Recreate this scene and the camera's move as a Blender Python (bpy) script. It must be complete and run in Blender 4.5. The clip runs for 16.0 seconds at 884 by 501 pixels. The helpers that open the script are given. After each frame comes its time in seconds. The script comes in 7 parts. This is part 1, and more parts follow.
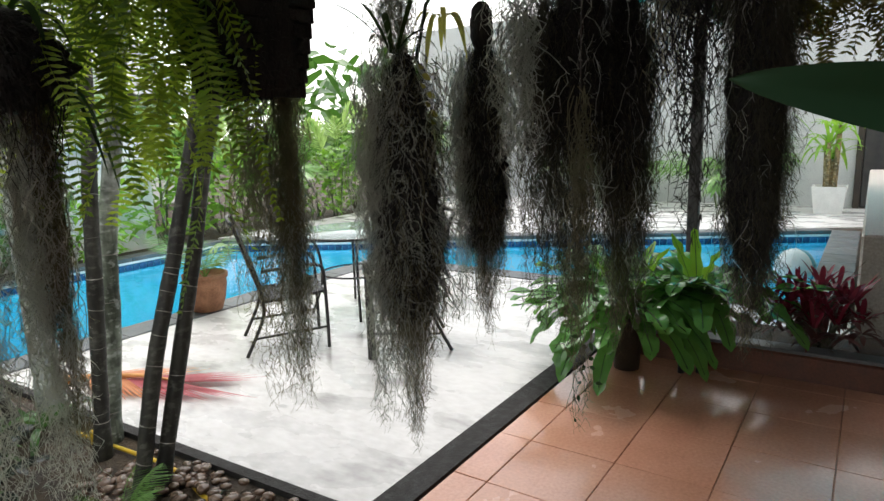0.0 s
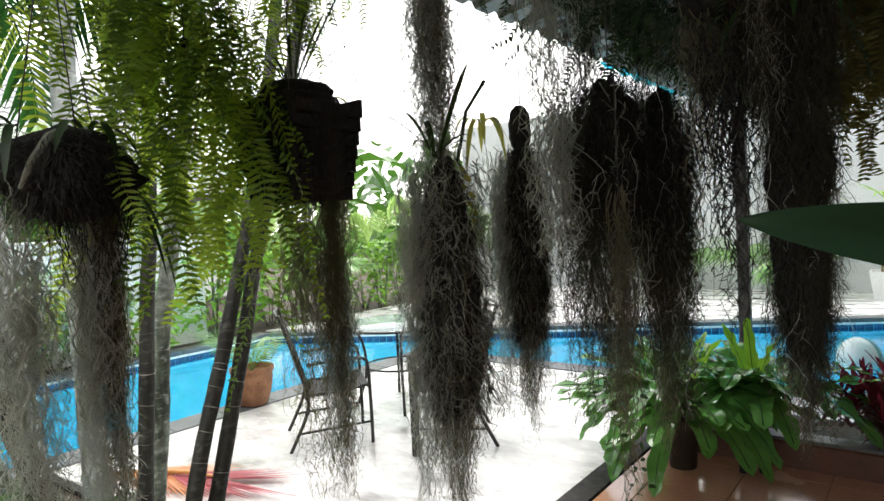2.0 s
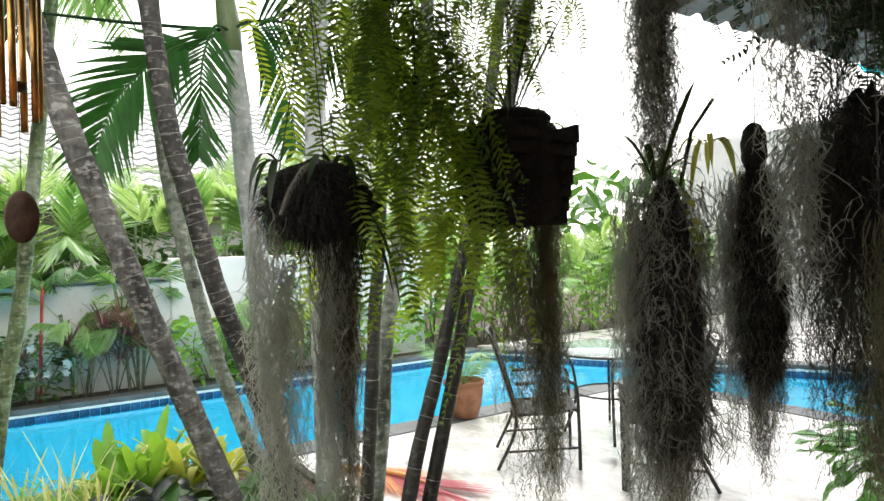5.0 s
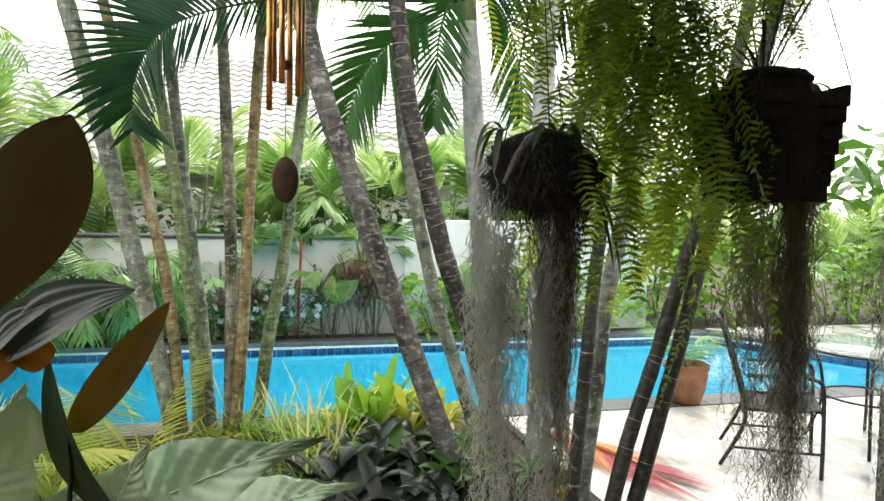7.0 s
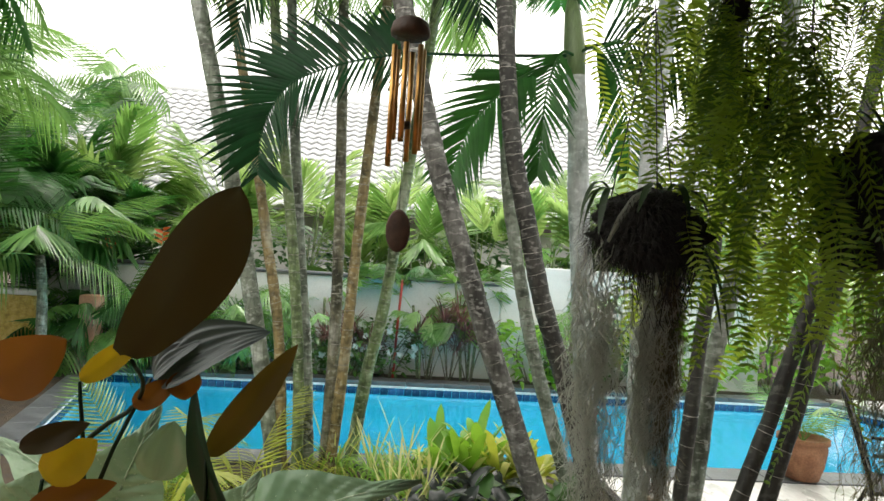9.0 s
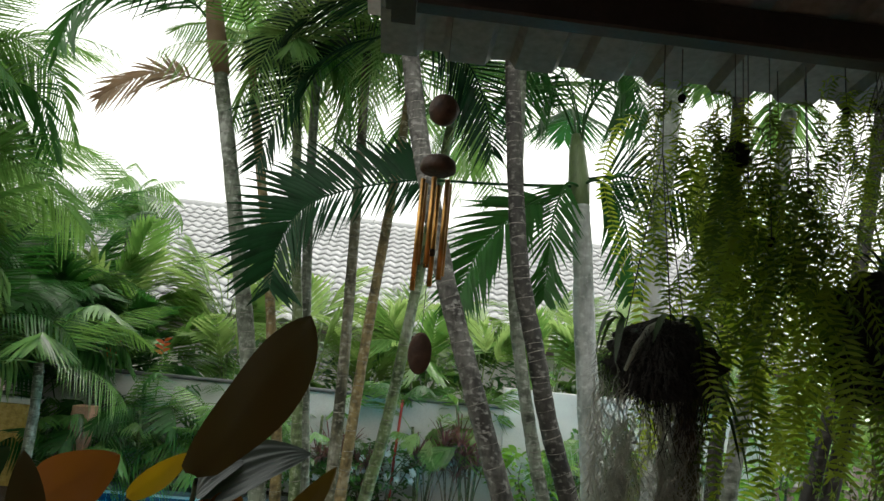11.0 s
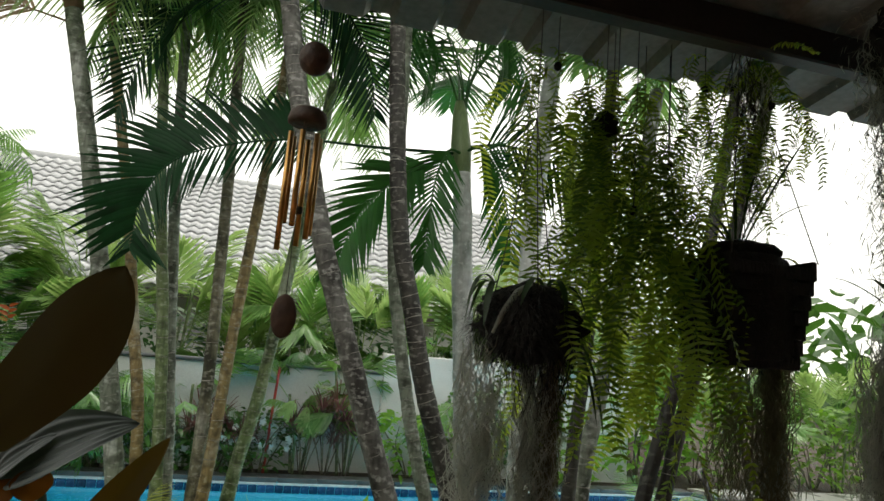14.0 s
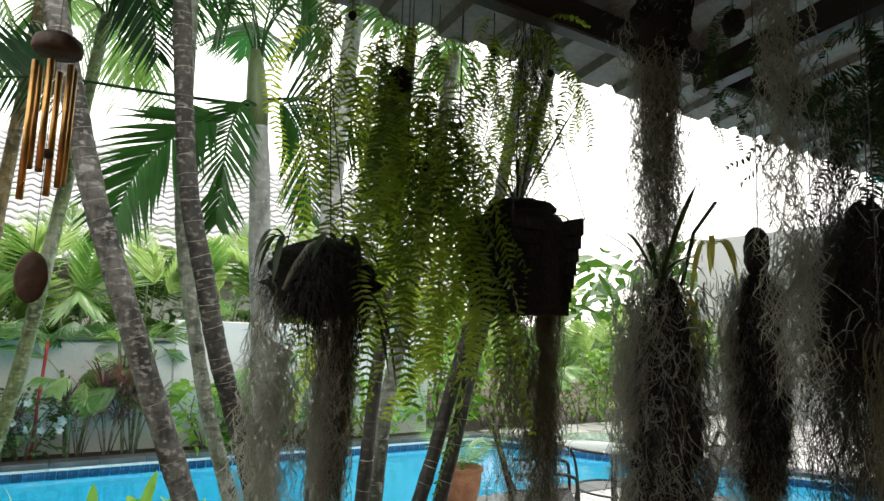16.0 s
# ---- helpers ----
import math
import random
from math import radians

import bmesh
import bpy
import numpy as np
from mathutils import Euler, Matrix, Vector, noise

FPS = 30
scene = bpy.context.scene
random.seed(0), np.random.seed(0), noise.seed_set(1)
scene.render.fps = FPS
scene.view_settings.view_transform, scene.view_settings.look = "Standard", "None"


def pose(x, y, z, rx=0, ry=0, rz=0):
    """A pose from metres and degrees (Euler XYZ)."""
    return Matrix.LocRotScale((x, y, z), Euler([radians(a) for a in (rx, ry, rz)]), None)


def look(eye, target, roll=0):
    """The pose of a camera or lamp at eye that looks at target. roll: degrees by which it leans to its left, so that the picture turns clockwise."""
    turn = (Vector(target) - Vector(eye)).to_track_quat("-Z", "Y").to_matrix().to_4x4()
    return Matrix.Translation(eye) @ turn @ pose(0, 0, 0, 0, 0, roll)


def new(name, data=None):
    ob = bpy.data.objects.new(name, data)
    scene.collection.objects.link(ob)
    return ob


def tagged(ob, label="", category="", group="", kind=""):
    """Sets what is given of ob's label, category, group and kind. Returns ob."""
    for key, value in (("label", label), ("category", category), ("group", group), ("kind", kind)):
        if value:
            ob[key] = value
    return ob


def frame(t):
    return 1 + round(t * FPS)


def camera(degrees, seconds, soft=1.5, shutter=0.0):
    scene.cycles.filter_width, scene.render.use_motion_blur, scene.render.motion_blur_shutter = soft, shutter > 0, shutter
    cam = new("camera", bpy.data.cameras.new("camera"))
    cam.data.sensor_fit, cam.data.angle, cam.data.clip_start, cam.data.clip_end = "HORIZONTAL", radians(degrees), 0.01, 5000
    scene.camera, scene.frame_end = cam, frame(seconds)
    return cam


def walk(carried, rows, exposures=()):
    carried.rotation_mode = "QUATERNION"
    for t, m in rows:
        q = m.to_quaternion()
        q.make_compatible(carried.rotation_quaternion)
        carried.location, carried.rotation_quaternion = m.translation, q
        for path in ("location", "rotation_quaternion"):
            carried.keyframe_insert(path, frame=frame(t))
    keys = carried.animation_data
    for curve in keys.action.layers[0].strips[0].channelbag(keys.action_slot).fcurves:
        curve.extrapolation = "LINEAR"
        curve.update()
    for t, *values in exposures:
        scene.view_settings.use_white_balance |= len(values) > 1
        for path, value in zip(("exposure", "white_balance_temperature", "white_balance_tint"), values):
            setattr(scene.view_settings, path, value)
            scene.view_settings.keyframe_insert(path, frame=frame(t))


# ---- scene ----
cam = camera(70.0, 16.0)
PATH = [
    (0, pose(-0.009, 0.019, 1.559, 79.35, 1.80, -56.01)),
    (0.5, pose(-0.005, 0.019, 1.567, 80.97, 1.52, -55.24)),
    (1, pose(-0.021, 0.013, 1.577, 83.34, 1.24, -54.23)),
    (1.5, pose(-0.030, 0.003, 1.579, 85.80, 2.03, -53.16)),
    (2, pose(-0.024, 0.003, 1.579, 87.64, 2.95, -52.14)),
    (2.5, pose(-0.020, -0.003, 1.584, 89.06, 2.82, -50.94)),
    (3, pose(-0.011, 0.012, 1.589, 89.94, 2.59, -48.74)),
    (3.5, pose(-0.016, -0.003, 1.593, 90.19, 2.62, -45.81)),
    (6, pose(-0.032, 0.003, 1.598, 89.15, 0.06, -22.27)),
    (6.5, pose(-0.020, 0.002, 1.606, 88.20, -0.74, -16.92)),
    (7, pose(-0.022, 0.010, 1.601, 87.34, -1.01, -13.11)),
    (7.5, pose(-0.042, -0.014, 1.616, 87.78, -1.21, -9.36)),
    (8, pose(-0.042, -0.017, 1.617, 88.39, -1.27, -6.65)),
    (10.5, pose(-0.081, -0.081, 1.627, 98.64, -5.51, -2.71)),
    (11, pose(-0.102, -0.091, 1.626, 101.68, -5.38, -4.42)),
    (11.5, pose(-0.095, -0.104, 1.628, 102.48, -5.85, -5.82)),
    (12, pose(-0.073, -0.086, 1.620, 101.72, -5.61, -7.79)),
    (12.5, pose(-0.079, -0.063, 1.625, 101.09, -4.90, -9.62)),
    (13, pose(-0.084, -0.072, 1.628, 100.77, -4.67, -10.49)),
    (13.5, pose(-0.072, -0.060, 1.626, 100.30, -4.81, -12.61)),
    (14, pose(-0.059, -0.044, 1.622, 99.66, -4.77, -14.92)),
    (14.5, pose(-0.054, -0.041, 1.616, 99.23, -5.41, -19.61)),
    (15, pose(-0.058, -0.053, 1.626, 98.77, -4.28, -23.06)),
    (15.5, pose(-0.041, -0.039, 1.619, 98.36, -3.81, -27.01)),
    (16, pose(-0.017, -0.029, 1.612, 97.17, -2.06, -32.23)),
]
walk(cam, PATH, [(0.0, 0.65, 6500, 14.0), (2.0, 0.97, 6557, 14.0), (3.5, 1.1, 6600, 14.0), (6.0, 1.05, 6814, 13.3), (7.0, 1.05, 6900, 13.0), (8.2, 0.85, 6900, 12.4), (10.3, 0.45, 6850, 9.0), (11.0, 0.03, 6750, 8.1), (13.0, -0.13, 6807, 8.4), (14.5, 0.07, 6950, 9.2), (16.0, 0.67, 6800, 13.0)])

# ---- light: a bright overcast sky ----
world = bpy.data.worlds.new("overcast_sky")
scene.world = world
world.use_nodes = True
wn, wl = world.node_tree.nodes, world.node_tree.links
wn.clear()
w_out = wn.new("ShaderNodeOutputWorld")
w_bg = wn.new("ShaderNodeBackground")
w_sky = wn.new("ShaderNodeTexSky")
w_sky.sky_type, w_sky.sun_disc = "NISHITA", False
w_sky.sun_elevation, w_sky.sun_rotation = radians(58), radians(20)
w_add = wn.new("ShaderNodeMixRGB")
w_add.blend_type, w_add.inputs[0].default_value = "MIX", 0.88
w_add.inputs[2].default_value = (12.0, 12.0, 11.5, 1)
wl.new(w_sky.outputs[0], w_add.inputs[1])
wl.new(w_add.outputs[0], w_bg.inputs[0])
w_bg.inputs[1].default_value = 0.14
wl.new(w_bg.outputs[0], w_out.inputs[0])
sun_data = bpy.data.lights.new("sun", "SUN")
sun_data.energy, sun_data.angle, sun_data.color = 1.2, radians(25), (1.0, 0.97, 0.92)
sun = new("sun", sun_data)
sun.matrix_world = look((3, 4, 12), (0, 0.4, 0))


# ---- materials ----
def node_mat(name):
    m = bpy.data.materials.new(name)
    m.use_nodes = True
    n, l = m.node_tree.nodes, m.node_tree.links
    return m, n, l, n["Principled BSDF"]


def ramp(n, stops):
    r = n.new("ShaderNodeValToRGB")
    e = r.color_ramp.elements
    e[0].position, e[0].color = stops[0][0], (*stops[0][1], 1)
    e[1].position, e[1].color = stops[-1][0], (*stops[-1][1], 1)
    for p, c in stops[1:-1]:
        x = e.new(p)
        x.color = (*c, 1)
    return r


def surface(name, colors, scale=6.0, rough=(0.5, 0.8), bump=0.2, fine=60.0, stretch=(1, 1, 1), metal=0.0, detail=6.0, vary=0.12, coat=0.0, bump_dist=0.01, grainy=0.45):
    """A rough solid: colours mixed by a broad noise, grain by a fine one, variation from object to object."""
    m, n, l, b = node_mat(name)
    tc = n.new("ShaderNodeTexCoord")
    mp = n.new("ShaderNodeMapping")
    mp.inputs["Scale"].default_value = stretch
    l.new(tc.outputs["Object"], mp.inputs[0])
    broad, grain = n.new("ShaderNodeTexNoise"), n.new("ShaderNodeTexNoise")
    broad.inputs["Scale"].default_value, broad.inputs["Detail"].default_value = scale, detail
    grain.inputs["Scale"].default_value, grain.inputs["Detail"].default_value = fine, 4
    for x in (broad, grain):
        l.new(mp.outputs[0], x.inputs["Vector"])
    k = len(colors) - 1
    r = ramp(n, [(0.28 + 0.44 * i / k, c) for i, c in enumerate(colors)])
    l.new(broad.outputs["Fac"], r.inputs[0])
    gm = n.new("ShaderNodeMixRGB")
    gm.blend_type, gm.inputs[0].default_value = "OVERLAY", grainy
    l.new(r.outputs[0], gm.inputs[1])
    l.new(grain.outputs["Fac"], gm.inputs[2])
    info = n.new("ShaderNodeObjectInfo")
    hsv = n.new("ShaderNodeHueSaturation")
    mr = n.new("ShaderNodeMapRange")
    mr.inputs["To Min"].default_value, mr.inputs["To Max"].default_value = 1 - vary, 1 + vary
    l.new(info.outputs["Random"], mr.inputs["Value"])
    l.new(mr.outputs[0], hsv.inputs["Value"])
    l.new(gm.outputs[0], hsv.inputs["Color"])
    l.new(hsv.outputs[0], b.inputs["Base Color"])
    rr = n.new("ShaderNodeMapRange")
    rr.inputs["To Min"].default_value, rr.inputs["To Max"].default_value = rough
    rr.inputs["From Min"].default_value, rr.inputs["From Max"].default_value = 0.3, 0.7
    l.new(broad.outputs["Fac"], rr.inputs["Value"])
    l.new(rr.outputs[0], b.inputs["Roughness"])
    bp = n.new("ShaderNodeBump")
    bp.inputs["Strength"].default_value, bp.inputs["Distance"].default_value = bump, bump_dist
    l.new(grain.outputs["Fac"], bp.inputs["Height"])
    l.new(bp.outputs[0], b.inputs["Normal"])
    b.inputs["Metallic"].default_value = metal
    b.inputs["Coat Weight"].default_value = coat
    return m


def leaf_mat(name, dark, light, glow, trans=0.4, rough=0.4, spec=0.5):
    """A leaf: colour varies from leaf to leaf and along it; light shines through."""
    m, n, l, b = node_mat(name)
    out = n["Material Output"]
    geo = n.new("ShaderNodeNewGeometry")
    info = n.new("ShaderNodeObjectInfo")
    tc = n.new("ShaderNodeTexCoord")
    no = n.new("ShaderNodeTexNoise")
    no.inputs["Scale"].default_value, no.inputs["Detail"].default_value = 9, 3
    l.new(tc.outputs["Object"], no.inputs["Vector"])
    a = n.new("ShaderNodeMath")
    a.operation = "MULTIPLY_ADD"
    l.new(geo.outputs["Random Per Island"], a.inputs[0])
    a.inputs[1].default_value = 0.45
    l.new(no.outputs["Fac"], a.inputs[2])
    a2 = n.new("ShaderNodeMath")
    a2.operation = "MULTIPLY_ADD"
    l.new(info.outputs["Random"], a2.inputs[0])
    a2.inputs[1].default_value = 0.3
    l.new(a.outputs[0], a2.inputs[2])
    r = ramp(n, [(0.45, dark), (1.0, light)])
    l.new(a2.outputs[0], r.inputs[0])
    l.new(r.outputs[0], b.inputs["Base Color"])
    b.inputs["Roughness"].default_value = rough
    t = n.new("ShaderNodeBsdfTranslucent")
    tm = n.new("ShaderNodeMixRGB")
    tm.inputs[0].default_value = 0.75
    l.new(r.outputs[0], tm.inputs[1])
    tm.inputs[2].default_value = (*glow, 1)
    l.new(tm.outputs[0], t.inputs[0])
    mx = n.new("ShaderNodeMixShader")
    mx.inputs[0].default_value = trans
    l.new(b.outputs[0], mx.inputs[1])
    l.new(t.outputs[0], mx.inputs[2])
    l.new(mx.outputs[0], out.inputs[0])
    b.inputs["Specular IOR Level"].default_value = spec
    return m


M_terracotta = surface("terracotta_tile", [(0.45, 0.205, 0.135), (0.52, 0.255, 0.17), (0.56, 0.30, 0.215)], 2.2, (0.10, 0.30), 0.05, 60, detail=4, coat=0.2, vary=0.05, grainy=0.25)
M_grout = surface("dark_grout", [(0.26, 0.125, 0.085), (0.36, 0.18, 0.125)], 12, (0.6, 0.9), 0.3)
M_concrete = surface("pale_concrete", [(0.24, 0.235, 0.23), (0.49, 0.485, 0.48), (0.58, 0.575, 0.57), (0.64, 0.635, 0.63)], 2.2, (0.06, 0.55), 0.08, 16, (1.6, 0.8, 1), vary=0.0, grainy=0.35, detail=10)
M_border = surface("black_stone", [(0.006, 0.006, 0.006), (0.022, 0.020, 0.019)], 22, (0.6, 0.95), 0.9, 90, grainy=0.7)
M_coping = surface("grey_slate", [(0.055, 0.062, 0.07), (0.12, 0.13, 0.14)], 5, (0.25, 0.55), 0.2, 90)
M_pooltile = surface("navy_mosaic", [(0.012, 0.045, 0.12), (0.03, 0.10, 0.22)], 30, (0.15, 0.3), 0.1, 90, vary=0.35)
M_poolline = surface("white_grout", [(0.6, 0.66, 0.68), (0.78, 0.8, 0.8)], 20, (0.4, 0.6), 0.1)
M_poolfloor = surface("pool_lining", [(0.035, 0.66, 0.86), (0.07, 0.74, 0.90), (0.14, 0.80, 0.92)], 0.9, (0.5, 0.7), 0.05, 25, vary=0.0, grainy=0.1)
M_soil = surface("wet_soil", [(0.018, 0.012, 0.008), (0.05, 0.035, 0.022), (0.09, 0.065, 0.04)], 9, (0.6, 0.95), 0.9, 70, bump_dist=0.03)
M_white = surface("white_render", [(0.60, 0.60, 0.60), (0.74, 0.74, 0.735), (0.80, 0.795, 0.785)], 1.3, (0.6, 0.85), 0.15, 70)
M_beige = surface("beige_render", [(0.34, 0.31, 0.275), (0.44, 0.40, 0.36)], 2, (0.5, 0.8), 0.15, 60)
M_white_shaded = surface("shaded_white_render", [(0.40, 0.42, 0.42), (0.50, 0.52, 0.52)], 1.5, (0.6, 0.85), 0.15, 60)
M_roofsheet = surface("painted_sheet", [(0.15, 0.172, 0.165), (0.22, 0.242, 0.232)], 3, (0.35, 0.6), 0.05, 40)
M_steel = surface("dark_painted_steel", [(0.02, 0.02, 0.022), (0.045, 0.042, 0.04)], 8, (0.35, 0.6), 0.1)
M_rooftile = surface("pale_roof_tile", [(0.52, 0.53, 0.55), (0.64, 0.65, 0.665)], 1.5, (0.4, 0.6), 0.1, 30, vary=0.10)
M_unseen_wall = surface("unseen_wall_dark", [(0.05, 0.035, 0.025), (0.10, 0.075, 0.055)], 4, (0.5, 0.8), 0.3, 40, (6, 1, 1))
M_dark = surface("dark_timber", [(0.02, 0.016, 0.012), (0.05, 0.04, 0.03)], 6, (0.5, 0.8), 0.3)

m, n, l, b = node_mat("pool_water")
M_water = m
out = n["Material Output"]
n.remove(b)
tr_, gl_, mx_, fr_ = n.new("ShaderNodeBsdfTransparent"), n.new("ShaderNodeBsdfGlossy"), n.new("ShaderNodeMixShader"), n.new("ShaderNodeFresnel")
tr_.inputs[0].default_value = (0.74, 0.93, 0.98, 1)
gl_.inputs["Roughness"].default_value = 0.03
fr_.inputs["IOR"].default_value = 1.42
wt, wb = n.new("ShaderNodeTexNoise"), n.new("ShaderNodeBump")
wtc = n.new("ShaderNodeTexCoord")
l.new(wtc.outputs["Object"], wt.inputs["Vector"])
wt.inputs["Scale"].default_value, wt.inputs["Detail"].default_value = 5, 4
wb.inputs["Strength"].default_value, wb.inputs["Distance"].default_value = 0.35, 0.02
l.new(wt.outputs["Fac"], wb.inputs["Height"])
l.new(wb.outputs[0], gl_.inputs["Normal"]), l.new(wb.outputs[0], fr_.inputs["Normal"])
l.new(fr_.outputs[0], mx_.inputs[0]), l.new(tr_.outputs[0], mx_.inputs[1]), l.new(gl_.outputs[0], mx_.inputs[2])
l.new(mx_.outputs[0], out.inputs[0])


# ---- mesh helpers ----
class Mesh:
    """Collects vertices and faces."""

    def __init__(self):
        self.v, self.f = [], []

    def add(self, vs, fs):
        k = len(self.v)
        self.v += [tuple(p) for p in vs]
        self.f += [tuple(i + k for i in q) for q in fs]
        return self

    def box(self, x0, y0, z0, x1, y1, z1, bevel=0.0, m=None):
        if not bevel:
            vs = [(x, y, z) for z in (z0, z1) for y in (y0, y1) for x in (x0, x1)]
            fs = [(0, 2, 3, 1), (4, 5, 7, 6), (0, 1, 5, 4), (2, 6, 7, 3), (0, 4, 6, 2), (1, 3, 7, 5)]
        else:
            c = min(bevel, (x1 - x0) / 2.2, (y1 - y0) / 2.2, (z1 - z0) / 2.2)
            ring = lambda a, z: [(x0 + a, y0 + c, z), (x0 + c, y0 + a, z), (x1 - c, y0 + a, z), (x1 - a, y0 + c, z),
                                 (x1 - a, y1 - c, z), (x1 - c, y1 - a, z), (x0 + c, y1 - a, z), (x0 + a, y1 - c, z)]
            vs = ring(c, z0) + ring(0, z0 + c) + ring(0, z1 - c) + ring(c, z1)
            fs = [tuple(range(7, -1, -1)), tuple(range(24, 32))]
            for k in range(3):
                fs += [(k * 8 + i, k * 8 + (i + 1) % 8, k * 8 + 8 + (i + 1) % 8, k * 8 + 8 + i) for i in range(8)]
        if m is not None:
            vs = [m @ Vector(p) for p in vs]
        return self.add(vs, fs)

    def tube(self, pts, radii, sides=6, caps=True):
        pts = [Vector(p) for p in pts]
        if not hasattr(radii, "__len__"):
            radii = [radii] * len(pts)
        vs, fs = [], []
        side = None
        for i, p in enumerate(pts):
            d = (pts[min(i + 1, len(pts) - 1)] - pts[max(i - 1, 0)]).normalized()
            if side is None:
                side = d.orthogonal().normalized()
            side = (side - d * side.dot(d))
            side = side.normalized() if side.length > 1e-6 else d.orthogonal().normalized()
            up = d.cross(side)
            vs += [p + (side * math.cos(a) + up * math.sin(a)) * radii[i] for a in (2 * math.pi * k / sides for k in range(sides))]
        for i in range(len(pts) - 1):
            a, b = i * sides, (i + 1) * sides
            fs += [(a + k, a + (k + 1) % sides, b + (k + 1) % sides, b + k) for k in range(sides)]
        if caps and sides > 2:
            fs += [tuple(range(sides - 1, -1, -1)), tuple(range(len(vs) - sides, len(vs)))]
        return self.add(vs, fs)

    def lathe(self, profile, sides=24, centre=(0, 0, 0), closed=False):
        vs, fs = [], []
        for r, z in profile:
            vs += [(centre[0] + r * math.cos(a), centre[1] + r * math.sin(a), centre[2] + z) for a in (2 * math.pi * k / sides for k in range(sides))]
        for i in range(len(profile) - 1):
            a, b = i * sides, (i + 1) * sides
            fs += [(a + k, a + (k + 1) % sides, b + (k + 1) % sides, b + k) for k in range(sides)]
        fs += [tuple(range(sides - 1, -1, -1)), tuple(range(len(vs) - sides, len(vs)))]
        return self.add(vs, fs)

    def blade(self, base, tip, width, normal, droop=0.0, seg=4, fold=0.25, shape="lance"):
        """One leaf blade from base to tip, folded along its rib."""
        base, tip, normal = Vector(base), Vector(tip), Vector(normal)
        d = tip - base
        ln = d.length
        if ln < 1e-5:
            return self
        d /= ln
        side = d.cross(normal)
        side = side.normalized() if side.length > 1e-6 else d.orthogonal().normalized()
        nn = side.cross(d)
        vs, fs = [], []
        for i in range(seg + 1):
            t = i / seg
            w = {"lance": math.sin(math.pi * min(1, 0.12 + 0.88 * t) ** 0.8) if t < 1 else 0.0,
                 "oval": math.sin(math.pi * (0.04 + 0.96 * t) ** 0.85) if t < 1 else 0.0,
                 "strap": min(1, 0.5 + t * 3) * (1 - max(0, (t - 0.6) / 0.4) ** 2)}[shape] * width / 2
            w = max(w, width * 0.02)
            c = base + d * (ln * t) - Vector((0, 0, 1)) * (droop * ln * t * t)
            vs += [c + side * w + nn * (w * fold), c, c - side * w + nn * (w * fold)]
        for i in range(seg):
            a = 3 * i
            fs += [(a, a + 1, a + 4, a + 3), (a + 1, a + 2, a + 5, a + 4)]
        return self.add(vs, fs)

    def mesh(self, name, smooth=True):
        me = bpy.data.meshes.new(name)
        me.from_pydata(self.v, [], self.f)
        if smooth:
            me.polygons.foreach_set("use_smooth", [True] * len(me.polygons))
        me.update()
        return me


def part(name, mb, material, parent=None, label="", smooth=True, m=None):
    me = mb if isinstance(mb, bpy.types.Mesh) else mb.mesh(name, smooth)
    if material is not None and not me.materials:
        me.materials.append(material)
    ob = new(name, me)
    if m is not None:
        ob.matrix_basis = m
    if parent is not None:
        ob.parent = parent
    return tagged(ob, label) if label else ob


def thing(name, at=(0, 0, 0), label="", category="", group="", kind=""):
    e = new(name)
    e.empty_display_size = 0.1
    e.location = at
    return tagged(e, label, category, group, kind)


def solid(name, mb, material, label="", category="", kind="structure", smooth=False, group=""):
    return tagged(part(name, mb, material, None, "", smooth), label, category, group, kind)


def rnd(a, b):
    return random.uniform(a, b)

# ---- ground, pool, decks ----
POOL = [(-2.9, 5.17), (6.1, 5.17), (6.1, 0.40), (10.45, 0.40), (6.05, 8.28), (-3.7, 8.28)]
bm = bmesh.new()
S = 400.0
loops = [[(-S, -S), (S, -S), (S, S), (-S, S)], POOL]
edges = []
for loop in loops:
    vs = [bm.verts.new((x, y, -0.02)) for x, y in loop]
    edges += [bm.edges.new((vs[i], vs[(i + 1) % len(vs)])) for i in range(len(vs))]
bmesh.ops.triangle_fill(bm, use_beauty=True, use_dissolve=False, edges=edges)


def inside(p, loop):
    hit = False
    for (ax, ay), (bx, by) in zip(loop, loop[1:] + loop[:1]):
        if (ay > p.y) != (by > p.y) and p.x < ax + (p.y - ay) / (by - ay) * (bx - ax):
            hit = not hit
    return hit


bmesh.ops.delete(bm, geom=[f for f in bm.faces if inside(f.calc_center_median(), POOL)], context="FACES")
me = bpy.data.meshes.new("ground")
bm.to_mesh(me)
bm.free()
for p in me.polygons:
    if p.normal.z < 0:
        p.flip()
me.materials.append(M_soil)
ground = tagged(new("ground", me), "dark wet garden soil", "ground", "", "structure")


def slab(name, outline, z0, z1, material, label, category):
    n_ = len(outline)
    mb = Mesh()
    mb.add([(x, y, z0) for x, y in outline] + [(x, y, z1) for x, y in outline],
           [tuple(range(n_ - 1, -1, -1)), tuple(range(n_, 2 * n_))] + [(i, (i + 1) % n_, n_ + (i + 1) % n_, n_ + i) for i in range(n_)])
    return solid(name, mb, material, label, category)


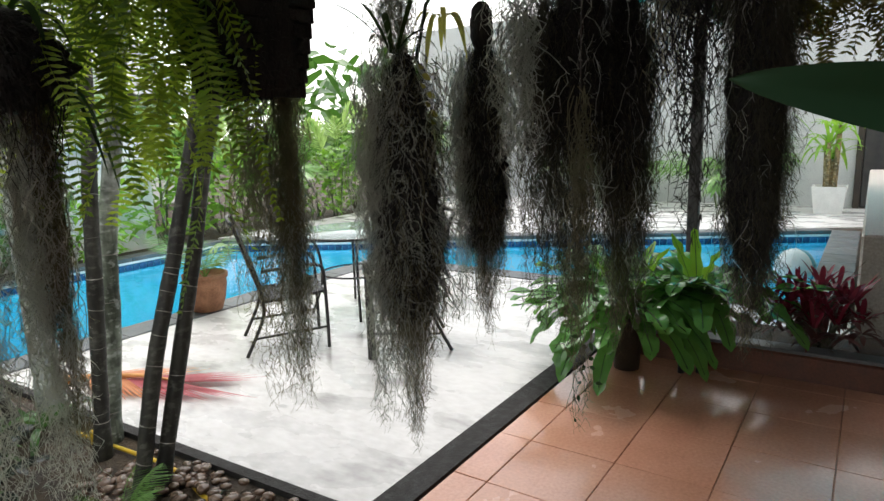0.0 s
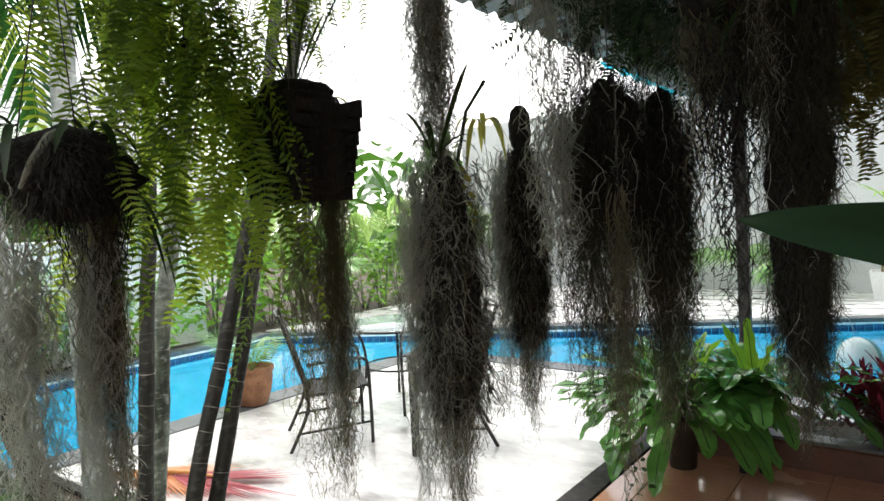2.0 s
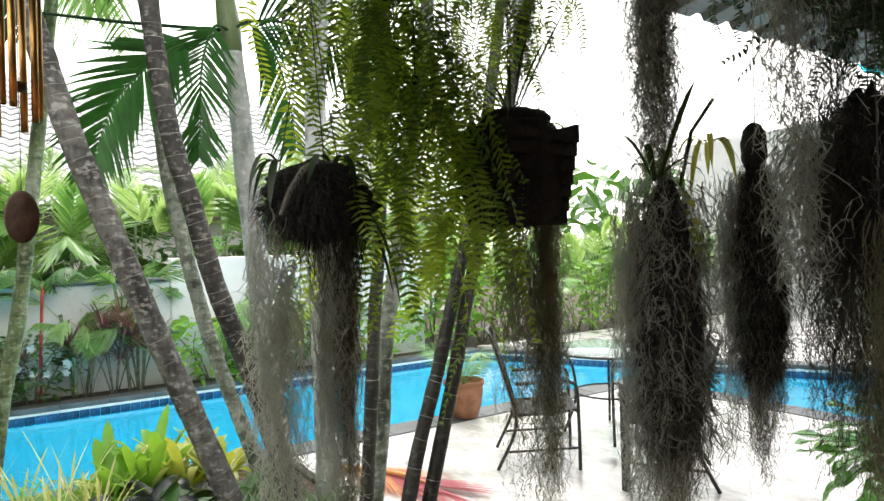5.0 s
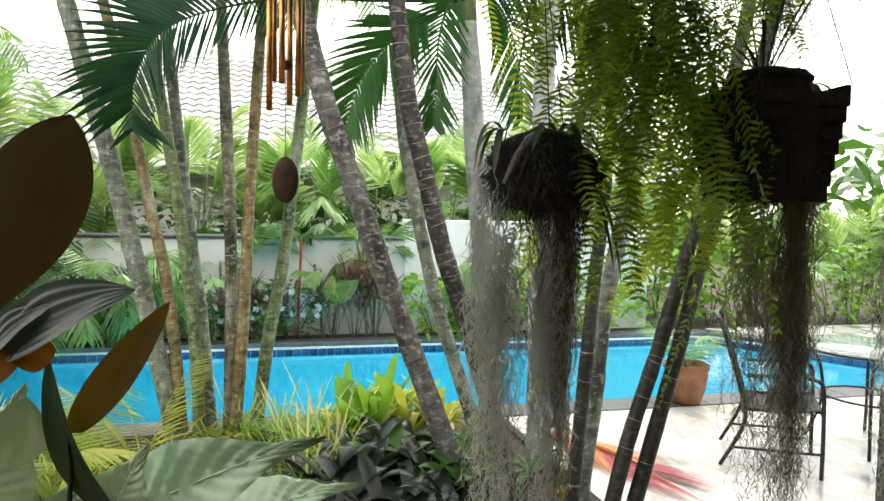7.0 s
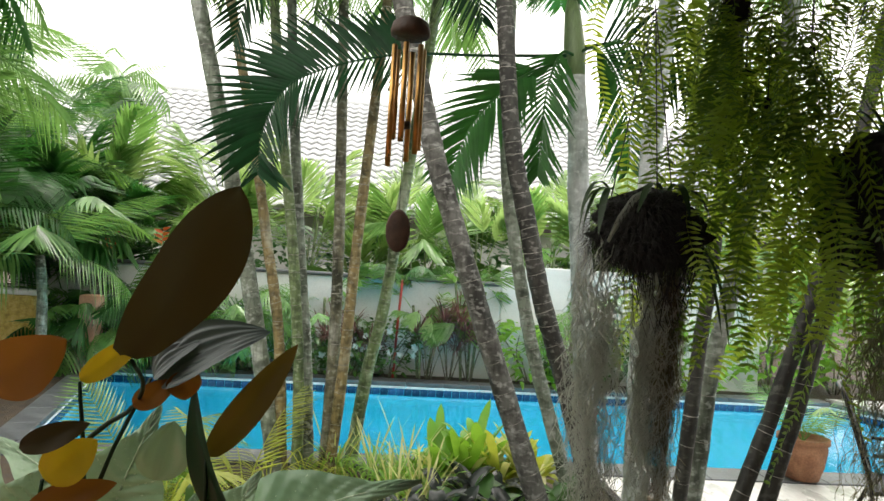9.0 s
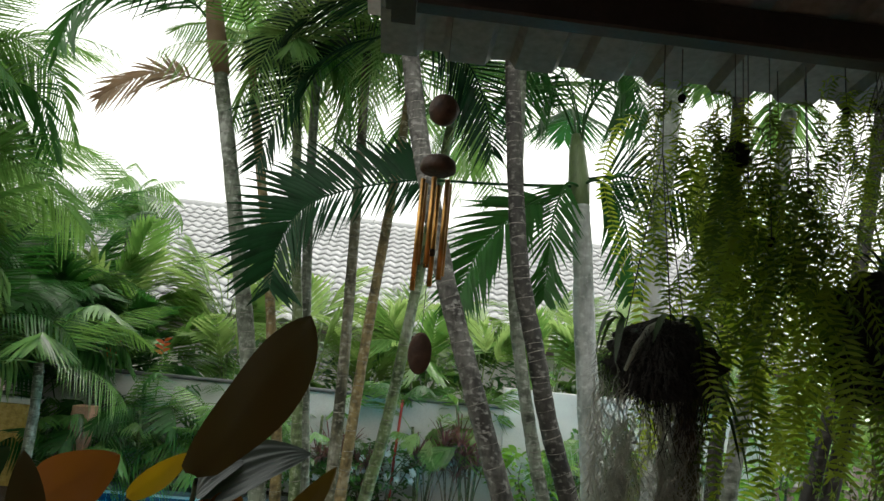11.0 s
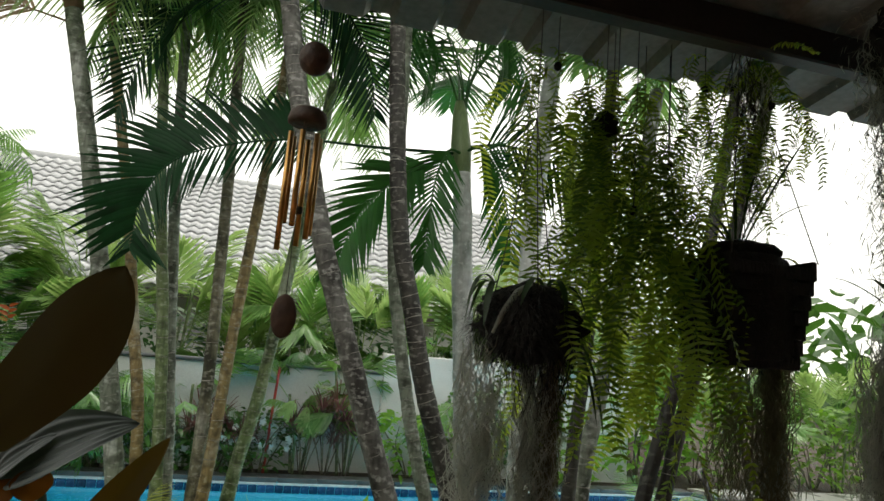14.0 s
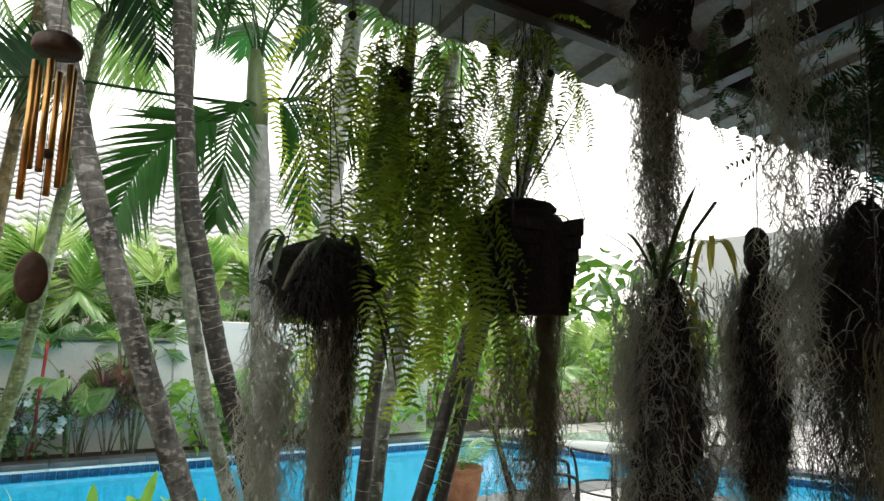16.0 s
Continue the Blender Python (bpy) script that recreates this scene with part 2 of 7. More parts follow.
slab("pool_floor", [(-4, -0.5), (12.2, -0.5), (12.2, 8.6), (-4, 8.6)], -1.15, -1.0, M_poolfloor, "bright blue pool floor under water", "pool")
mb = Mesh()
for i, a in enumerate(POOL):
    b_ = POOL[(i + 1) % len(POOL)]
    d = (Vector(b_) - Vector(a)).normalized()
    o = Vector((d.y, -d.x)) * 0.12
    mb.add([(a[0], a[1], -1.3), (b_[0], b_[1], -1.3), (b_[0], b_[1], -0.045), (a[0], a[1], -0.045),
            (a[0] + o.x, a[1] + o.y, -1.3), (b_[0] + o.x, b_[1] + o.y, -1.3), (b_[0] + o.x, b_[1] + o.y, -0.045), (a[0] + o.x, a[1] + o.y, -0.045)],
           [(0, 1, 2, 3), (5, 4, 7, 6), (3, 2, 6, 7), (0, 3, 7, 4), (1, 5, 6, 2)])
pool_wall = solid("pool_wall", mb, M_poolfloor, "blue lined pool walls with a navy tile band", "pool")
mb = Mesh()
mb.add([(x, y, -0.13) for x, y in POOL], [(0, 1, 4, 5), (1, 2, 3, 4)])
solid("water", mb, M_water, "still turquoise swimming pool water", "water")

deck = slab("pavement", [(1.774, 1.695), (5.84, 1.695), (5.84, 4.885), (1.654, 4.885)], -0.3, 0.0, M_concrete, "pale stained concrete pool deck, wet", "pavement")
slab("pavement_far", [(11.2, -0.45), (40, -0.45), (40, 8.6), (6.22, 8.6)], -0.3, 0.004, M_concrete, "pale concrete deck beyond the pool", "pavement")
slab("pavement_strip", [(4.95, 0.06), (5.83, 0.06), (5.83, 1.69), (4.95, 1.69)], -0.3, -0.004, M_concrete, "pale concrete strip beside the planter", "pavement")
slab("trim_border_terrace", [(1.70, 1.54), (4.93, 1.54), (4.93, 1.69), (1.70, 1.69)], -0.2, 0.008, M_border, "black stone border strip", "border")
slab("trim_border_bed", [(1.708, 1.695), (1.768, 1.695), (1.648, 4.88), (1.588, 4.88)], -0.2, 0.012, M_border, "black stone border strip", "border")
terrace = slab("floor", [(-4, -1.24), (4.93, -1.24), (4.93, 1.535), (1.70, 1.535), (1.70, 0.255), (-4, 0.255)], -0.3, -0.012, M_grout, "terracotta tiled terrace, wet and glossy", "floor")


def wall_box(name, x0, y0, z0, x1, y1, z1, material, label, category="wall"):
    return solid(name, Mesh().box(x0, y0, z0, x1, y1, z1, 0.015), material, label, category)


# garden wall behind the pool, in two heights
wall_box("wall_north", -5.2, 8.95, -0.1, 1.5, 9.12, 1.32, M_white, "low white rendered garden wall")
wall_box("wall_north_tall", 1.5, 8.93, -0.1, 5.4, 9.12, 1.62, M_white, "taller white rendered garden wall")
wall_box("wall_north_cap", -5.2, 8.90, 1.32, 1.497, 9.16, 1.37, M_coping, "dark cap on the garden wall", "wall")
# unseen wall added to block sky behind the camera; low wall beside the terrace
wall_box("wall_south", -5.0, -1.45, -0.1, 7.2, -1.25, 3.6, M_unseen_wall, "unseen dark wall added behind the camera to block sky light")
wall_box("wall_terrace", 4.97, -1.24, -0.1, 11.5, 0.04, 0.80, M_beige, "low beige rendered wall by the terrace end")
# white wall greyed: the roof shade over it is put into the material's colour
wall_box("wall_house_east", 13.3, -9, -0.1, 13.6, 9.6, 4.0, M_white_shaded, "white pool house wall, roof shade put into its grey")
for z, y0, y1 in ((0.0, 0.16, 0.26), (0.0, -1.2, -1.1)):
    wall_box("trim_frame", 13.22, y0, 0.0, 13.297, y1, 2.3, M_dark, "dark door frame on the white wall", "door frame")
wall_box("trim_frame_top", 13.22, -1.098, 2.2, 13.297, 0.158, 2.3, M_dark, "dark door frame on the white wall", "door frame")
wall_box("door_1", 13.23, -1.096, 0.02, 13.28, 0.156, 2.198, M_steel, "dark glazed house door, closed", "door")

# ---- terrace roof ----
EAVE_Y, EAVE_Z, SLOPE = 1.775, 2.632, 0.14
mb = Mesh()
prof = []
x = -0.25
while x < 6.6:
    prof += [(x, 0), (x + 0.115, 0), (x + 0.135, 0.028), (x + 0.195, 0.028), (x + 0.215, 0)]
    x += 0.22
ys = [EAVE_Y, 0.9, -0.1, -1.24]
zof = lambda y: EAVE_Z + (EAVE_Y - y) * SLOPE
k = len(prof)
vs, fs = [], []
for off in (0, 0.006):
    for y in ys:
        vs += [(px, y, zof(y) + pz + off) for px, pz in prof]
for s_ in (0, 1):
    o = s_ * k * len(ys)
    for j in range(len(ys) - 1):
        fs += [(o + j * k + i, o + j * k + i + 1, o + (j + 1) * k + i + 1, o + (j + 1) * k + i) for i in range(k - 1)]
o = k * len(ys)
fs += [(i, i + 1, o + i + 1, o + i) for i in range(k - 1)]
mb.add(vs, fs)
solid("ceiling", mb, M_roofsheet, "corrugated metal terrace roof seen from below", "roof")
for y in (1.40, 0.35, -0.8):
    z = zof(y)
    solid("trim_purlin", Mesh().box(-0.23, y - 0.03, z - 0.115, 6.5, y + 0.03, z - 0.004, 0.006), M_steel, "dark steel roof purlin", "beam")
for x in (-0.17, 1.9, 4.1, 6.3):
    mb = Mesh()
    mb.add([(x - 0.03, 1.34, zof(1.34) - 0.21), (x + 0.03, 1.34, zof(1.34) - 0.21), (x + 0.03, -1.23, zof(-1.23) - 0.27), (x - 0.03, -1.23, zof(-1.23) - 0.27),
            (x - 0.03, 1.34, zof(1.34) - 0.118), (x + 0.03, 1.34, zof(1.34) - 0.118), (x + 0.03, -1.23, zof(-1.23) - 0.118), (x - 0.03, -1.23, zof(-1.23) - 0.118)],
           [(0, 1, 2, 3), (7, 6, 5, 4), (0, 4, 5, 1), (2, 6, 7, 3), (1, 5, 6, 2), (0, 3, 7, 4)])
    solid("trim_rafter", mb, M_steel, "dark steel rafter", "beam")
mb = Mesh()
mb.add([(-0.295, EAVE_Y - 0.10, 2.70), (-0.295, -1.23, zof(-1.23) + 0.05), (-0.295, -1.23, zof(-1.23) + 0.15), (-0.295, EAVE_Y - 0.10, 2.80),
        (-0.252, EAVE_Y - 0.10, 2.70), (-0.252, -1.23, zof(-1.23) + 0.05), (-0.252, -1.23, zof(-1.23) + 0.15), (-0.252, EAVE_Y - 0.10, 2.80)],
       [(0, 1, 2, 3), (7, 6, 5, 4), (0, 3, 7, 4), (1, 5, 6, 2), (3, 2, 6, 7), (0, 4, 5, 1)])
solid("trim_flashing", mb, M_white, "pale flashing at the roof end", "flashing")
solid("wall_post", Mesh().box(6.25, 1.35, 0, 6.35, 1.45, 2.52, 0.01), M_steel, "dark steel post holding the roof", "post")

# ---- leaf materials ----
M_palm = leaf_mat("palm_leaf", (0.008, 0.042, 0.012), (0.038, 0.13, 0.030), (0.06, 0.25, 0.03), 0.3, 0.28, 0.3)
# darker copy of palm_leaf: the backlit fronds' shade is put into its colour
M_palm_backlit = leaf_mat("backlit_palm_leaf", (0.002, 0.014, 0.005), (0.008, 0.046, 0.015), (0.02, 0.12, 0.02), 0.12, 0.4, 0.2)
M_palm_light = leaf_mat("young_palm_leaf", (0.030, 0.105, 0.022), (0.27, 0.43, 0.155), (0.46, 0.64, 0.20), 0.5, 0.2)
M_palm_mid = leaf_mat("areca_leaf", (0.012, 0.056, 0.016), (0.17, 0.33, 0.10), (0.26, 0.50, 0.10), 0.38, 0.16)
M_palm_dry = leaf_mat("dry_palm_leaf", (0.20, 0.12, 0.07), (0.40, 0.28, 0.18), (0.45, 0.30, 0.18), 0.4, 0.6)
M_fern = leaf_mat("fern_leaf", (0.030, 0.085, 0.008), (0.15, 0.25, 0.025), (0.62, 0.78, 0.08), 0.66, 0.5)
M_moss = leaf_mat("grey_moss", (0.30, 0.32, 0.27), (0.54, 0.56, 0.50), (0.66, 0.69, 0.60), 0.5, 0.9)
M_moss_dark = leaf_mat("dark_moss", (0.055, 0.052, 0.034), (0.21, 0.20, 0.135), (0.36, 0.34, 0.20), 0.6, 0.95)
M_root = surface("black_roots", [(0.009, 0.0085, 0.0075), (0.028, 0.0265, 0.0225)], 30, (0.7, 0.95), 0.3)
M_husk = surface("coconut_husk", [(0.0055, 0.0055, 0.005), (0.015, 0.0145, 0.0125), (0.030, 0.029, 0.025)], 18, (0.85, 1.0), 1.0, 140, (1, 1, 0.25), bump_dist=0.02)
M_wire = surface("thin_wire", [(0.03, 0.03, 0.03), (0.06, 0.06, 0.06)], 8, (0.4, 0.6), 0.0)


# ---- palms ----
def frond_mesh(name, length=2.0, pairs=40, leaf=0.5, width=0.03, arch=0.9, vee=0.35, hang=0.5, stalk=0.18, rad=0.011, seed=0, seg=4, ahead=0.0):
    """A feather leaf along +x that arches down; leaflets in two rows."""
    r = random.Random(seed)
    mb = Mesh()
    pts, n_ = [], 16
    p, ang = Vector((0, 0, 0)), 0.0
    for i in range(n_ + 1):
        pts.append(p.copy())
        ang = -arch * (i / n_) ** 1.4
        p = p + Vector((math.cos(ang), 0, math.sin(ang))) * (length / n_)
    mb.tube(pts, [rad * (1 - 0.85 * i / n_) for i in range(n_ + 1)], 5)
    for k in range(pairs):
        t = stalk + (1 - stalk) * (k + 0.5) / pairs
        f = t * n_
        i = min(int(f), n_ - 1)
        c = pts[i].lerp(pts[i + 1], f - i)
        d = (pts[i + 1] - pts[i]).normalized()
        up = d.cross(Vector((0, 1, 0))) * -1
        ll = leaf * (0.55 + 0.75 * math.sin(math.pi * min(1, (t - stalk) / (1 - stalk) * 0.85 + 0.15)) ** 0.8) * (1 - 0.45 * max(0, t - 0.7) / 0.3)
        fwd = 0.45 + ahead + 0.75 * t
        for s_ in (-1, 1):
            q = ll * r.uniform(0.88, 1.08)
            v = Vector((0, s_, 0)) * math.cos(fwd * 0.8) + d * math.sin(fwd * 0.8) + up * (vee + r.uniform(-0.1, 0.1))
            v.normalize()
            tip = c + v * q
            mb.blade(c, tip, width * r.uniform(0.85, 1.15), up + Vector((0, s_ * 0.25, 0)), droop=hang * r.uniform(0.7, 1.25), seg=seg, fold=0.2)
    return mb.mesh(name)


FR_BIG = [frond_mesh("frond", 2.3, 42, 0.60, 0.030, a, 0.30, h, seed=s_, rad=0.015) for s_, (a, h) in enumerate(((0.8, 0.14), (1.25, 0.22), (1.6, 0.35)))]
FR_MID = [frond_mesh("frond", 1.5, 27, 0.44, 0.029, a, 0.40, h, seed=10 + s_, rad=0.010, seg=3) for s_, (a, h) in enumerate(((0.7, 0.2), (1.2, 0.35), (1.7, 0.45)))]
FR_YOUNG = [frond_mesh("frond", 1.1, 22, 0.34, 0.023, a, 0.5, h, seed=20 + s_, rad=0.008, seg=3) for s_, (a, h) in enumerate(((0.5, 0.2), (1.0, 0.3), (1.4, 0.4)))]
FR_ARECA = [frond_mesh("frond", 1.6, 15, 0.48, 0.052, a, 0.50, h + 0.1, seed=40 + s_, rad=0.010, seg=4) for s_, (a, h) in enumerate(((0.7, 0.2), (1.2, 0.35), (1.6, 0.5)))]
FR_FAN = [frond_mesh("frond", 1.0, 13, 0.46, 0.052, a, v, 0.10, seed=70 + s_, rad=0.009, seg=3, stalk=0.30, ahead=0.45) for s_, (a, v) in enumerate(((0.35, 0.55), (0.7, 0.45), (1.1, 0.35)))]
SHARED = {}


def shared(me, material):
    """The mesh with that material, copied once for each material."""
    key = (me.name, material.name)
    if key not in SHARED:
        c = me.copy()
        c.materials.clear()
        c.materials.append(material)
        SHARED[key] = c
    return SHARED[key]


def aim(at, az, el, roll=0.0, scale=1.0):
    """Pose of a frond whose stalk leaves at that compass angle and elevation (degrees)."""
    return Matrix.Translation(at) @ pose(0, 0, 0, 0, 0, az) @ pose(0, 0, 0, 0, -el, 0) @ pose(0, 0, 0, roll, 0, 0) @ Matrix.Scale(scale, 4)


def path_frond(e, pts, pairs, leaf, width, material, seed=0, rise=0.75, fall=0.75, label="", start=0.12, rad=0.013, hang=0.12, upper=1.0, lower=1.0):
    """A feather leaf whose midrib follows the points; one row of leaflets stands up, the other hangs."""
    r = random.Random(seed)
    line = spline([local(e, p) for p in pts], 12)
    n_ = len(line) - 1
    mb = Mesh().tube(line, [rad * (1 - 0.85 * i / n_) for i in range(n_ + 1)], 5)
    for k in range(pairs):
        t = start + (1 - start) * (k + 0.5) / pairs
        f = t * n_
        i = min(int(f), n_ - 1)
        c = line[i].lerp(line[i + 1], f - i)
        d = (line[i + 1] - line[i]).normalized()
        side = d.cross(Vector((0, 0, 1)))
        side = side.normalized() if side.length > 1e-3 else Vector((0, -1, 0))
        up = side.cross(d)
        u = (t - start) / (1 - start)
        ll = leaf * (0.62 + 0.5 * math.sin(math.pi * min(1, 0.15 + 0.8 * u))) * (1 - 0.5 * max(0, u - 0.75) / 0.25)
        for s_ in (-1, 1):
            v = d * (0.55 + 0.55 * u) + up * ((rise if s_ > 0 else -fall) + r.uniform(-0.12, 0.12)) + side * (s_ * 0.55 + r.uniform(-0.12, 0.12))
            k_ = upper if s_ > 0 else lower
            tip = c + v.normalized() * ll * k_ * r.uniform(0.86, 1.1)
            mb.blade(c, tip, width * k_ ** 1.3 * r.uniform(0.8, 1.2), side * s_ + up * 0.5, hang * r.uniform(0.5, 1.5), 4, 0.2)
    return part("frond", mb, material, e, label)


def local(e, p):
    return Vector(p) - Vector(e.location)


def bark(name, base, mid, ring, wear=1.0, gap=0.13):
    """Palm bark: dark stain and pale lichen in patches, fine vertical cracks and thin dark joints."""
    m, n, l, b = node_mat(name)
    tc = n.new("ShaderNodeTexCoord")
    info = n.new("ShaderNodeObjectInfo")
    off = n.new("ShaderNodeVectorMath")
    off.operation = "MULTIPLY_ADD"
    off.inputs[1].default_value = (7.0, 7.0, 7.0)
    l.new(info.outputs["Random"], off.inputs[0])
    l.new(tc.outputs["Object"], off.inputs[2])

    def cloud(scale, detail, stretch, stops):
        mp, no = n.new("ShaderNodeMapping"), n.new("ShaderNodeTexNoise")
        mp.inputs["Scale"].default_value = stretch
        no.inputs["Scale"].default_value, no.inputs["Detail"].default_value = scale, detail
        l.new(off.outputs[0], mp.inputs[0])
        l.new(mp.outputs[0], no.inputs["Vector"])
        r = ramp(n, stops)
        l.new(no.outputs["Fac"], r.inputs[0])
        return r, no

    def mix(kind, a, b_, fac):
        x = n.new("ShaderNodeMixRGB")
        x.blend_type = kind
        if hasattr(fac, "outputs"):
            l.new(fac.outputs[0], x.inputs[0])
        else:
            x.inputs[0].default_value = fac
        l.new(a.outputs[0], x.inputs[1])
        if hasattr(b_, "outputs"):
            l.new(b_.outputs[0], x.inputs[2])
        else:
            x.inputs[2].default_value = (*b_, 1)
        return x

    patch, _ = cloud(2.6, 8, (2.2, 2.2, 1.0), [(0.36, base), (0.47, mid), (0.58, mid), (0.70, ring)])
    spot, _ = cloud(22, 6, (1, 1, 1.6), [(0.54, (0, 0, 0)), (0.64, (0.6, 0.6, 0.6))])
    dirt, _ = cloud(15, 6, (1, 1, 1.2), [(0.36, (0.22, 0.22, 0.20)), (0.52, (1, 1, 1))])
    crack, fine = cloud(30, 5, (2.0, 2.0, 0.22), [(0.36, (0.35, 0.35, 0.33)), (0.55, (1, 1, 1))])
    wave = n.new("ShaderNodeTexWave")
    wave.bands_direction = "Z"
    wave.inputs["Scale"].default_value = 0.314 / gap
    wave.inputs["Distortion"].default_value, wave.inputs["Detail"].default_value = 1.6, 3
    wave.inputs["Detail Scale"].default_value = 2.0
    l.new(off.outputs[0], wave.inputs["Vector"])
    joint = ramp(n, [(0.0, (0.35, 0.34, 0.31)), (0.10, (1, 1, 1))])
    l.new(wave.outputs["Fac"], joint.inputs[0])
    c = mix("MIX", patch, tuple(min(0.8, 1.15 * q) for q in ring), spot)
    c = mix("MULTIPLY", c, dirt, 0.7 * wear)
    c = mix("MULTIPLY", c, crack, 0.45 * wear)
    c = mix("MULTIPLY", c, joint, 0.3 * wear)
    l.new(c.outputs[0], b.inputs["Base Color"])
    b.inputs["Roughness"].default_value = 0.62
    bp = n.new("ShaderNodeBump")
    bp.inputs["Strength"].default_value, bp.inputs["Distance"].default_value = 0.6, 0.006
    l.new(fine.outputs["Fac"], bp.inputs["Height"])
    l.new(bp.outputs[0], b.inputs["Normal"])
    return m


M_bark_dark = bark("dark_wet_bark", (0.012, 0.011, 0.009), (0.055, 0.052, 0.045), (0.27, 0.265, 0.245))
M_bark_grey = bark("grey_bark", (0.06, 0.075, 0.05), (0.22, 0.255, 0.2), (0.48, 0.51, 0.47))
M_bark_white = bark("pale_lichen_bark", (0.27, 0.30, 0.28), (0.52, 0.55, 0.54), (0.66, 0.69, 0.68), 0.35)
M_bark_green = bark("green_cane", (0.06, 0.1, 0.04), (0.18, 0.25, 0.11), (0.42, 0.48, 0.36))
M_bark_tan = bark("tan_cane", (0.1, 0.085, 0.03), (0.28, 0.21, 0.09), (0.46, 0.43, 0.32))
M_bark_brown = bark("brown_cane", (0.045, 0.046, 0.024), (0.20, 0.19, 0.125), (0.44, 0.44, 0.38))
M_bark_worn = bark("weathered_palm_bark", (0.03, 0.028, 0.024), (0.15, 0.148, 0.135), (0.42, 0.42, 0.40))
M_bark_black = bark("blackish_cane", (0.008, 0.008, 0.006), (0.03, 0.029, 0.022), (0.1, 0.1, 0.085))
M_scar = surface("leaf_scar", [(0.10, 0.095, 0.08), (0.26, 0.25, 0.22), (0.52, 0.505, 0.46)], 26, (0.7, 0.9), 0.3)
M_shaft = surface("green_crownshaft", [(0.10, 0.16, 0.06), (0.20, 0.27, 0.13)], 4, (0.3, 0.5), 0.1, 40, (2, 2, 0.4))


def spline(pts, n_):
    """A smooth line through the given points."""
    pts = [Vector(p) for p in pts]
    out = []
    for i in range(len(pts) - 1):
        a, b_, c, d = pts[max(i - 1, 0)], pts[i], pts[i + 1], pts[min(i + 2, len(pts) - 1)]
        for k in range(n_):
            t = k / n_
            out.append(0.5 * ((2 * b_) + (c - a) * t + (2 * a - 5 * b_ + 4 * c - d) * t * t + (3 * b_ - a - 3 * c + d) * t ** 3))
    return out + [pts[-1]]


def palm(label, pts, r0, r1, material, gap=0.14, fronds=(), fmesh=None, fmat=None, scars=True, shaft=0.0, group="", seed=0):
    """A ringed trunk through the points, with a scar at each joint and a crown of fronds on top."""
    r = random.Random(seed)
    base = Vector(pts[0])
    e = thing("palm_tree", base, label, "palm tree", group)
    line = [p - base for p in spline(pts, 10)]
    n_ = len(line)
    length = sum((line[i + 1] - line[i]).length for i in range(n_ - 1))
    fine = []
    total = max(24, int(length / 0.035))
    for k in range(total + 1):
        f = k / total * (n_ - 1)
        i = min(int(f), n_ - 2)
        fine.append(line[i].lerp(line[i + 1], f - i))
    rad = []
    for k in range(total + 1):
        t = k / total
        s_ = t * length / gap
        rad.append((r0 * (1 - t) + r1 * t + 0.25 * r0 * max(0, 0.06 - t) / 0.06) * (1 + 0.05 * (1 - abs((s_ % 1) * 2 - 1)) + 0.025 * math.sin(s_ * 2.1 + seed)))
    part("trunk", Mesh().tube(fine, rad, 10), material, e)
    if scars:
        s_ = gap
        while s_ < length - 0.05:
            f = s_ / length * total
            i = min(int(f), total - 1)
            c, d = fine[i].lerp(fine[i + 1], f - i), (fine[i + 1] - fine[i]).normalized()
            tilt = Vector((r.uniform(-.12, .12), r.uniform(-.12, .12), 0))
            side = (d + tilt).normalized()
            w = r.uniform(0.0014, 0.0042)
            mb = Mesh().tube([c - side * w, c - side * w * 0.4, c + side * w * 0.4, c + side * w], [rad[i] * 0.97, rad[i] * 1.03, rad[i] * 1.03, rad[i] * 0.96], 10, False)
            part("leaf_scar", mb, M_scar, e)
            s_ += gap * r.uniform(0.55, 1.5)
    top = line[-1]
    if shaft:
        d = (line[-1] - line[-3]).normalized()
        part("crownshaft", Mesh().tube([top - d * 0.02, top + d * shaft * 0.3, top + d * shaft * 0.8, top + d * shaft], [r1 * 1.05, r1 * 1.25, r1 * 0.9, r1 * 0.5], 10), M_shaft, e)
        top = top + d * shaft * 0.9
    e["top"] = tuple(base + top)
    for az, el, sc, kind in fronds:
        part("frond", shared(fmesh[kind], fmat), None, e, "", True, aim(top, az, el, r.uniform(-15, 15), sc))
    return e


def ring_of(n_, el=(10, 60), sc=(0.8, 1.1), kinds=3, seed=0, az0=0, span=360):
    r = random.Random(seed)
    return [(az0 + span * (i + r.uniform(-.3, .3)) / n_, r.uniform(*el), r.uniform(*sc), r.randrange(kinds)) for i in range(n_)]


def old_fronds(e, seed):
    """Four older leaves that bend over below the crown, their leaflets hanging."""
    r = random.Random(seed + 70)
    top = Vector(e["top"])
    for k in range(4):
        a = radians(90 * k + r.uniform(-35, 35))
        d = Vector((math.cos(a), math.sin(a), 0)) * r.uniform(0.32, 0.52)
        z = r.uniform(0.55, 0.85)
        path_frond(e, [top - Vector((0, 0, 0.05)), top + d * 0.35 + Vector((0, 0, 0.12)), top + d * 0.8 + Vector((0, 0, 0.02)), top + d * 1.1 - Vector((0, 0, z * 0.5)), top + d * 1.2 - Vector((0, 0, z))], 24, 0.30, 0.017, M_palm_light if k % 2 else M_palm_mid, seed * 10 + k, 0.3, 0.9, start=0.15, rad=0.007, hang=0.3)


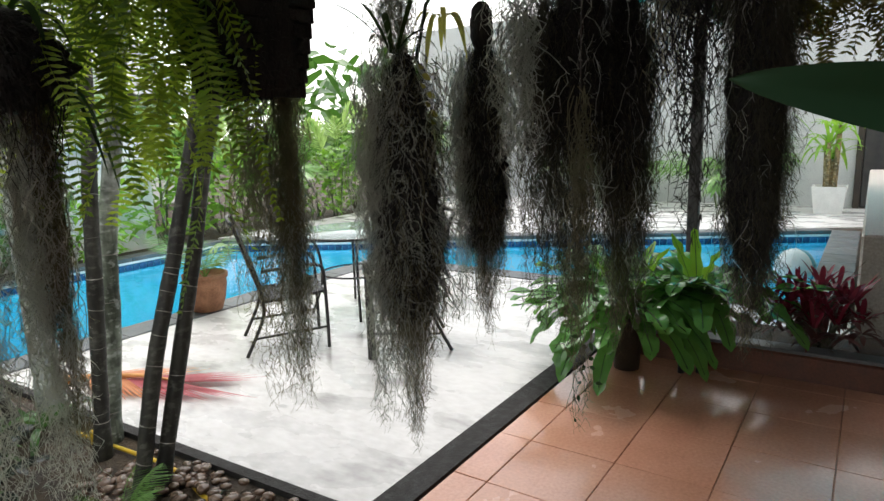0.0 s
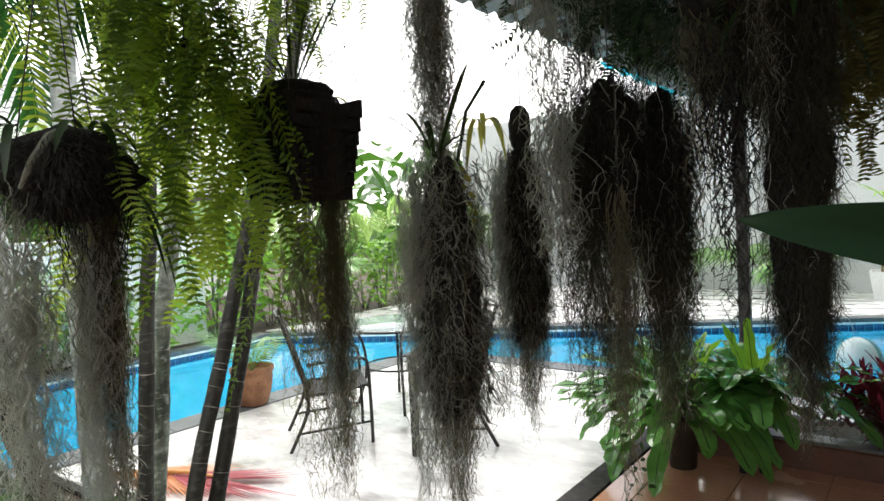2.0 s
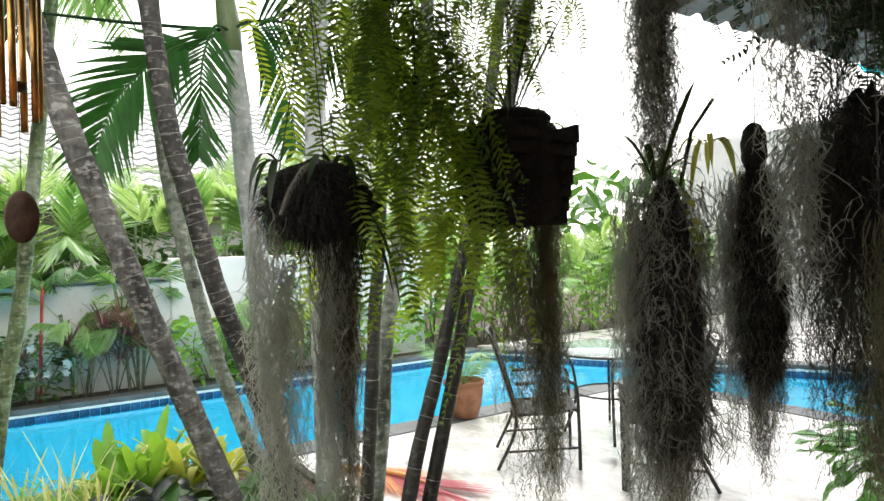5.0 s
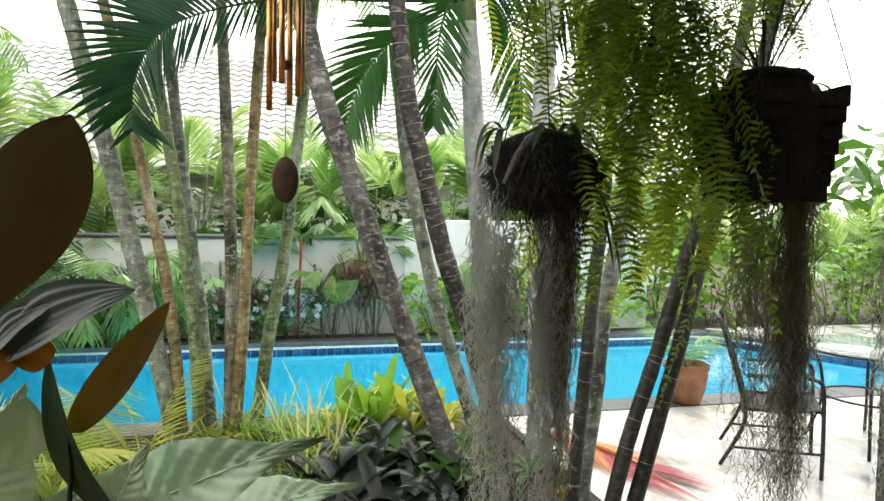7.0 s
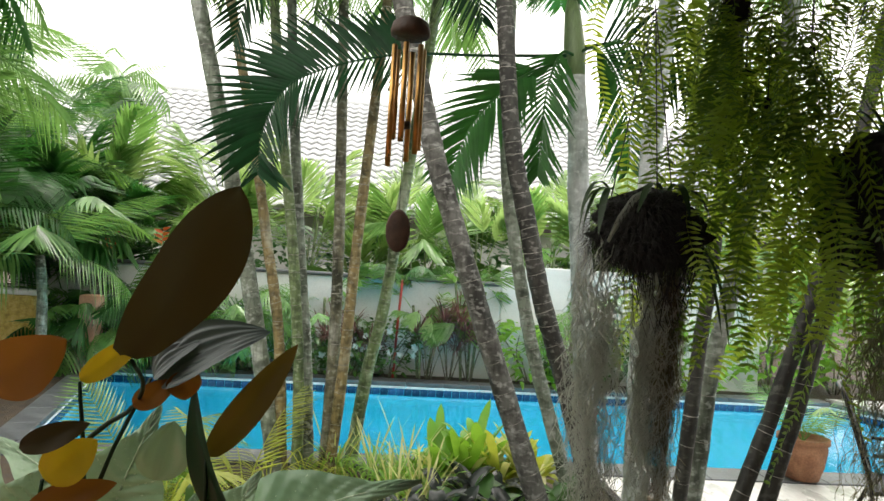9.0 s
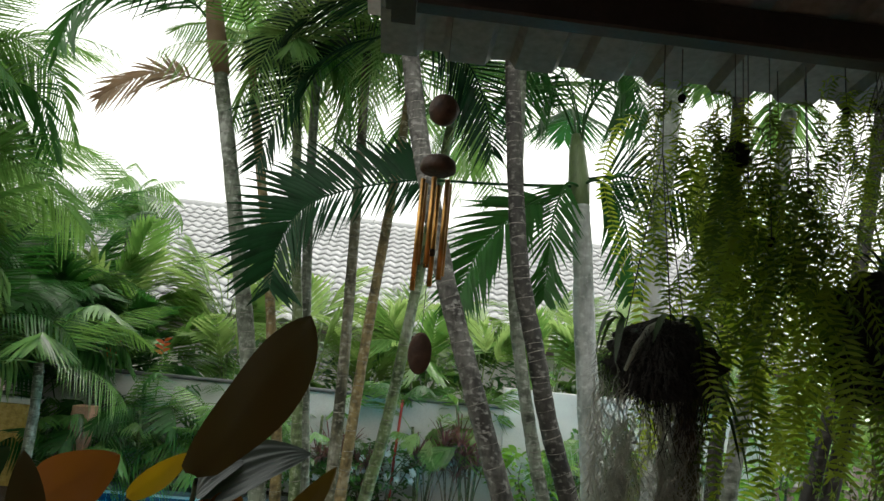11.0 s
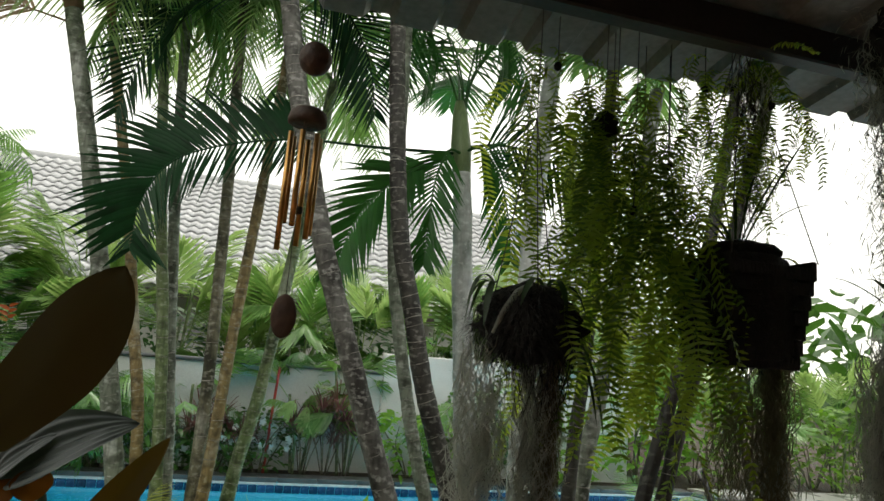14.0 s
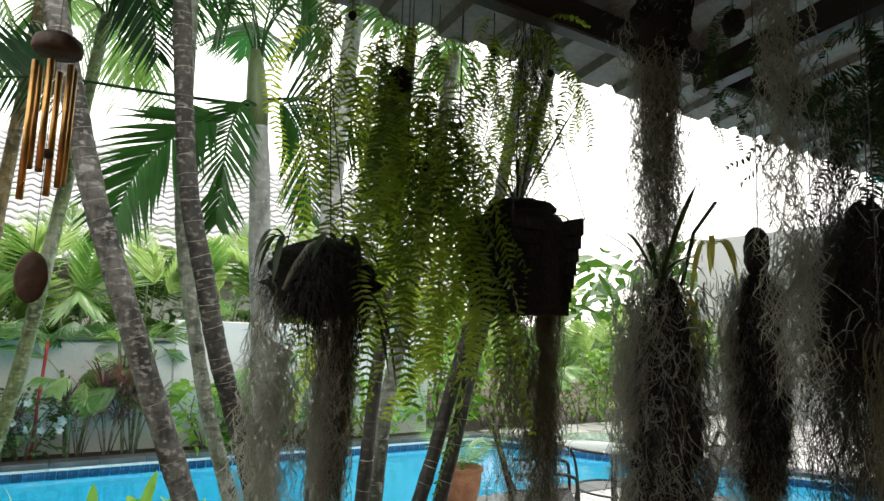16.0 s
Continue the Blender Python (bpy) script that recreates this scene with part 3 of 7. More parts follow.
# the clump of palms in the bed between terrace and pool
G = "palms in the bed by the pool"
e = palm("grey ringed palm trunk with a high crown", [(-0.80, 4.66, -0.03), (-1.03, 4.66, 1.08), (-1.22, 4.66, 1.92), (-1.38, 4.66, 2.56), (-1.56, 4.66, 3.27), (-1.77, 4.66, 4.05), (-1.90, 4.66, 4.55)], 0.062, 0.05, M_bark_grey, 0.13,
     [(205, 35, 0.8, 1), (150, 50, 0.8, 1), (95, 45, .8, 1), (240, 60, 0.8, 2), (20, 50, 0.8, 1), (300, 55, .8, 2), (345, 20, 0.7, 0)], FR_BIG, M_palm_mid, group=G, seed=1)
path_frond(e, [(-1.70, 4.66, 3.73), (-1.97, 4.64, 3.77), (-2.15, 4.62, 3.78), (-2.40, 4.6, 3.63), (-2.53, 4.6, 3.52)], 24, 0.34, 0.026, M_palm_dry, 20, 0.7, 0.8, "dry pale brown frond", start=0.2, rad=0.009)
path_frond(e, [(-1.87, 4.66, 4.28), (-2.05, 4.64, 4.42), (-2.45, 4.6, 4.50), (-2.84, 4.58, 4.24), (-2.93, 4.58, 3.85)], 30, 0.50, 0.028, M_palm, 21, 0.35, 0.95, start=0.15, hang=0.2)
part("crownshaft", Mesh().tube([local(e, p) for p in ((-1.70, 4.66, 3.83), (-1.76, 4.66, 4.02), (-1.83, 4.66, 4.30), (-1.89, 4.66, 4.55))], [0.062, 0.078, 0.070, 0.055], 10), M_palm_dry, e, "brown sheathed crown base")
palm("tan leaning palm cane", [(-0.77, 4.66, -0.03), (-0.86, 4.66, 1.02), (-0.99, 4.67, 1.69), (-1.15, 4.68, 2.5), (-1.34, 4.68, 3.3), (-1.52, 4.68, 4.1)], 0.04, 0.032, M_bark_tan, 0.2, ring_of(4, (35, 75), (0.7, 0.9), seed=2), FR_YOUNG, M_palm_mid, group=G, seed=2)
e = palm("green ringed palm cane", [(-0.66, 4.63, -0.03), (-0.69, 4.64, 0.68), (-0.80, 4.64, 1.69), (-0.97, 4.65, 2.78), (-1.11, 4.65, 4.0)], 0.042, 0.034, M_bark_green, 0.16, ring_of(7, (0, 70), (0.75, 1.0), seed=3), FR_YOUNG, M_palm_light, group=G, seed=3)
old_fronds(e, 3)
e = palm("grey ringed palm cane", [(-0.59, 4.73, -0.03), (-0.68, 4.84, 0.9), (-0.76, 4.89, 1.48), (-0.92, 4.95, 2.86), (-1.02, 4.95, 4.1)], 0.046, 0.036, M_bark_grey, 0.15, ring_of(7, (0, 70), (0.75, 1.0), seed=4), FR_YOUNG, M_palm_mid, group=G, seed=4)
old_fronds(e, 4)
e = palm("brown ringed palm cane", [(-0.47, 4.70, -0.03), (-0.46, 4.70, 1.27), (-0.52, 4.70, 2.86), (-0.59, 4.70, 4.2)], 0.046, 0.034, M_bark_brown, 0.17, ring_of(7, (10, 75), (0.75, 1.0), seed=5), FR_YOUNG, M_palm_light, group=G, seed=5)
old_fronds(e, 5)
e = palm("tan and green palm cane", [(-0.43, 4.62, -0.03), (-0.37, 4.62, 0.85), (-0.33, 4.62, 1.75), (-0.26, 4.62, 2.9), (-0.19, 4.61, 4.1)], 0.042, 0.034, M_bark_tan, 0.18, ring_of(7, (10, 75), (0.75, 1.0), seed=6), FR_YOUNG, M_palm_mid, group=G, seed=6)
old_fronds(e, 6)
e = palm("green leaning palm cane", [(-0.30, 4.97, -0.03), (-0.21, 5.01, 0.71), (-0.11, 5.01, 1.25), (0.02, 5.00, 2.4), (0.17, 5.00, 3.8)], 0.052, 0.04, M_bark_green, 0.2, ring_of(6, (30, 70), (0.7, 1.0), seed=7), FR_MID, M_palm_mid, group=G, seed=7)
old_fronds(e, 7)
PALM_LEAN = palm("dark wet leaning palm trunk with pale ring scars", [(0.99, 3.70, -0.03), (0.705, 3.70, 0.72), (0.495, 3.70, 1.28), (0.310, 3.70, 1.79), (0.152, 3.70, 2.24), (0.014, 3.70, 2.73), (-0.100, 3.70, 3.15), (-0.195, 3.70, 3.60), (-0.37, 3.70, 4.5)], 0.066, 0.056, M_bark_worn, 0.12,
     [(170, 18, 0.95, 1), (205, 30, 0.9, 1), (140, 45, .9, 1), (100, 30, .9, 2), (250, 40, .8, 2), (60, 45, 0.9, 1), (20, 40, .8, 1), (300, 60, .8, 2)], FR_BIG, M_palm_backlit, group=G, seed=8)
path_frond(PALM_LEAN, [(-0.27, 3.78, 3.96), (-0.45, 4.1, 4.01), (-0.70, 4.3, 4.02), (-0.95, 4.4, 3.86), (-1.14, 4.4, 3.51), (-1.25, 4.4, 3.05)], 46, 0.46, 0.024, M_palm_backlit, 30, 1.3, 0.7, start=0.15)
path_frond(PALM_LEAN, [(-0.28, 3.75, 4.05), (-0.52, 4.05, 4.30), (-0.85, 4.3, 4.36), (-1.15, 4.4, 4.22), (-1.36, 4.4, 3.85)], 44, 0.48, 0.026, M_palm_backlit, 31, 1.0, 0.9, start=0.15)
path_frond(PALM_LEAN, [(-0.22, 3.75, 3.85), (0.02, 4.0, 3.98), (0.22, 4.2, 3.92), (0.38, 4.3, 3.66), (0.45, 4.3, 3.30)], 36, 0.40, 0.024, M_palm_backlit, 32, 0.8, 0.8, start=0.15)
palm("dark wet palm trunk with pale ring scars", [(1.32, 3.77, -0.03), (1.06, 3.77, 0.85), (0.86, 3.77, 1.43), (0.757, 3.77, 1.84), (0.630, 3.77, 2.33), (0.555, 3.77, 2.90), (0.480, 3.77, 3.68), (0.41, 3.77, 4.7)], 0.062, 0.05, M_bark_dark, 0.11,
     [(30, 30, 0.8, 1), (80, 40, .8, 1), (150, 40, .9, 1), (190, 50, .8, 2), (250, 50, .8, 2), (330, 40, 0.8, 1)], FR_BIG, M_palm_backlit, group=G, seed=9)
palm("slim grey spotted palm trunk", [(1.29, 4.26, -0.03), (1.10, 4.26, 0.54), (0.947, 4.26, 1.01), (0.860, 4.26, 1.35), (0.765, 4.26, 1.78), (0.680, 4.26, 2.29), (0.64, 4.26, 3.2), (0.60, 4.27, 4.6)], 0.05, 0.042, M_bark_grey, 0.13, ring_of(5, (40, 75), (0.7, 0.9), seed=10), FR_MID, M_palm, group=G, seed=10)
e = palm("pale lichen-spotted palm trunk with a green crown", [(1.40, 4.35, -0.03), (1.312, 4.35, 1.22), (1.225, 4.35, 2.07), (1.18, 4.35, 2.66), (1.145, 4.35, 3.0)], 0.085, 0.065, M_bark_white, 0.22,
         [(80, 50, 0.8, 1), (120, 66, 0.8, 1)], FR_BIG, M_palm, scars=False, shaft=0.55, group=G, seed=11)
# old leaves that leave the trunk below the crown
path_frond(e, [(1.10, 4.33, 3.13), (0.47, 4.28, 3.06), (0.09, 4.25, 3.03), (-0.15, 4.25, 3.00), (-0.57, 4.22, 2.87), (-0.84, 4.2, 2.70), (-0.97, 4.2, 2.42), (-0.985, 4.2, 2.12)], 60, 0.46, 0.027, M_palm_backlit, 1, 1.5, 1.0, start=0.30, upper=1.25, lower=0.78)
path_frond(e, [(1.08, 4.33, 3.10), (0.80, 4.26, 2.96), (0.62, 4.2, 2.81), (0.40, 4.2, 2.53), (0.28, 4.2, 2.15)], 40, 0.42, 0.028, M_palm, 2, 0.7, 0.6, start=0.2)
path_frond(e, [(1.12, 4.30, 3.12), (1.00, 4.22, 3.10), (0.91, 4.18, 2.84), (0.89, 4.18, 2.50), (0.88, 4.18, 2.25)], 32, 0.30, 0.026, M_palm, 3, 0.6, 0.6, start=0.25)
path_frond(e, [(1.14, 4.30, 3.14), (1.25, 4.24, 3.16), (1.39, 4.2, 2.98), (1.49, 4.2, 2.64), (1.52, 4.2, 2.35)], 32, 0.32, 0.025, M_palm, 4, 0.6, 0.6, start=0.25)
path_frond(e, [(1.14, 4.32, 3.18), (1.45, 4.3, 3.24), (1.80, 4.25, 3.17), (2.15, 4.2, 2.95), (2.3, 4.2, 2.7)], 40, 0.42, 0.023, M_palm_backlit, 5, 0.8, 0.8, start=0.15)
for k, tip in enumerate(((1.60, 4.35, 3.60), (0.62, 4.4, 3.62), (1.30, 3.95, 3.85), (0.90, 4.7, 3.9), (1.75, 4.6, 3.9))):
    mid = ((1.145 * 0.45 + tip[0] * 0.55), (4.35 * 0.45 + tip[1] * 0.55), 4.15 + 0.08 * (k % 3))
    path_frond(e, [(1.14, 4.35, 3.35), (1.12 + 0.1 * (tip[0] - 1.14), 4.35 + 0.1 * (tip[1] - 4.35), 3.75), mid, ((mid[0] + 2 * tip[0]) / 3, (mid[1] + 2 * tip[1]) / 3, 4.02), tip], 30, 0.44, 0.020, M_palm, 10 + k, 0.35, 0.9, start=0.28, rad=0.010, hang=0.25)
palm("pale smooth palm trunk", [(1.58, 3.93, -0.03), (1.56, 3.93, 1.2), (1.557, 3.93, 2.40), (1.592, 3.93, 3.03), (1.652, 3.93, 3.75), (1.72, 3.92, 4.6)], 0.07, 0.06, M_bark_white, 0.3, ring_of(8, (5, 60), (0.7, 0.9), seed=12), FR_BIG, M_palm_mid, group=G, seed=12)
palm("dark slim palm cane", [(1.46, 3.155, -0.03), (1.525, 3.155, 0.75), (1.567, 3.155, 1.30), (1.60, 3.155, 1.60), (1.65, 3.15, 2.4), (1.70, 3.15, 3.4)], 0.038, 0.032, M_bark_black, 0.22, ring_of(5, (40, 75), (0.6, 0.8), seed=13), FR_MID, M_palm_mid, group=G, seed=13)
palm("pale slim palm cane", [(1.58, 3.3, -0.03), (1.656, 3.3, 0.56), (1.705, 3.3, 1.10), (1.772, 3.3, 1.44), (1.95, 3.3, 2.4), (2.10, 3.3, 3.4)], 0.05, 0.042, M_bark_grey, 0.25, ring_of(5, (40, 75), (0.6, 0.8), seed=14), FR_MID, M_palm_mid, group=G, seed=14)
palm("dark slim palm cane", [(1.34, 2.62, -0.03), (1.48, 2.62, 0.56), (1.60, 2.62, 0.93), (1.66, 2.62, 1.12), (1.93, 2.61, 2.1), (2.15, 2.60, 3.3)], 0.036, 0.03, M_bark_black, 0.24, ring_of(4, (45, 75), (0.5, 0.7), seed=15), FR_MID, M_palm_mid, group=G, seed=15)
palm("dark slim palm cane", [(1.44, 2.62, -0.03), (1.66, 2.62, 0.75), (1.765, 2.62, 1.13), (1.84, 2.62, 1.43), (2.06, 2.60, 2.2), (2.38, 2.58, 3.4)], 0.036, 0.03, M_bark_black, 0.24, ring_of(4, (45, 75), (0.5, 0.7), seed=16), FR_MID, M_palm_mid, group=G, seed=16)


# ---- hanging plants under the eave ----
def moss(mb, at, length, rad, n_, thick=0.0013, spread=1.0, seed=0, step=0.036, curl=0.6, ragged=0.65, flat=1.0, narrow=0.7):
    """Strands that hang from a patch, kinked and tangled, with small side twigs."""
    r = random.Random(seed)
    at = Vector(at)
    n_ = int(n_ * 1.1)
    for k in range(n_):
        a, q = r.uniform(0, 2 * math.pi), rad * math.sqrt(r.random())
        home = Vector((q * math.cos(a), q * math.sin(a) * flat, 0))
        p = at + home + Vector((0, 0, r.uniform(-0.25, 0.02) * length))
        end = at.z - length * (1 - min(0.92, ragged * 1.25) * r.random() ** 1.15)
        pts, rr = [p.copy()], []
        drift = Vector((r.uniform(-1, 1), r.uniform(-1, 1), 0)) * 0.12 * spread
        while p.z > end and len(pts) < 60:
            v = Vector((r.gauss(0, 0.55) * curl, r.gauss(0, 0.55) * curl, -1 + r.uniform(-0.3, 0.35))) + drift
            off = p - at - home * (1 - narrow * (at.z - p.z) / length)
            v.x -= off.x * 9 / max(0.35, spread)
            v.y -= off.y * 9 / max(0.35, spread)
            p = p + v.normalized() * step * r.uniform(0.6, 1.3)
            pts.append(p.copy())
        if len(pts) < 3:
            continue
        m_ = len(pts)
        mb.tube(pts, [thick * (1.1 - 0.85 * i / m_) for i in range(m_)], 3, False)
        for i in range(1, m_ - 1):
            for u in range(r.choice((1, 1, 2))):
                d = Vector((r.uniform(-1, 1), r.uniform(-1, 1), r.uniform(-1.0, 0.4))).normalized() * r.uniform(0.010, 0.034)
                w = d.cross(Vector((r.uniform(-1, 1), r.uniform(-1, 1), r.uniform(-1, 1)))).normalized() * thick * 0.7
                q0 = pts[i]
                mid = q0 + d * 0.6 + Vector((0, 0, -0.006))
                mb.add([q0 - w, q0 + w, mid + w * 0.8, mid - w * 0.8, q0 + d + Vector((0, 0, r.uniform(-0.02, 0.008)))], [(0, 1, 2, 3), (3, 2, 4)])
    return mb


def lump(at, rx, ry, rz, seed=0, rough=0.16, rings=14, sides=18, power=2.6, taper=0.0):
    """An uneven rounded mass with shaggy relief."""
    mb = Mesh()
    vs, fs = [], []
    for i in range(rings + 1):
        t = -1 + 2 * i / rings
        s_ = max(0.04, (1 - abs(t) ** power)) ** (1 / power) * (1 - taper * max(0, t + 0.2))
        for k in range(sides):
            a = 2 * math.pi * k / sides
            p = Vector((math.cos(a), math.sin(a), t * 1.3))
            d = 1 + rough * (noise.noise(p * 2.2 + Vector((seed * 3.1, 0, 0))) + 0.6 * noise.noise(p * 6 + Vector((0, seed, 0))))
            vs.append((at[0] + rx * s_ * d * p.x, at[1] + ry * s_ * d * p.y, at[2] + rz * t * (1 + 0.3 * rough * (d - 1))))
    for i in range(rings):
        fs += [(i * sides + k, i * sides + (k + 1) % sides, (i + 1) * sides + (k + 1) % sides, (i + 1) * sides + k) for k in range(sides)]
    fs += [tuple(range(sides - 1, -1, -1)), tuple(range(rings * sides, (rings + 1) * sides))]
    return mb.add(vs, fs)


def bristles(mb, at, rx, ry, rz, n_, length=0.03, thick=0.0012, seed=0):
    """Short root hairs all over a lump."""
    r = random.Random(seed)
    for k in range(n_):
        a, t = r.uniform(0, 2 * math.pi), r.uniform(-1, 1)
        s_ = max(0.05, 1 - abs(t) ** 2.6) ** (1 / 2.6)
        p = Vector((at[0] + rx * s_ * math.cos(a), at[1] + ry * s_ * math.sin(a), at[2] + rz * t))
        d = Vector((math.cos(a), math.sin(a), r.uniform(-1.2, 0.4))).normalized()
        w = Vector((-math.sin(a), math.cos(a), 0)) * thick
        q = length * r.uniform(0.4, 1.5)
        mid = p + d * q * 0.5
        tip = mid + (d + Vector((r.uniform(-.7, .7), r.uniform(-.7, .7), -0.6))).normalized() * q * 0.6
        mb.add([p - w, p + w, mid + w, mid - w, tip], [(0, 1, 2, 3), (3, 2, 4)])
    return mb


def wire(e, a, b_, parent=None):
    part("wire", Mesh().tube([local(e, a), local(e, b_)], 0.0016, 5), M_wire, parent or e)


def strap_leaf(mb, base, az, length, width, rise, fall, seed=0):
    """An arching strap leaf made of joined pieces."""
    r = random.Random(seed)
    d = Vector((math.cos(az), math.sin(az), 0))
    side = Vector((-d.y, d.x, 0))
    vs, fs, n_ = [], [], 7
    for i in range(n_ + 1):
        t = i / n_
        w = width / 2 * (0.45 + 0.9 * t - 1.32 * t ** 4) if i < n_ else width * 0.02
        c = Vector(base) + d * length * (t * (1 - 0.15 * fall * t)) + Vector((0, 0, length * (rise * t - fall * t * t)))
        vs += [c + side * w + Vector((0, 0, w * 0.35)), c, c - side * w + Vector((0, 0, w * 0.35))]
    for i in range(n_):
        a = 3 * i
        fs += [(a, a + 1, a + 4, a + 3), (a + 1, a + 2, a + 5, a + 4)]
    mb.add(vs, fs)


def strap_tuft(e, name, at, n_, length, width, material, seed, rise=(0.4, 1.1), fall=(0.6, 1.3), az0=0.0, span=2 * math.pi, base_r=0.03):
    r = random.Random(seed)
    for k in range(n_):
        mb = Mesh()
        az = az0 + span * (k + r.uniform(-.35, .35)) / n_
        b_ = local(e, at) + Vector((math.cos(az), math.sin(az), 0)) * base_r * r.random()
        strap_leaf(mb, b_, az, length * r.uniform(0.7, 1.15), width * r.uniform(0.8, 1.15), r.uniform(*rise), r.uniform(*fall), k)
        part(name, mb, material, e)


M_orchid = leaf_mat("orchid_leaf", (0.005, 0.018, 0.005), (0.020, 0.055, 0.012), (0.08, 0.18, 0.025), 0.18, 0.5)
M_orchid_yellow = leaf_mat("yellow_orchid_leaf", (0.20, 0.24, 0.03), (0.45, 0.45, 0.10), (0.55, 0.55, 0.10), 0.45, 0.4)
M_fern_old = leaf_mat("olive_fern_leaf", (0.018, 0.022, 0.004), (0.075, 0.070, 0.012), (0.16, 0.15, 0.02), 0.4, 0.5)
M_fern_green = leaf_mat("green_fern_leaf", (0.02, 0.06, 0.008), (0.08, 0.15, 0.018), (0.26, 0.40, 0.04), 0.5, 0.45)
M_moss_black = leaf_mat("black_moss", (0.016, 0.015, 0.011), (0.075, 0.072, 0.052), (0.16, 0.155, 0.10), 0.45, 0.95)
M_till = leaf_mat("silver_air_plant", (0.20, 0.225, 0.185), (0.42, 0.45, 0.385), (0.55, 0.58, 0.48), 0.5, 0.8)

# pot of dark husk with two long beards of moss
e = thing("hanging_orchid_pot", (0.569, 1.516, 1.602), "dark husk pot with drooping leaves and grey moss beards", "hanging plant", "hanging plants")
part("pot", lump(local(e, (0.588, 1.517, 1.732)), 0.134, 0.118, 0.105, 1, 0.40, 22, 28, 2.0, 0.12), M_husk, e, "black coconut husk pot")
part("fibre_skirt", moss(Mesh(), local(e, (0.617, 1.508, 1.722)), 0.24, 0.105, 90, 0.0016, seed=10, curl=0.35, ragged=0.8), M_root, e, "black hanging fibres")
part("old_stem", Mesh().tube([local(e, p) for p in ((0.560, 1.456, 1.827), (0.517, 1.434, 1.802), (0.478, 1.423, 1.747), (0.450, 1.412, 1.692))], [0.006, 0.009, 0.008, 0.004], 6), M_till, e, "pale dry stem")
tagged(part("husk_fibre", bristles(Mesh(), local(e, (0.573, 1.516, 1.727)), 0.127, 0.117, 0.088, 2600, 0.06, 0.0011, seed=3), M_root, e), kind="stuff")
part("moss_beard", moss(Mesh(), local(e, (0.463, 1.502, 1.692)), 1.14, 0.064, 115, 0.0014, spread=0.7, seed=4, curl=1.05, narrow=0.1), M_moss, e, "pale grey beard moss")
part("moss_beard", moss(Mesh(), local(e, (0.621, 1.519, 1.672)), 1.06, 0.047, 115, 0.0014, spread=0.6, seed=5, curl=1.0, narrow=0.1), M_moss, e, "pale grey beard moss")
part("moss_core", moss(Mesh(), local(e, (0.655, 1.520, 1.672)), 0.80, 0.034, 110, 0.0016, seed=6, curl=0.3), M_moss_dark, e, "dark matted moss")
strap_tuft(e, "leaf", (0.473, 1.472, 1.822), 5, 0.105, 0.022, M_orchid, 7, (0.3, 0.9), (1.1, 2.2), 2.2, 2.4)
strap_tuft(e, "leaf", (0.617, 1.499, 1.832), 8, 0.14, 0.024, M_orchid, 8, (0.4, 1.1), (0.9, 1.8))
strap_tuft(e, "leaf", (0.698, 1.503, 1.692), 4, 0.15, 0.014, M_orchid, 9, (-0.6, 0.0), (0.8, 1.6), -1.2, 2.0)
for dx, dy in ((-0.09, 0.0), (0.09, 0.03), (0.0, -0.08)):
    wire(e, (0.573 + dx, 1.516 + dy, 1.79), (0.573, 1.516, 2.3))
wire(e, (0.573, 1.516, 2.3), (0.573, 1.516, 2.665))


def fern_mesh(name, length, pairs, pin, width, up, bend, sway, seed):
    """A fern frond that rises a little, bends over and hangs; close rows of leaflets."""
    r = random.Random(seed)
    mb, n_ = Mesh(), 22
    p, pts = Vector((0, 0, 0)), []
    for i in range(n_ + 1):
        pts.append(p.copy())
        t = i / n_
        ang = up - (up + 1.5) * min(1, t * bend) ** 0.8 + sway * math.sin(7 * t + seed)
        p = p + Vector((math.cos(ang), 0.4 * math.sin(5 * t + 2.3 * seed), math.sin(ang))) * (length / n_)
    mb.tube(pts, [0.0022 * (1 - 0.7 * i / n_) for i in range(n_ + 1)], 3, False)
    for k in range(pairs):
        t = 0.06 + 0.94 * (k + 0.5) / pairs
        f = t * n_
        i = min(int(f), n_ - 1)
        c = pts[i].lerp(pts[i + 1], f - i)
        d = (pts[i + 1] - pts[i]).normalized()
        up_v = Vector((0, 1, 0)).cross(d) * -1
        ll = pin * (0.5 + 0.7 * math.sin(math.pi * (0.12 + 0.83 * t))) * r.uniform(0.85, 1.1)
        for s_ in (-1, 1):
            if r.random() < 0.06:
                continue
            v = Vector((0, s_, 0)) * 0.95 + d * r.uniform(0.1, 0.5) + up_v * r.uniform(-0.6, 0.25)
            mb.blade(c, c + v.normalized() * ll, width, up_v, 0.12 * r.random(), 2, 0.15, "strap")
    return mb.mesh(name)


FERNS = [fern_mesh("frond", *a, seed=s_) for s_, a in enumerate(((0.55, 30, 0.040, 0.012, 0.9, 4.6, 0.22), (0.75, 40, 0.045, 0.013, 1.2, 4.6, 0.22), (0.98, 50, 0.050, 0.014, 0.8, 4.6, 0.2), (0.42, 26, 0.036, 0.011, 0.5, 4.6, 0.22), (0.80, 40, 0.044, 0.0105, 0.9, 6.5, 0.16), (1.05, 52, 0.046, 0.0110, 0.7, 7, 0.13), (0.62, 32, 0.040, 0.0100, 0.8, 6, 0.18)))]


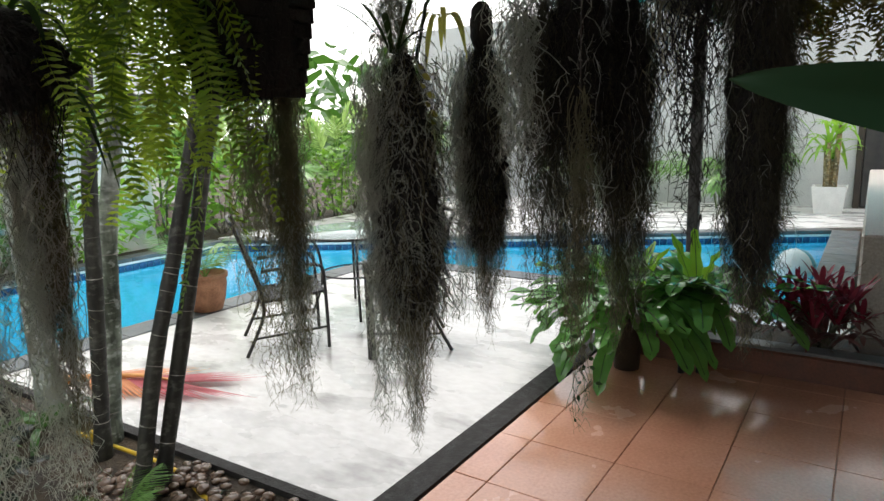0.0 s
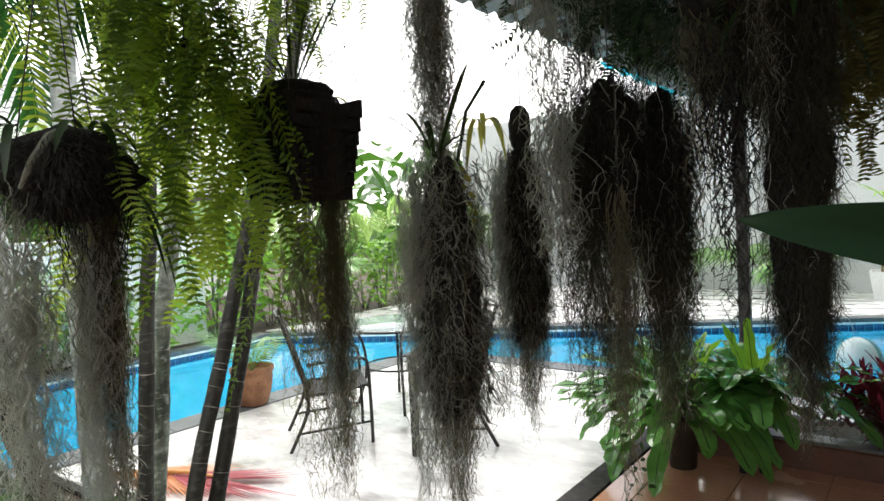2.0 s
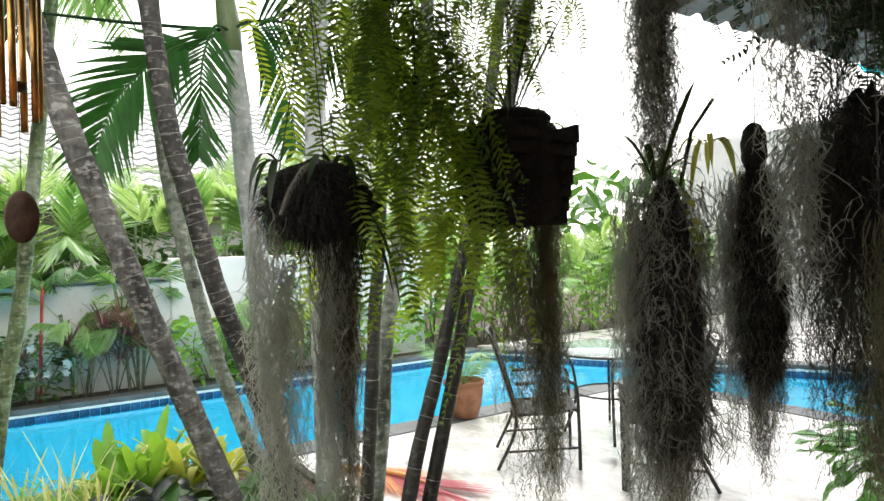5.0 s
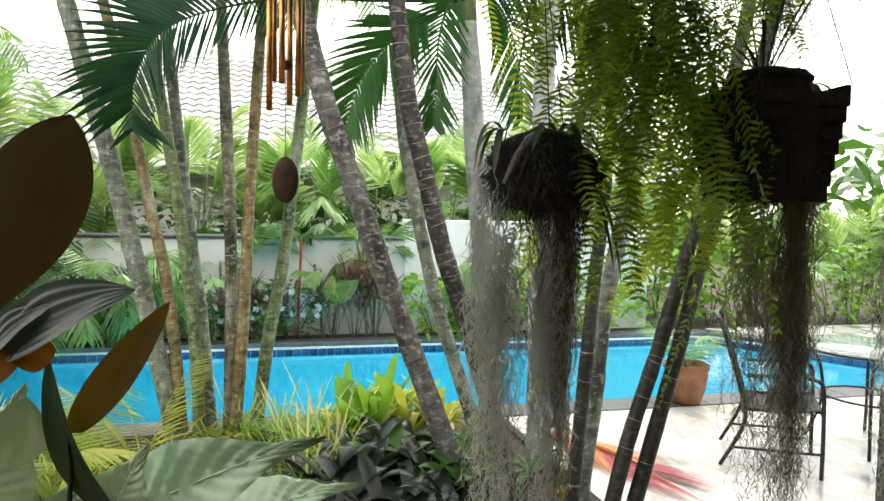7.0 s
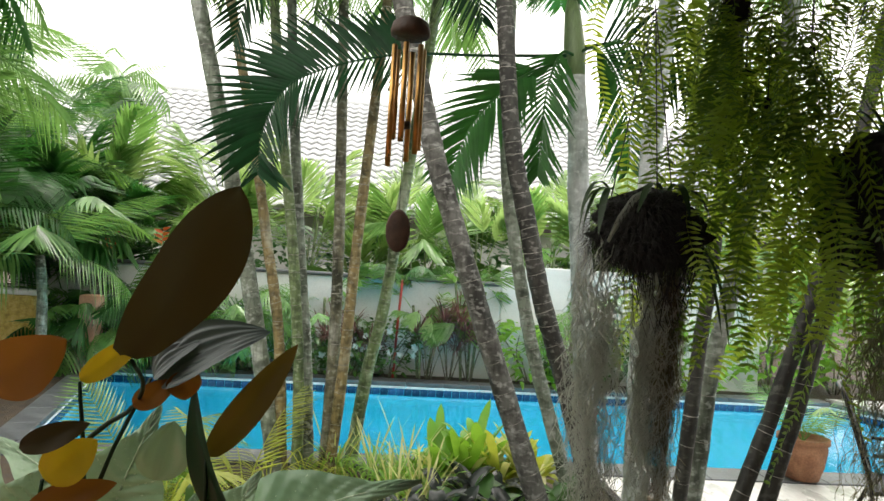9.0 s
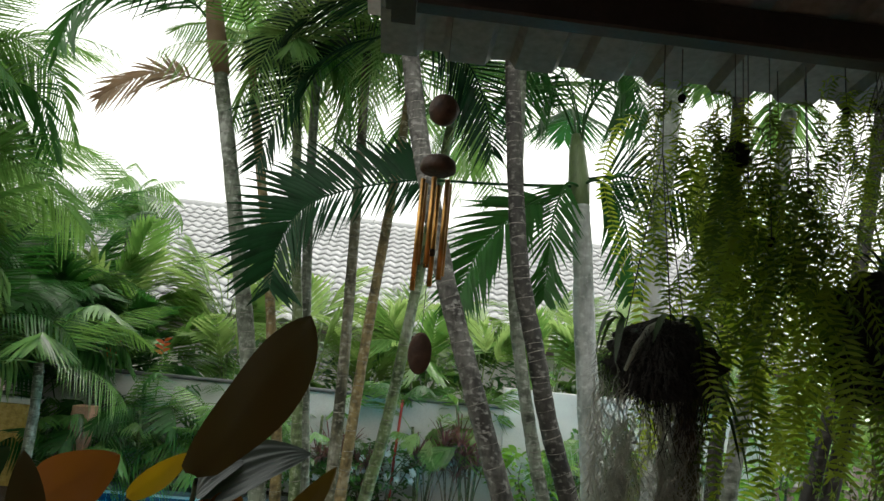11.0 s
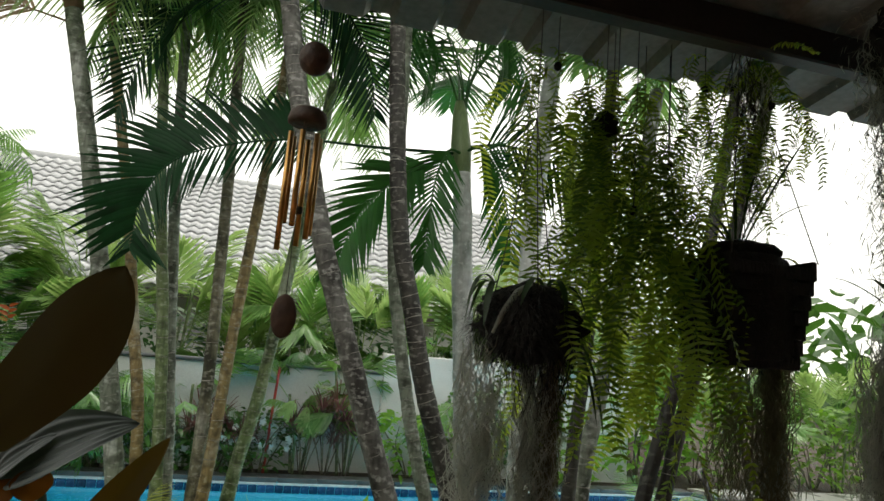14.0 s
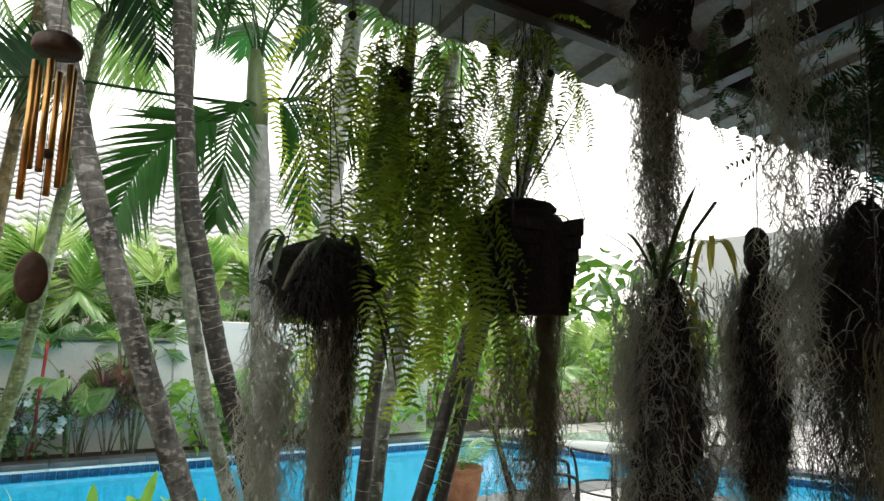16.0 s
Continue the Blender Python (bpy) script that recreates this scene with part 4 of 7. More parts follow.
def hanging_fern(at, label, n_, seed, scale=(0.7, 1.05), el=(-20, 25), kinds=(0, 1, 2, 3), pot=0.05, wire_to=2.664, material=None, az=None, roll=60, reach=0.07, lift=(-0.22, 0.12)):
    r = random.Random(seed)
    e = thing("hanging_fern", at, label, "fern", "hanging plants")
    if pot:
        part("pot", lump((0, 0, 0), pot * 0.8, pot * 0.8, pot, seed, 0.6, 10, 12, 1.8), M_husk, e, "small dark husk pot")
        wire(e, at, (at[0], at[1], wire_to))
    for k in range(n_):
        a = (360 * k / n_ + r.uniform(-12, 12)) if az is None else r.uniform(*az)
        off = Vector((r.uniform(-reach, reach), r.uniform(-reach, reach), r.uniform(*lift)))
        part("frond", shared(FERNS[r.choice(kinds)], material or (M_fern if r.random() < 0.5 else M_fern_green)), None, e, "", True, aim(off, a, r.uniform(*el), r.uniform(-roll, roll), r.uniform(*scale)))
    return e


DROOP = dict(el=(-22, 20), roll=20, reach=0.10, lift=(-0.16, 0.10))
hanging_fern((0.800, 1.55, 2.33), "hanging sword fern with yellow-green drooping fronds", 25, 31, (0.62, 0.95), kinds=(4, 6), pot=0.045, **DROOP)
hanging_fern((0.885, 1.52, 2.08), "thick hanging sword fern with long yellow-green fronds", 33, 32, (0.78, 0.98), kinds=(4, 5, 4), pot=0.014, **DROOP)
hanging_fern((0.846, 1.590, 2.46), "hanging sword fern close under the eave", 18, 39, (0.6, 0.95), kinds=(4, 6), pot=0.014, **DROOP)
hanging_fern((0.985, 1.64, 2.16), "drooping sword fern with yellow-green tips", 15, 40, (0.7, 1.0), kinds=(6, 4), pot=0.014, **DROOP)
hanging_fern((1.154, 1.571, 2.52), "thin hanging fern with few narrow fronds", 9, 33, (0.6, 0.85), kinds=(6, 6), pot=0.014, **DROOP)
hanging_fern((0.654, 1.580, 2.50), "thin hanging fern with pale young fronds", 8, 46, (0.6, 0.9), kinds=(6, 4), pot=0.014, **DROOP)
hanging_fern((1.076, 1.644, 1.94), "low hanging fern behind the basket", 13, 34, (0.7, 1.0), kinds=(6, 6), pot=0.014, wire_to=2.655, **DROOP)
hanging_fern((0.827, 1.530, 2.16), "bushy fern with short crossing fronds", 24, 47, (0.35, 0.6), (-40, 70), (0, 3), 0.014, 2.664)
hanging_fern((1.05, 1.60, 2.26), "bushy fern with short crossing fronds", 18, 48, (0.35, 0.6), (-30, 80), (0, 3), 0.014, 2.664)
hanging_fern((1.215, 1.525, 2.52), "sword fern hanging above the orchid basket", 20, 49, (0.5, 0.75), kinds=(4, 6), pot=0.014, wire_to=2.66, **DROOP)
hanging_fern((1.30, 1.46, 2.45), "bushy fern with short crossing fronds", 16, 50, (0.35, 0.6), (-40, 60), (0, 3), 0.014, 2.664)

# slatted orchid basket
e = thing("orchid_basket", (1.222, 1.498, 1.672), "dark slatted wooden orchid basket with spiky leaves and trailing roots", "hanging basket", "hanging plants")
for k in range(7):
    z, h = 0.012 + 0.041 * k, 0.100 + 0.005 * k
    for s_ in (-1, 1):
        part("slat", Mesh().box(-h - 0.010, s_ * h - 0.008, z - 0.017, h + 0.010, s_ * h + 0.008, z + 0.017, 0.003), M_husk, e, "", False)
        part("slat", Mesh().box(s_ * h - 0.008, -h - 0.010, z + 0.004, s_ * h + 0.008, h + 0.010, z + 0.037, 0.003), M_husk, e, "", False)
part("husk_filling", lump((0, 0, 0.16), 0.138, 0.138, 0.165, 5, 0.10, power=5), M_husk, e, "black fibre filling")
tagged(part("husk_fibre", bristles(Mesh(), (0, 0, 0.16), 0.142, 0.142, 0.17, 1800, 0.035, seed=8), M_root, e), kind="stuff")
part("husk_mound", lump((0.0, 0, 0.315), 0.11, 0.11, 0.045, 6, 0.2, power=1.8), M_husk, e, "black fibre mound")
strap_tuft(e, "leaf", (1.207, 1.497, 2.0), 20, 0.19, 0.010, M_orchid, 12, (0.9, 2.4), (0.3, 1.0))
strap_tuft(e, "leaf", (1.282, 1.476, 1.97), 3, 0.13, 0.018, M_orchid_yellow, 13, (0.6, 1.4), (0.9, 1.8))
part("moss_beard", moss(Mesh(), (0.11, -0.01, 0.30), 1.25, 0.040, 120, 0.0014, seed=14, curl=0.5), M_moss_dark, e, "dark trailing moss and roots")
part("moss_beard", moss(Mesh(), (0.02, 0.0, 0.05), 1.0, 0.095, 110, 0.0014, seed=15, curl=0.85, narrow=0.2), M_moss_dark, e, "dark trailing moss and roots")
part("moss_beard", moss(Mesh(), (0.11, 0.0, -0.2), 0.78, 0.06, 100, 0.0013, seed=16, curl=0.9), M_moss, e, "grey beard moss")
for dx, dy in ((-0.14, -0.14), (0.14, -0.14), (0.14, 0.14), (-0.14, 0.14)):
    wire(e, (1.222 + dx, 1.498 + dy, 1.96), (1.222, 1.498, 2.67))

# curtain of air plants between basket and log
e = thing("air_plant_curtain", (1.445, 1.15, 1.5), "wispy silver-grey curtain of air plants and moss", "hanging plant", "hanging plants")
part("air_plant", moss(Mesh(), (0, 0, 1.08), 1.0, 0.055, 70, 0.0013, spread=0.5, seed=21, curl=1.0, ragged=0.4, narrow=0.1), M_till, e)
part("air_plant", moss(Mesh(), (-0.03, 0.03, 1.08), 0.85, 0.05, 40, 0.0013, seed=22, curl=1.2, ragged=0.6), M_till, e)
mb = Mesh()
r_ = random.Random(23)
for k in range(2600):
    c = Vector((r_.gauss(0, 0.055), r_.gauss(0, 0.055), 1.14 - 1.05 * r_.random() ** 1.2))
    v = Vector((r_.uniform(-1, 1), r_.uniform(-1, 1), r_.uniform(-1, 0.6))).normalized()
    mb.blade(c, c + v * r_.uniform(0.015, 0.040), 0.0032, (0, 0, 1), 0.3, 2, 0.1, "oval")
tagged(part("leaf_mass", mb, M_till, e), kind="stuff")
part("husk", lump((0, 0, 1.03), 0.09, 0.09, 0.13, 13, 0.55, power=1.8), M_husk, e, "dark fibre block")
part("moss_core", moss(Mesh(), (0.01, 0, 1.05), 0.98, 0.05, 110, 0.0014, spread=0.4, seed=25, curl=0.7, ragged=0.4, narrow=0.1), M_moss_dark, e, "dark matted moss")
part("moss_beard", moss(Mesh(), (-0.02, 0.0, 0.35), 0.9, 0.08, 40, 0.0011, seed=24, curl=1.2), M_moss, e)
wire(e, (1.445, 1.15, 2.55), (1.445, 1.15, 2.70))


def husk_log(at, z0, z1, r0, label, seed, beard=0.3, moss_n=150, tone=None, pale=60, side=None, knob=False, taper=0.12, side_mat=None, sheath=None, core=1.0):
    """A hanging piece of fibre: a dark core in its upper part, moss all round it and a long beard below."""
    e = thing("orchid_log", (at[0], at[1], z0), label, "hanging plant", "hanging plants")
    h = (z1 - z0) / 2
    hc, low = h * core, 2 * h * (1 - core)
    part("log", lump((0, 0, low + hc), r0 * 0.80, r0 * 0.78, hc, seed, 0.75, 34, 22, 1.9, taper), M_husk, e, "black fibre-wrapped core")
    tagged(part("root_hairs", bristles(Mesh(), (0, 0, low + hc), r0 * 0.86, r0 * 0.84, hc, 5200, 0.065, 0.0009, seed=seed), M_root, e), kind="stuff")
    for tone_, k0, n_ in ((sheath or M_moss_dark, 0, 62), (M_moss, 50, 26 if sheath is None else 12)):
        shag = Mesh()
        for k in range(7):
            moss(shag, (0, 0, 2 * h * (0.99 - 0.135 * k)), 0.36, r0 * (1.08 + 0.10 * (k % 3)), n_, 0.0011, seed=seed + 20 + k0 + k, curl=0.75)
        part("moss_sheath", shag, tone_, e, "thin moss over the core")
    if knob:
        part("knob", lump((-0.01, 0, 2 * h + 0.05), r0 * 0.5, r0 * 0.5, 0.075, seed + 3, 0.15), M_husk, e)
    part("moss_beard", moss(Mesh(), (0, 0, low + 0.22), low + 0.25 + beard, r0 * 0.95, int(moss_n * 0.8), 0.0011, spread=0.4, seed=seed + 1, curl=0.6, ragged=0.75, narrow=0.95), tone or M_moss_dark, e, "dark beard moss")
    part("moss_beard", moss(Mesh(), (-r0 * 0.2, 0, low + 0.22), low + 0.25 + beard * 1.15, r0 * 0.8, int(moss_n * 0.3), 0.0011, spread=0.5, seed=seed + 9, curl=0.8, ragged=0.8, narrow=0.9), side_mat or M_moss, e, "thin beard moss")
    sx, sy = side or (-r0 * 0.8, r0 * 0.7)
    part("moss_side", moss(Mesh(), (sx, sy, 2 * h * 0.97), 2 * h + beard * 0.9, r0 * 0.6, int(moss_n * 0.8), 0.0013, seed=seed + 2, curl=0.7, flat=1), side_mat or M_moss, e, "moss down the side")
    mb = Mesh()
    r = random.Random(seed + 5)
    for k in range(pale):
        a = r.uniform(2.4, 5.6)
        p = Vector((r0 * 1.03 * math.cos(a), r0 * 1.03 * math.sin(a), r.uniform(0.05, 2 * h)))
        pts = [p.copy()]
        for i in range(r.randrange(4, 11)):
            p = p + Vector((r.uniform(-1, 1) * 0.6 - 0.25 * math.sin(a), r.uniform(-1, 1) * 0.6, r.uniform(-1.1, 0.25))).normalized() * 0.025
            q = Vector((p.x, p.y, 0))
            if q.length < r0 * 1.0:
                q = q.normalized() * r0 * 1.02
                p = Vector((q.x, q.y, p.z))
            pts.append(p.copy())
        mb.tube(pts, [0.0020 * (1 - 0.6 * i / len(pts)) for i in range(len(pts))], 4, False)
    if pale:
        tagged(part("air_root_tangle", mb, M_till, e, "pale green-grey air roots"), kind="stuff")
    wire(e, (at[0], at[1], z1 - 0.01), (at[0], at[1], zof(at[1]) - 0.005))
    return e


e = husk_log((1.462, 1.135), 1.02, 1.775, 0.094, "black fibre log with orchids, pale air roots and a moss beard", 41, 0.36, 150, side=(-0.085, 0.06), pale=190)
strap_tuft(e, "leaf", (1.424, 1.139, 1.775), 9, 0.17, 0.020, M_orchid, 42, (0.9, 2.0), (0.4, 1.2))
strap_tuft(e, "leaf", (1.555, 1.065, 1.88), 10, 0.12, 0.022, M_orchid_yellow, 43, (0.3, 1.2), (0.8, 1.8))
part("stem", Mesh().tube([local(e, p) for p in ((1.490, 1.110, 1.76), (1.520, 1.092, 1.91), (1.570, 1.055, 2.00))], 0.006, 6), M_orchid, e)
for k in range(7):
    mb = Mesh()
    c = local(e, (1.408 + 0.008 * k, 1.035 + 0.003 * (k % 3), 1.735 - 0.024 * k))
    mb.blade(c, c + Vector((0.022 if k % 2 else -0.022, -0.012, -0.010)), 0.019, (-0.6, -0.8, 0.2), 0.1, 4, 0.1, "oval")
    part("yellow_leaf", mb, M_orchid_yellow, e, "small pale yellow leaf")
e = husk_log((1.802, 1.072), 1.19, 1.83, 0.072, "slim black fibre log with a knob and moss", 51, 0.28, 120, side=(-0.075, 0.05), pale=10, knob=True)
e = thing("air_plant_curtain", (1.493, 0.805, 1.45), "narrow silver-grey hanging air plant with forked tips", "hanging plant", "hanging plants")
part("air_plant", moss(Mesh(), (0, 0, 1.22), 1.25, 0.055, 46, 0.0017, seed=61, curl=1.0, ragged=0.5), M_till, e)
tagged(part("air_root_tangle", moss(Mesh(), (-0.01, -0.02, 0.42), 0.40, 0.05, 40, 0.0018, seed=62, curl=1.4, ragged=0.4), M_till, e), kind="stuff")
wire(e, (1.493, 0.805, 2.6), (1.493, 0.805, 2.73))
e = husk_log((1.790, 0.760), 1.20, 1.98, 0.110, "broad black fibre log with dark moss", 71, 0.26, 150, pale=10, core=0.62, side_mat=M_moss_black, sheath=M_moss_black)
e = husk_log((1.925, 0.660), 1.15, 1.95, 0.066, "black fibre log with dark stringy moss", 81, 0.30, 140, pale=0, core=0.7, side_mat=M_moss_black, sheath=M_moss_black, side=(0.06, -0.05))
e = thing("hanging_roots", (1.872, 0.451, 1.25), "tangle of thin black hanging orchid roots", "hanging plant", "hanging plants")
tagged(part("root_tangle", moss(Mesh(), (0, 0, 0.95), 0.98, 0.085, 70, 0.0026, seed=91, curl=0.85, step=0.05, ragged=0.6), M_root, e), kind="stuff")
tagged(part("root_tangle", moss(Mesh(), (0.0, 0.05, 0.95), 0.6, 0.08, 60, 0.0022, seed=92, curl=0.7), M_moss_dark, e), kind="stuff")
part("husk", lump((0, 0.02, 0.98), 0.10, 0.10, 0.13, 9, 0.25), M_husk, e)
strap_tuft(e, "leaf", (1.870, 0.471, 2.30), 16, 0.30, 0.018, M_orchid, 93, (0.5, 1.5), (0.8, 1.7))
wire(e, (1.870, 0.471, 2.33), (1.870, 0.471, 2.79))
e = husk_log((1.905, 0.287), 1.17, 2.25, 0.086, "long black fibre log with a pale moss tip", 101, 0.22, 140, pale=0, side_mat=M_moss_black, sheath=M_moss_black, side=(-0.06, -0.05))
strap_tuft(e, "leaf", (1.905, 0.287, 2.10), 12, 0.30, 0.03, M_orchid, 102, (0.3, 1.2), (0.8, 1.7))
e = thing("hanging_vine", (1.522, 0.610, 0.70), "thin hanging vine with small dark leaves", "vine", "hanging plants")
tagged(part("stem_tangle", moss(Mesh(), (0.02, 0.03, 0.95), 0.95, 0.022, 26, 0.0016, seed=111, curl=0.55, ragged=0.4), M_moss_dark, e), kind="stuff")
for k in range(12):
    mb = Mesh()
    c = Vector((rnd(-.045, .04), rnd(-.03, .03), rnd(0.02, 0.5)))
    mb.blade(c, c + Vector((rnd(-.03, .03), rnd(-.02, .02), rnd(-.02, .01))), 0.011, (-0.8, -0.5, 0.3), 0.2, 3)
    part("leaf", mb, M_orchid, e)
wire(e, (1.542, 0.641, 1.6), (1.542, 0.641, 2.78))
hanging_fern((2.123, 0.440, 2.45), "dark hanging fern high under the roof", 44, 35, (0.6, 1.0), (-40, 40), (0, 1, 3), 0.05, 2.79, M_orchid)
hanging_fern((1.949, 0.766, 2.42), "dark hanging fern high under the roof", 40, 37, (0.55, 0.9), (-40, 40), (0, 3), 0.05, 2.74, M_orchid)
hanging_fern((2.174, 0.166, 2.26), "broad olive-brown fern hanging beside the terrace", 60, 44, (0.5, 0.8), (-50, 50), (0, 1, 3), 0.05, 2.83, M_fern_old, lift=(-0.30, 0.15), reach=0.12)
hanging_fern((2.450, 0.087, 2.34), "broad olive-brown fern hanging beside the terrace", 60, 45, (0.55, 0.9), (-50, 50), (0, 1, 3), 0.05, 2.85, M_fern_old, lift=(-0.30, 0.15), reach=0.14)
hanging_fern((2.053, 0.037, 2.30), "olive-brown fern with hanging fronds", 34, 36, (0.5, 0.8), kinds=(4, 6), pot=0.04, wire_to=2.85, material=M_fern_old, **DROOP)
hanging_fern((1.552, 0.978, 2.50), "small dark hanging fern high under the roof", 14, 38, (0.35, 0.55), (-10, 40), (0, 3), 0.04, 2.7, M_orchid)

for k, (x, y, z, ln, q) in enumerate(((2.155, 0.821, 2.42, 1.0, 0.075), (2.073, 0.705, 2.48, 0.8, 0.08), (2.015, 0.552, 2.4, 0.8, 0.06), (2.028, 0.373, 2.35, 1.0, 0.06), (1.235, 1.470, 2.58, 0.65, 0.05), (1.957, 0.926, 2.45, 1.25, 0.07), (1.780, 0.335, 2.55, 0.9, 0.07))):
    e = thing("moss_strand", (x, y, z - ln), "dark stringy curtain of hanging moss", "hanging plant", "hanging plants")
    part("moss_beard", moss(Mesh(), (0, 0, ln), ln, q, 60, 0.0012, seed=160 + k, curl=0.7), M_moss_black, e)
    part("moss_beard", moss(Mesh(), (0.01, 0, ln), ln * 0.8, q, 35, 0.0011, seed=170 + k, curl=0.8), M_moss, e)
    wire(e, (x, y, z), (x, y, zof(y) - 0.004))

# ---- wind chime ----
M_brass = surface("bronze_tube", [(0.42, 0.22, 0.06), (0.62, 0.36, 0.12)], 6, (0.25, 0.4), 0.05, metal=0.9)
M_coco = surface("brown_coconut_wood", [(0.035, 0.02, 0.012), (0.09, 0.05, 0.03)], 25, (0.5, 0.8), 0.4)
e = thing("wind_chime", (-0.043, 1.45, 1.64), "bronze tube wind chime with brown wooden ball, cap and sail", "wind chime")
part("cord", Mesh().tube([(0, 0, 0.02), (0, 0, 1.03)], 0.0011, 4), M_wire, e)
part("ball", lump((0, 0, 0.676), 0.040, 0.040, 0.042, 3, 0.05, 12, 16, 2), M_coco, e, "dark brown coconut ball")
part("cap", Mesh().lathe([(0.006, 0.548), (0.030, 0.545), (0.043, 0.535), (0.047, 0.520), (0.046, 0.508), (0.038, 0.503), (0.008, 0.502)], 24), M_coco, e, "brown wooden cap")
for k, ln in enumerate((0.24, 0.265, 0.215, 0.285, 0.23, 0.255)):
    a = 2 * math.pi * k / 6 + 0.3
    x, y = 0.036 * math.cos(a), 0.036 * math.sin(a)
    tube = part("tube", Mesh().lathe([(0.0066, 0.480 - ln), (0.0066, 0.480), (0.0054, 0.480), (0.0054, 0.480 - ln)], 12, (x, y, 0)), M_brass, e)
    part("thread", Mesh().tube([(x, y, 0.478), (x * 0.9, y * 0.9, 0.510)], 0.0007, 4), M_wire, tube)
part("clapper", Mesh().lathe([(0.003, 0.305), (0.013, 0.303), (0.014, 0.295), (0.013, 0.288), (0.003, 0.286)], 16), M_coco, e)
mb = Mesh()
mb.lathe([(0.001, -0.0025), (0.026, -0.0025), (0.029, 0), (0.026, 0.0025), (0.001, 0.0025)], 24)
mb.v = [(x, z, 0.046 + y * 1.75) for x, y, z in mb.v]
part("sail", mb, M_coco, e, "oval wooden wind sail")

# ---- garden beds, furniture, background ----
M_clay = surface("terracotta_pot", [(0.16, 0.065, 0.03), (0.27, 0.12, 0.06), (0.36, 0.18, 0.10)], 7, (0.6, 0.85), 0.4, 60)
M_pebble = surface("river_pebble", [(0.05, 0.03, 0.022), (0.12, 0.075, 0.05), (0.22, 0.16, 0.12)], 14, (0.12, 0.35), 0.1, 80)
M_hose = surface("yellow_hose", [(0.55, 0.36, 0.02), (0.70, 0.48, 0.04)], 8, (0.35, 0.5), 0.05)
M_frame = surface("black_powder_coat", [(0.012, 0.012, 0.013), (0.03, 0.029, 0.028)], 10, (0.35, 0.55), 0.05)
M_sling = surface("dark_mesh_fabric", [(0.02, 0.022, 0.024), (0.05, 0.052, 0.055)], 60, (0.7, 0.9), 0.4, 300)
M_label = surface("white_plastic", [(0.65, 0.65, 0.63), (0.78, 0.78, 0.76)], 5, (0.3, 0.45), 0.0)
M_gold = surface("golden_mosaic", [(0.38, 0.24, 0.04), (0.62, 0.44, 0.10), (0.75, 0.58, 0.22)], 14, (0.3, 0.6), 0.4, 50)
M_pink = surface("salmon_render", [(0.50, 0.25, 0.17), (0.62, 0.35, 0.25)], 3, (0.6, 0.85), 0.2)
M_brick = surface("dark_red_brick", [(0.07, 0.025, 0.016), (0.14, 0.05, 0.03)], 8, (0.4, 0.7), 0.3)
M_nest = leaf_mat("nest_fern_leaf", (0.020, 0.10, 0.025), (0.10, 0.27, 0.07), (0.20, 0.44, 0.06), 0.34, 0.10)
M_nest_young = leaf_mat("young_nest_fern_leaf", (0.07, 0.22, 0.018), (0.20, 0.42, 0.05), (0.28, 0.52, 0.04), 0.42, 0.2)
M_cordy = leaf_mat("crimson_leaf", (0.018, 0.007, 0.010), (0.22, 0.024, 0.050), (0.34, 0.04, 0.06), 0.3, 0.25)
M_ti = leaf_mat("maroon_leaf", (0.030, 0.026, 0.018), (0.15, 0.060, 0.055), (0.22, 0.08, 0.06), 0.3, 0.4)
M_drac = leaf_mat("dusty_maroon_leaf", (0.045, 0.022, 0.022), (0.19, 0.09, 0.085), (0.26, 0.10, 0.08), 0.3, 0.4)
M_brom = leaf_mat("bromeliad_leaf", (0.16, 0.24, 0.02), (0.48, 0.52, 0.10), (0.55, 0.60, 0.06), 0.42, 0.3)
M_cream = leaf_mat("cream_striped_leaf", (0.42, 0.44, 0.12), (0.72, 0.70, 0.36), (0.7, 0.7, 0.2), 0.4, 0.35)
M_black_leaf = leaf_mat("black_leaf", (0.005, 0.009, 0.007), (0.022, 0.030, 0.026), (0.03, 0.05, 0.02), 0.08, 0.22, 0.22)
M_alocasia = leaf_mat("pale_ribbed_leaf", (0.11, 0.21, 0.12), (0.30, 0.43, 0.28), (0.26, 0.44, 0.16), 0.22, 0.2)
M_vein = leaf_mat("pale_vein", (0.34, 0.46, 0.28), (0.52, 0.64, 0.44), (0.42, 0.58, 0.30), 0.25, 0.35)
M_shrub = leaf_mat("shrub_leaf", (0.015, 0.06, 0.012), (0.06, 0.16, 0.03), (0.10, 0.26, 0.03), 0.3, 0.35)
M_bright = leaf_mat("bright_shrub_leaf", (0.06, 0.20, 0.015), (0.20, 0.42, 0.05), (0.32, 0.56, 0.05), 0.45, 0.35)
M_petal = leaf_mat("white_petal", (0.70, 0.70, 0.70), (0.82, 0.82, 0.82), (0.8, 0.8, 0.8), 0.3, 0.5)
M_orange = leaf_mat("orange_bract", (0.45, 0.06, 0.02), (0.65, 0.14, 0.05), (0.7, 0.15, 0.04), 0.35, 0.4)
M_near_brown = leaf_mat("brown_backed_leaf", (0.016, 0.010, 0.003), (0.036, 0.024, 0.005), (0.10, 0.08, 0.006), 0.10, 0.6)
M_near_orange = leaf_mat("orange_brown_leaf", (0.10, 0.034, 0.005), (0.19, 0.068, 0.009), (0.34, 0.13, 0.010), 0.3, 0.5)
M_near_olive = leaf_mat("olive_brown_leaf", (0.055, 0.034, 0.005), (0.10, 0.062, 0.008), (0.22, 0.14, 0.010), 0.25, 0.5)
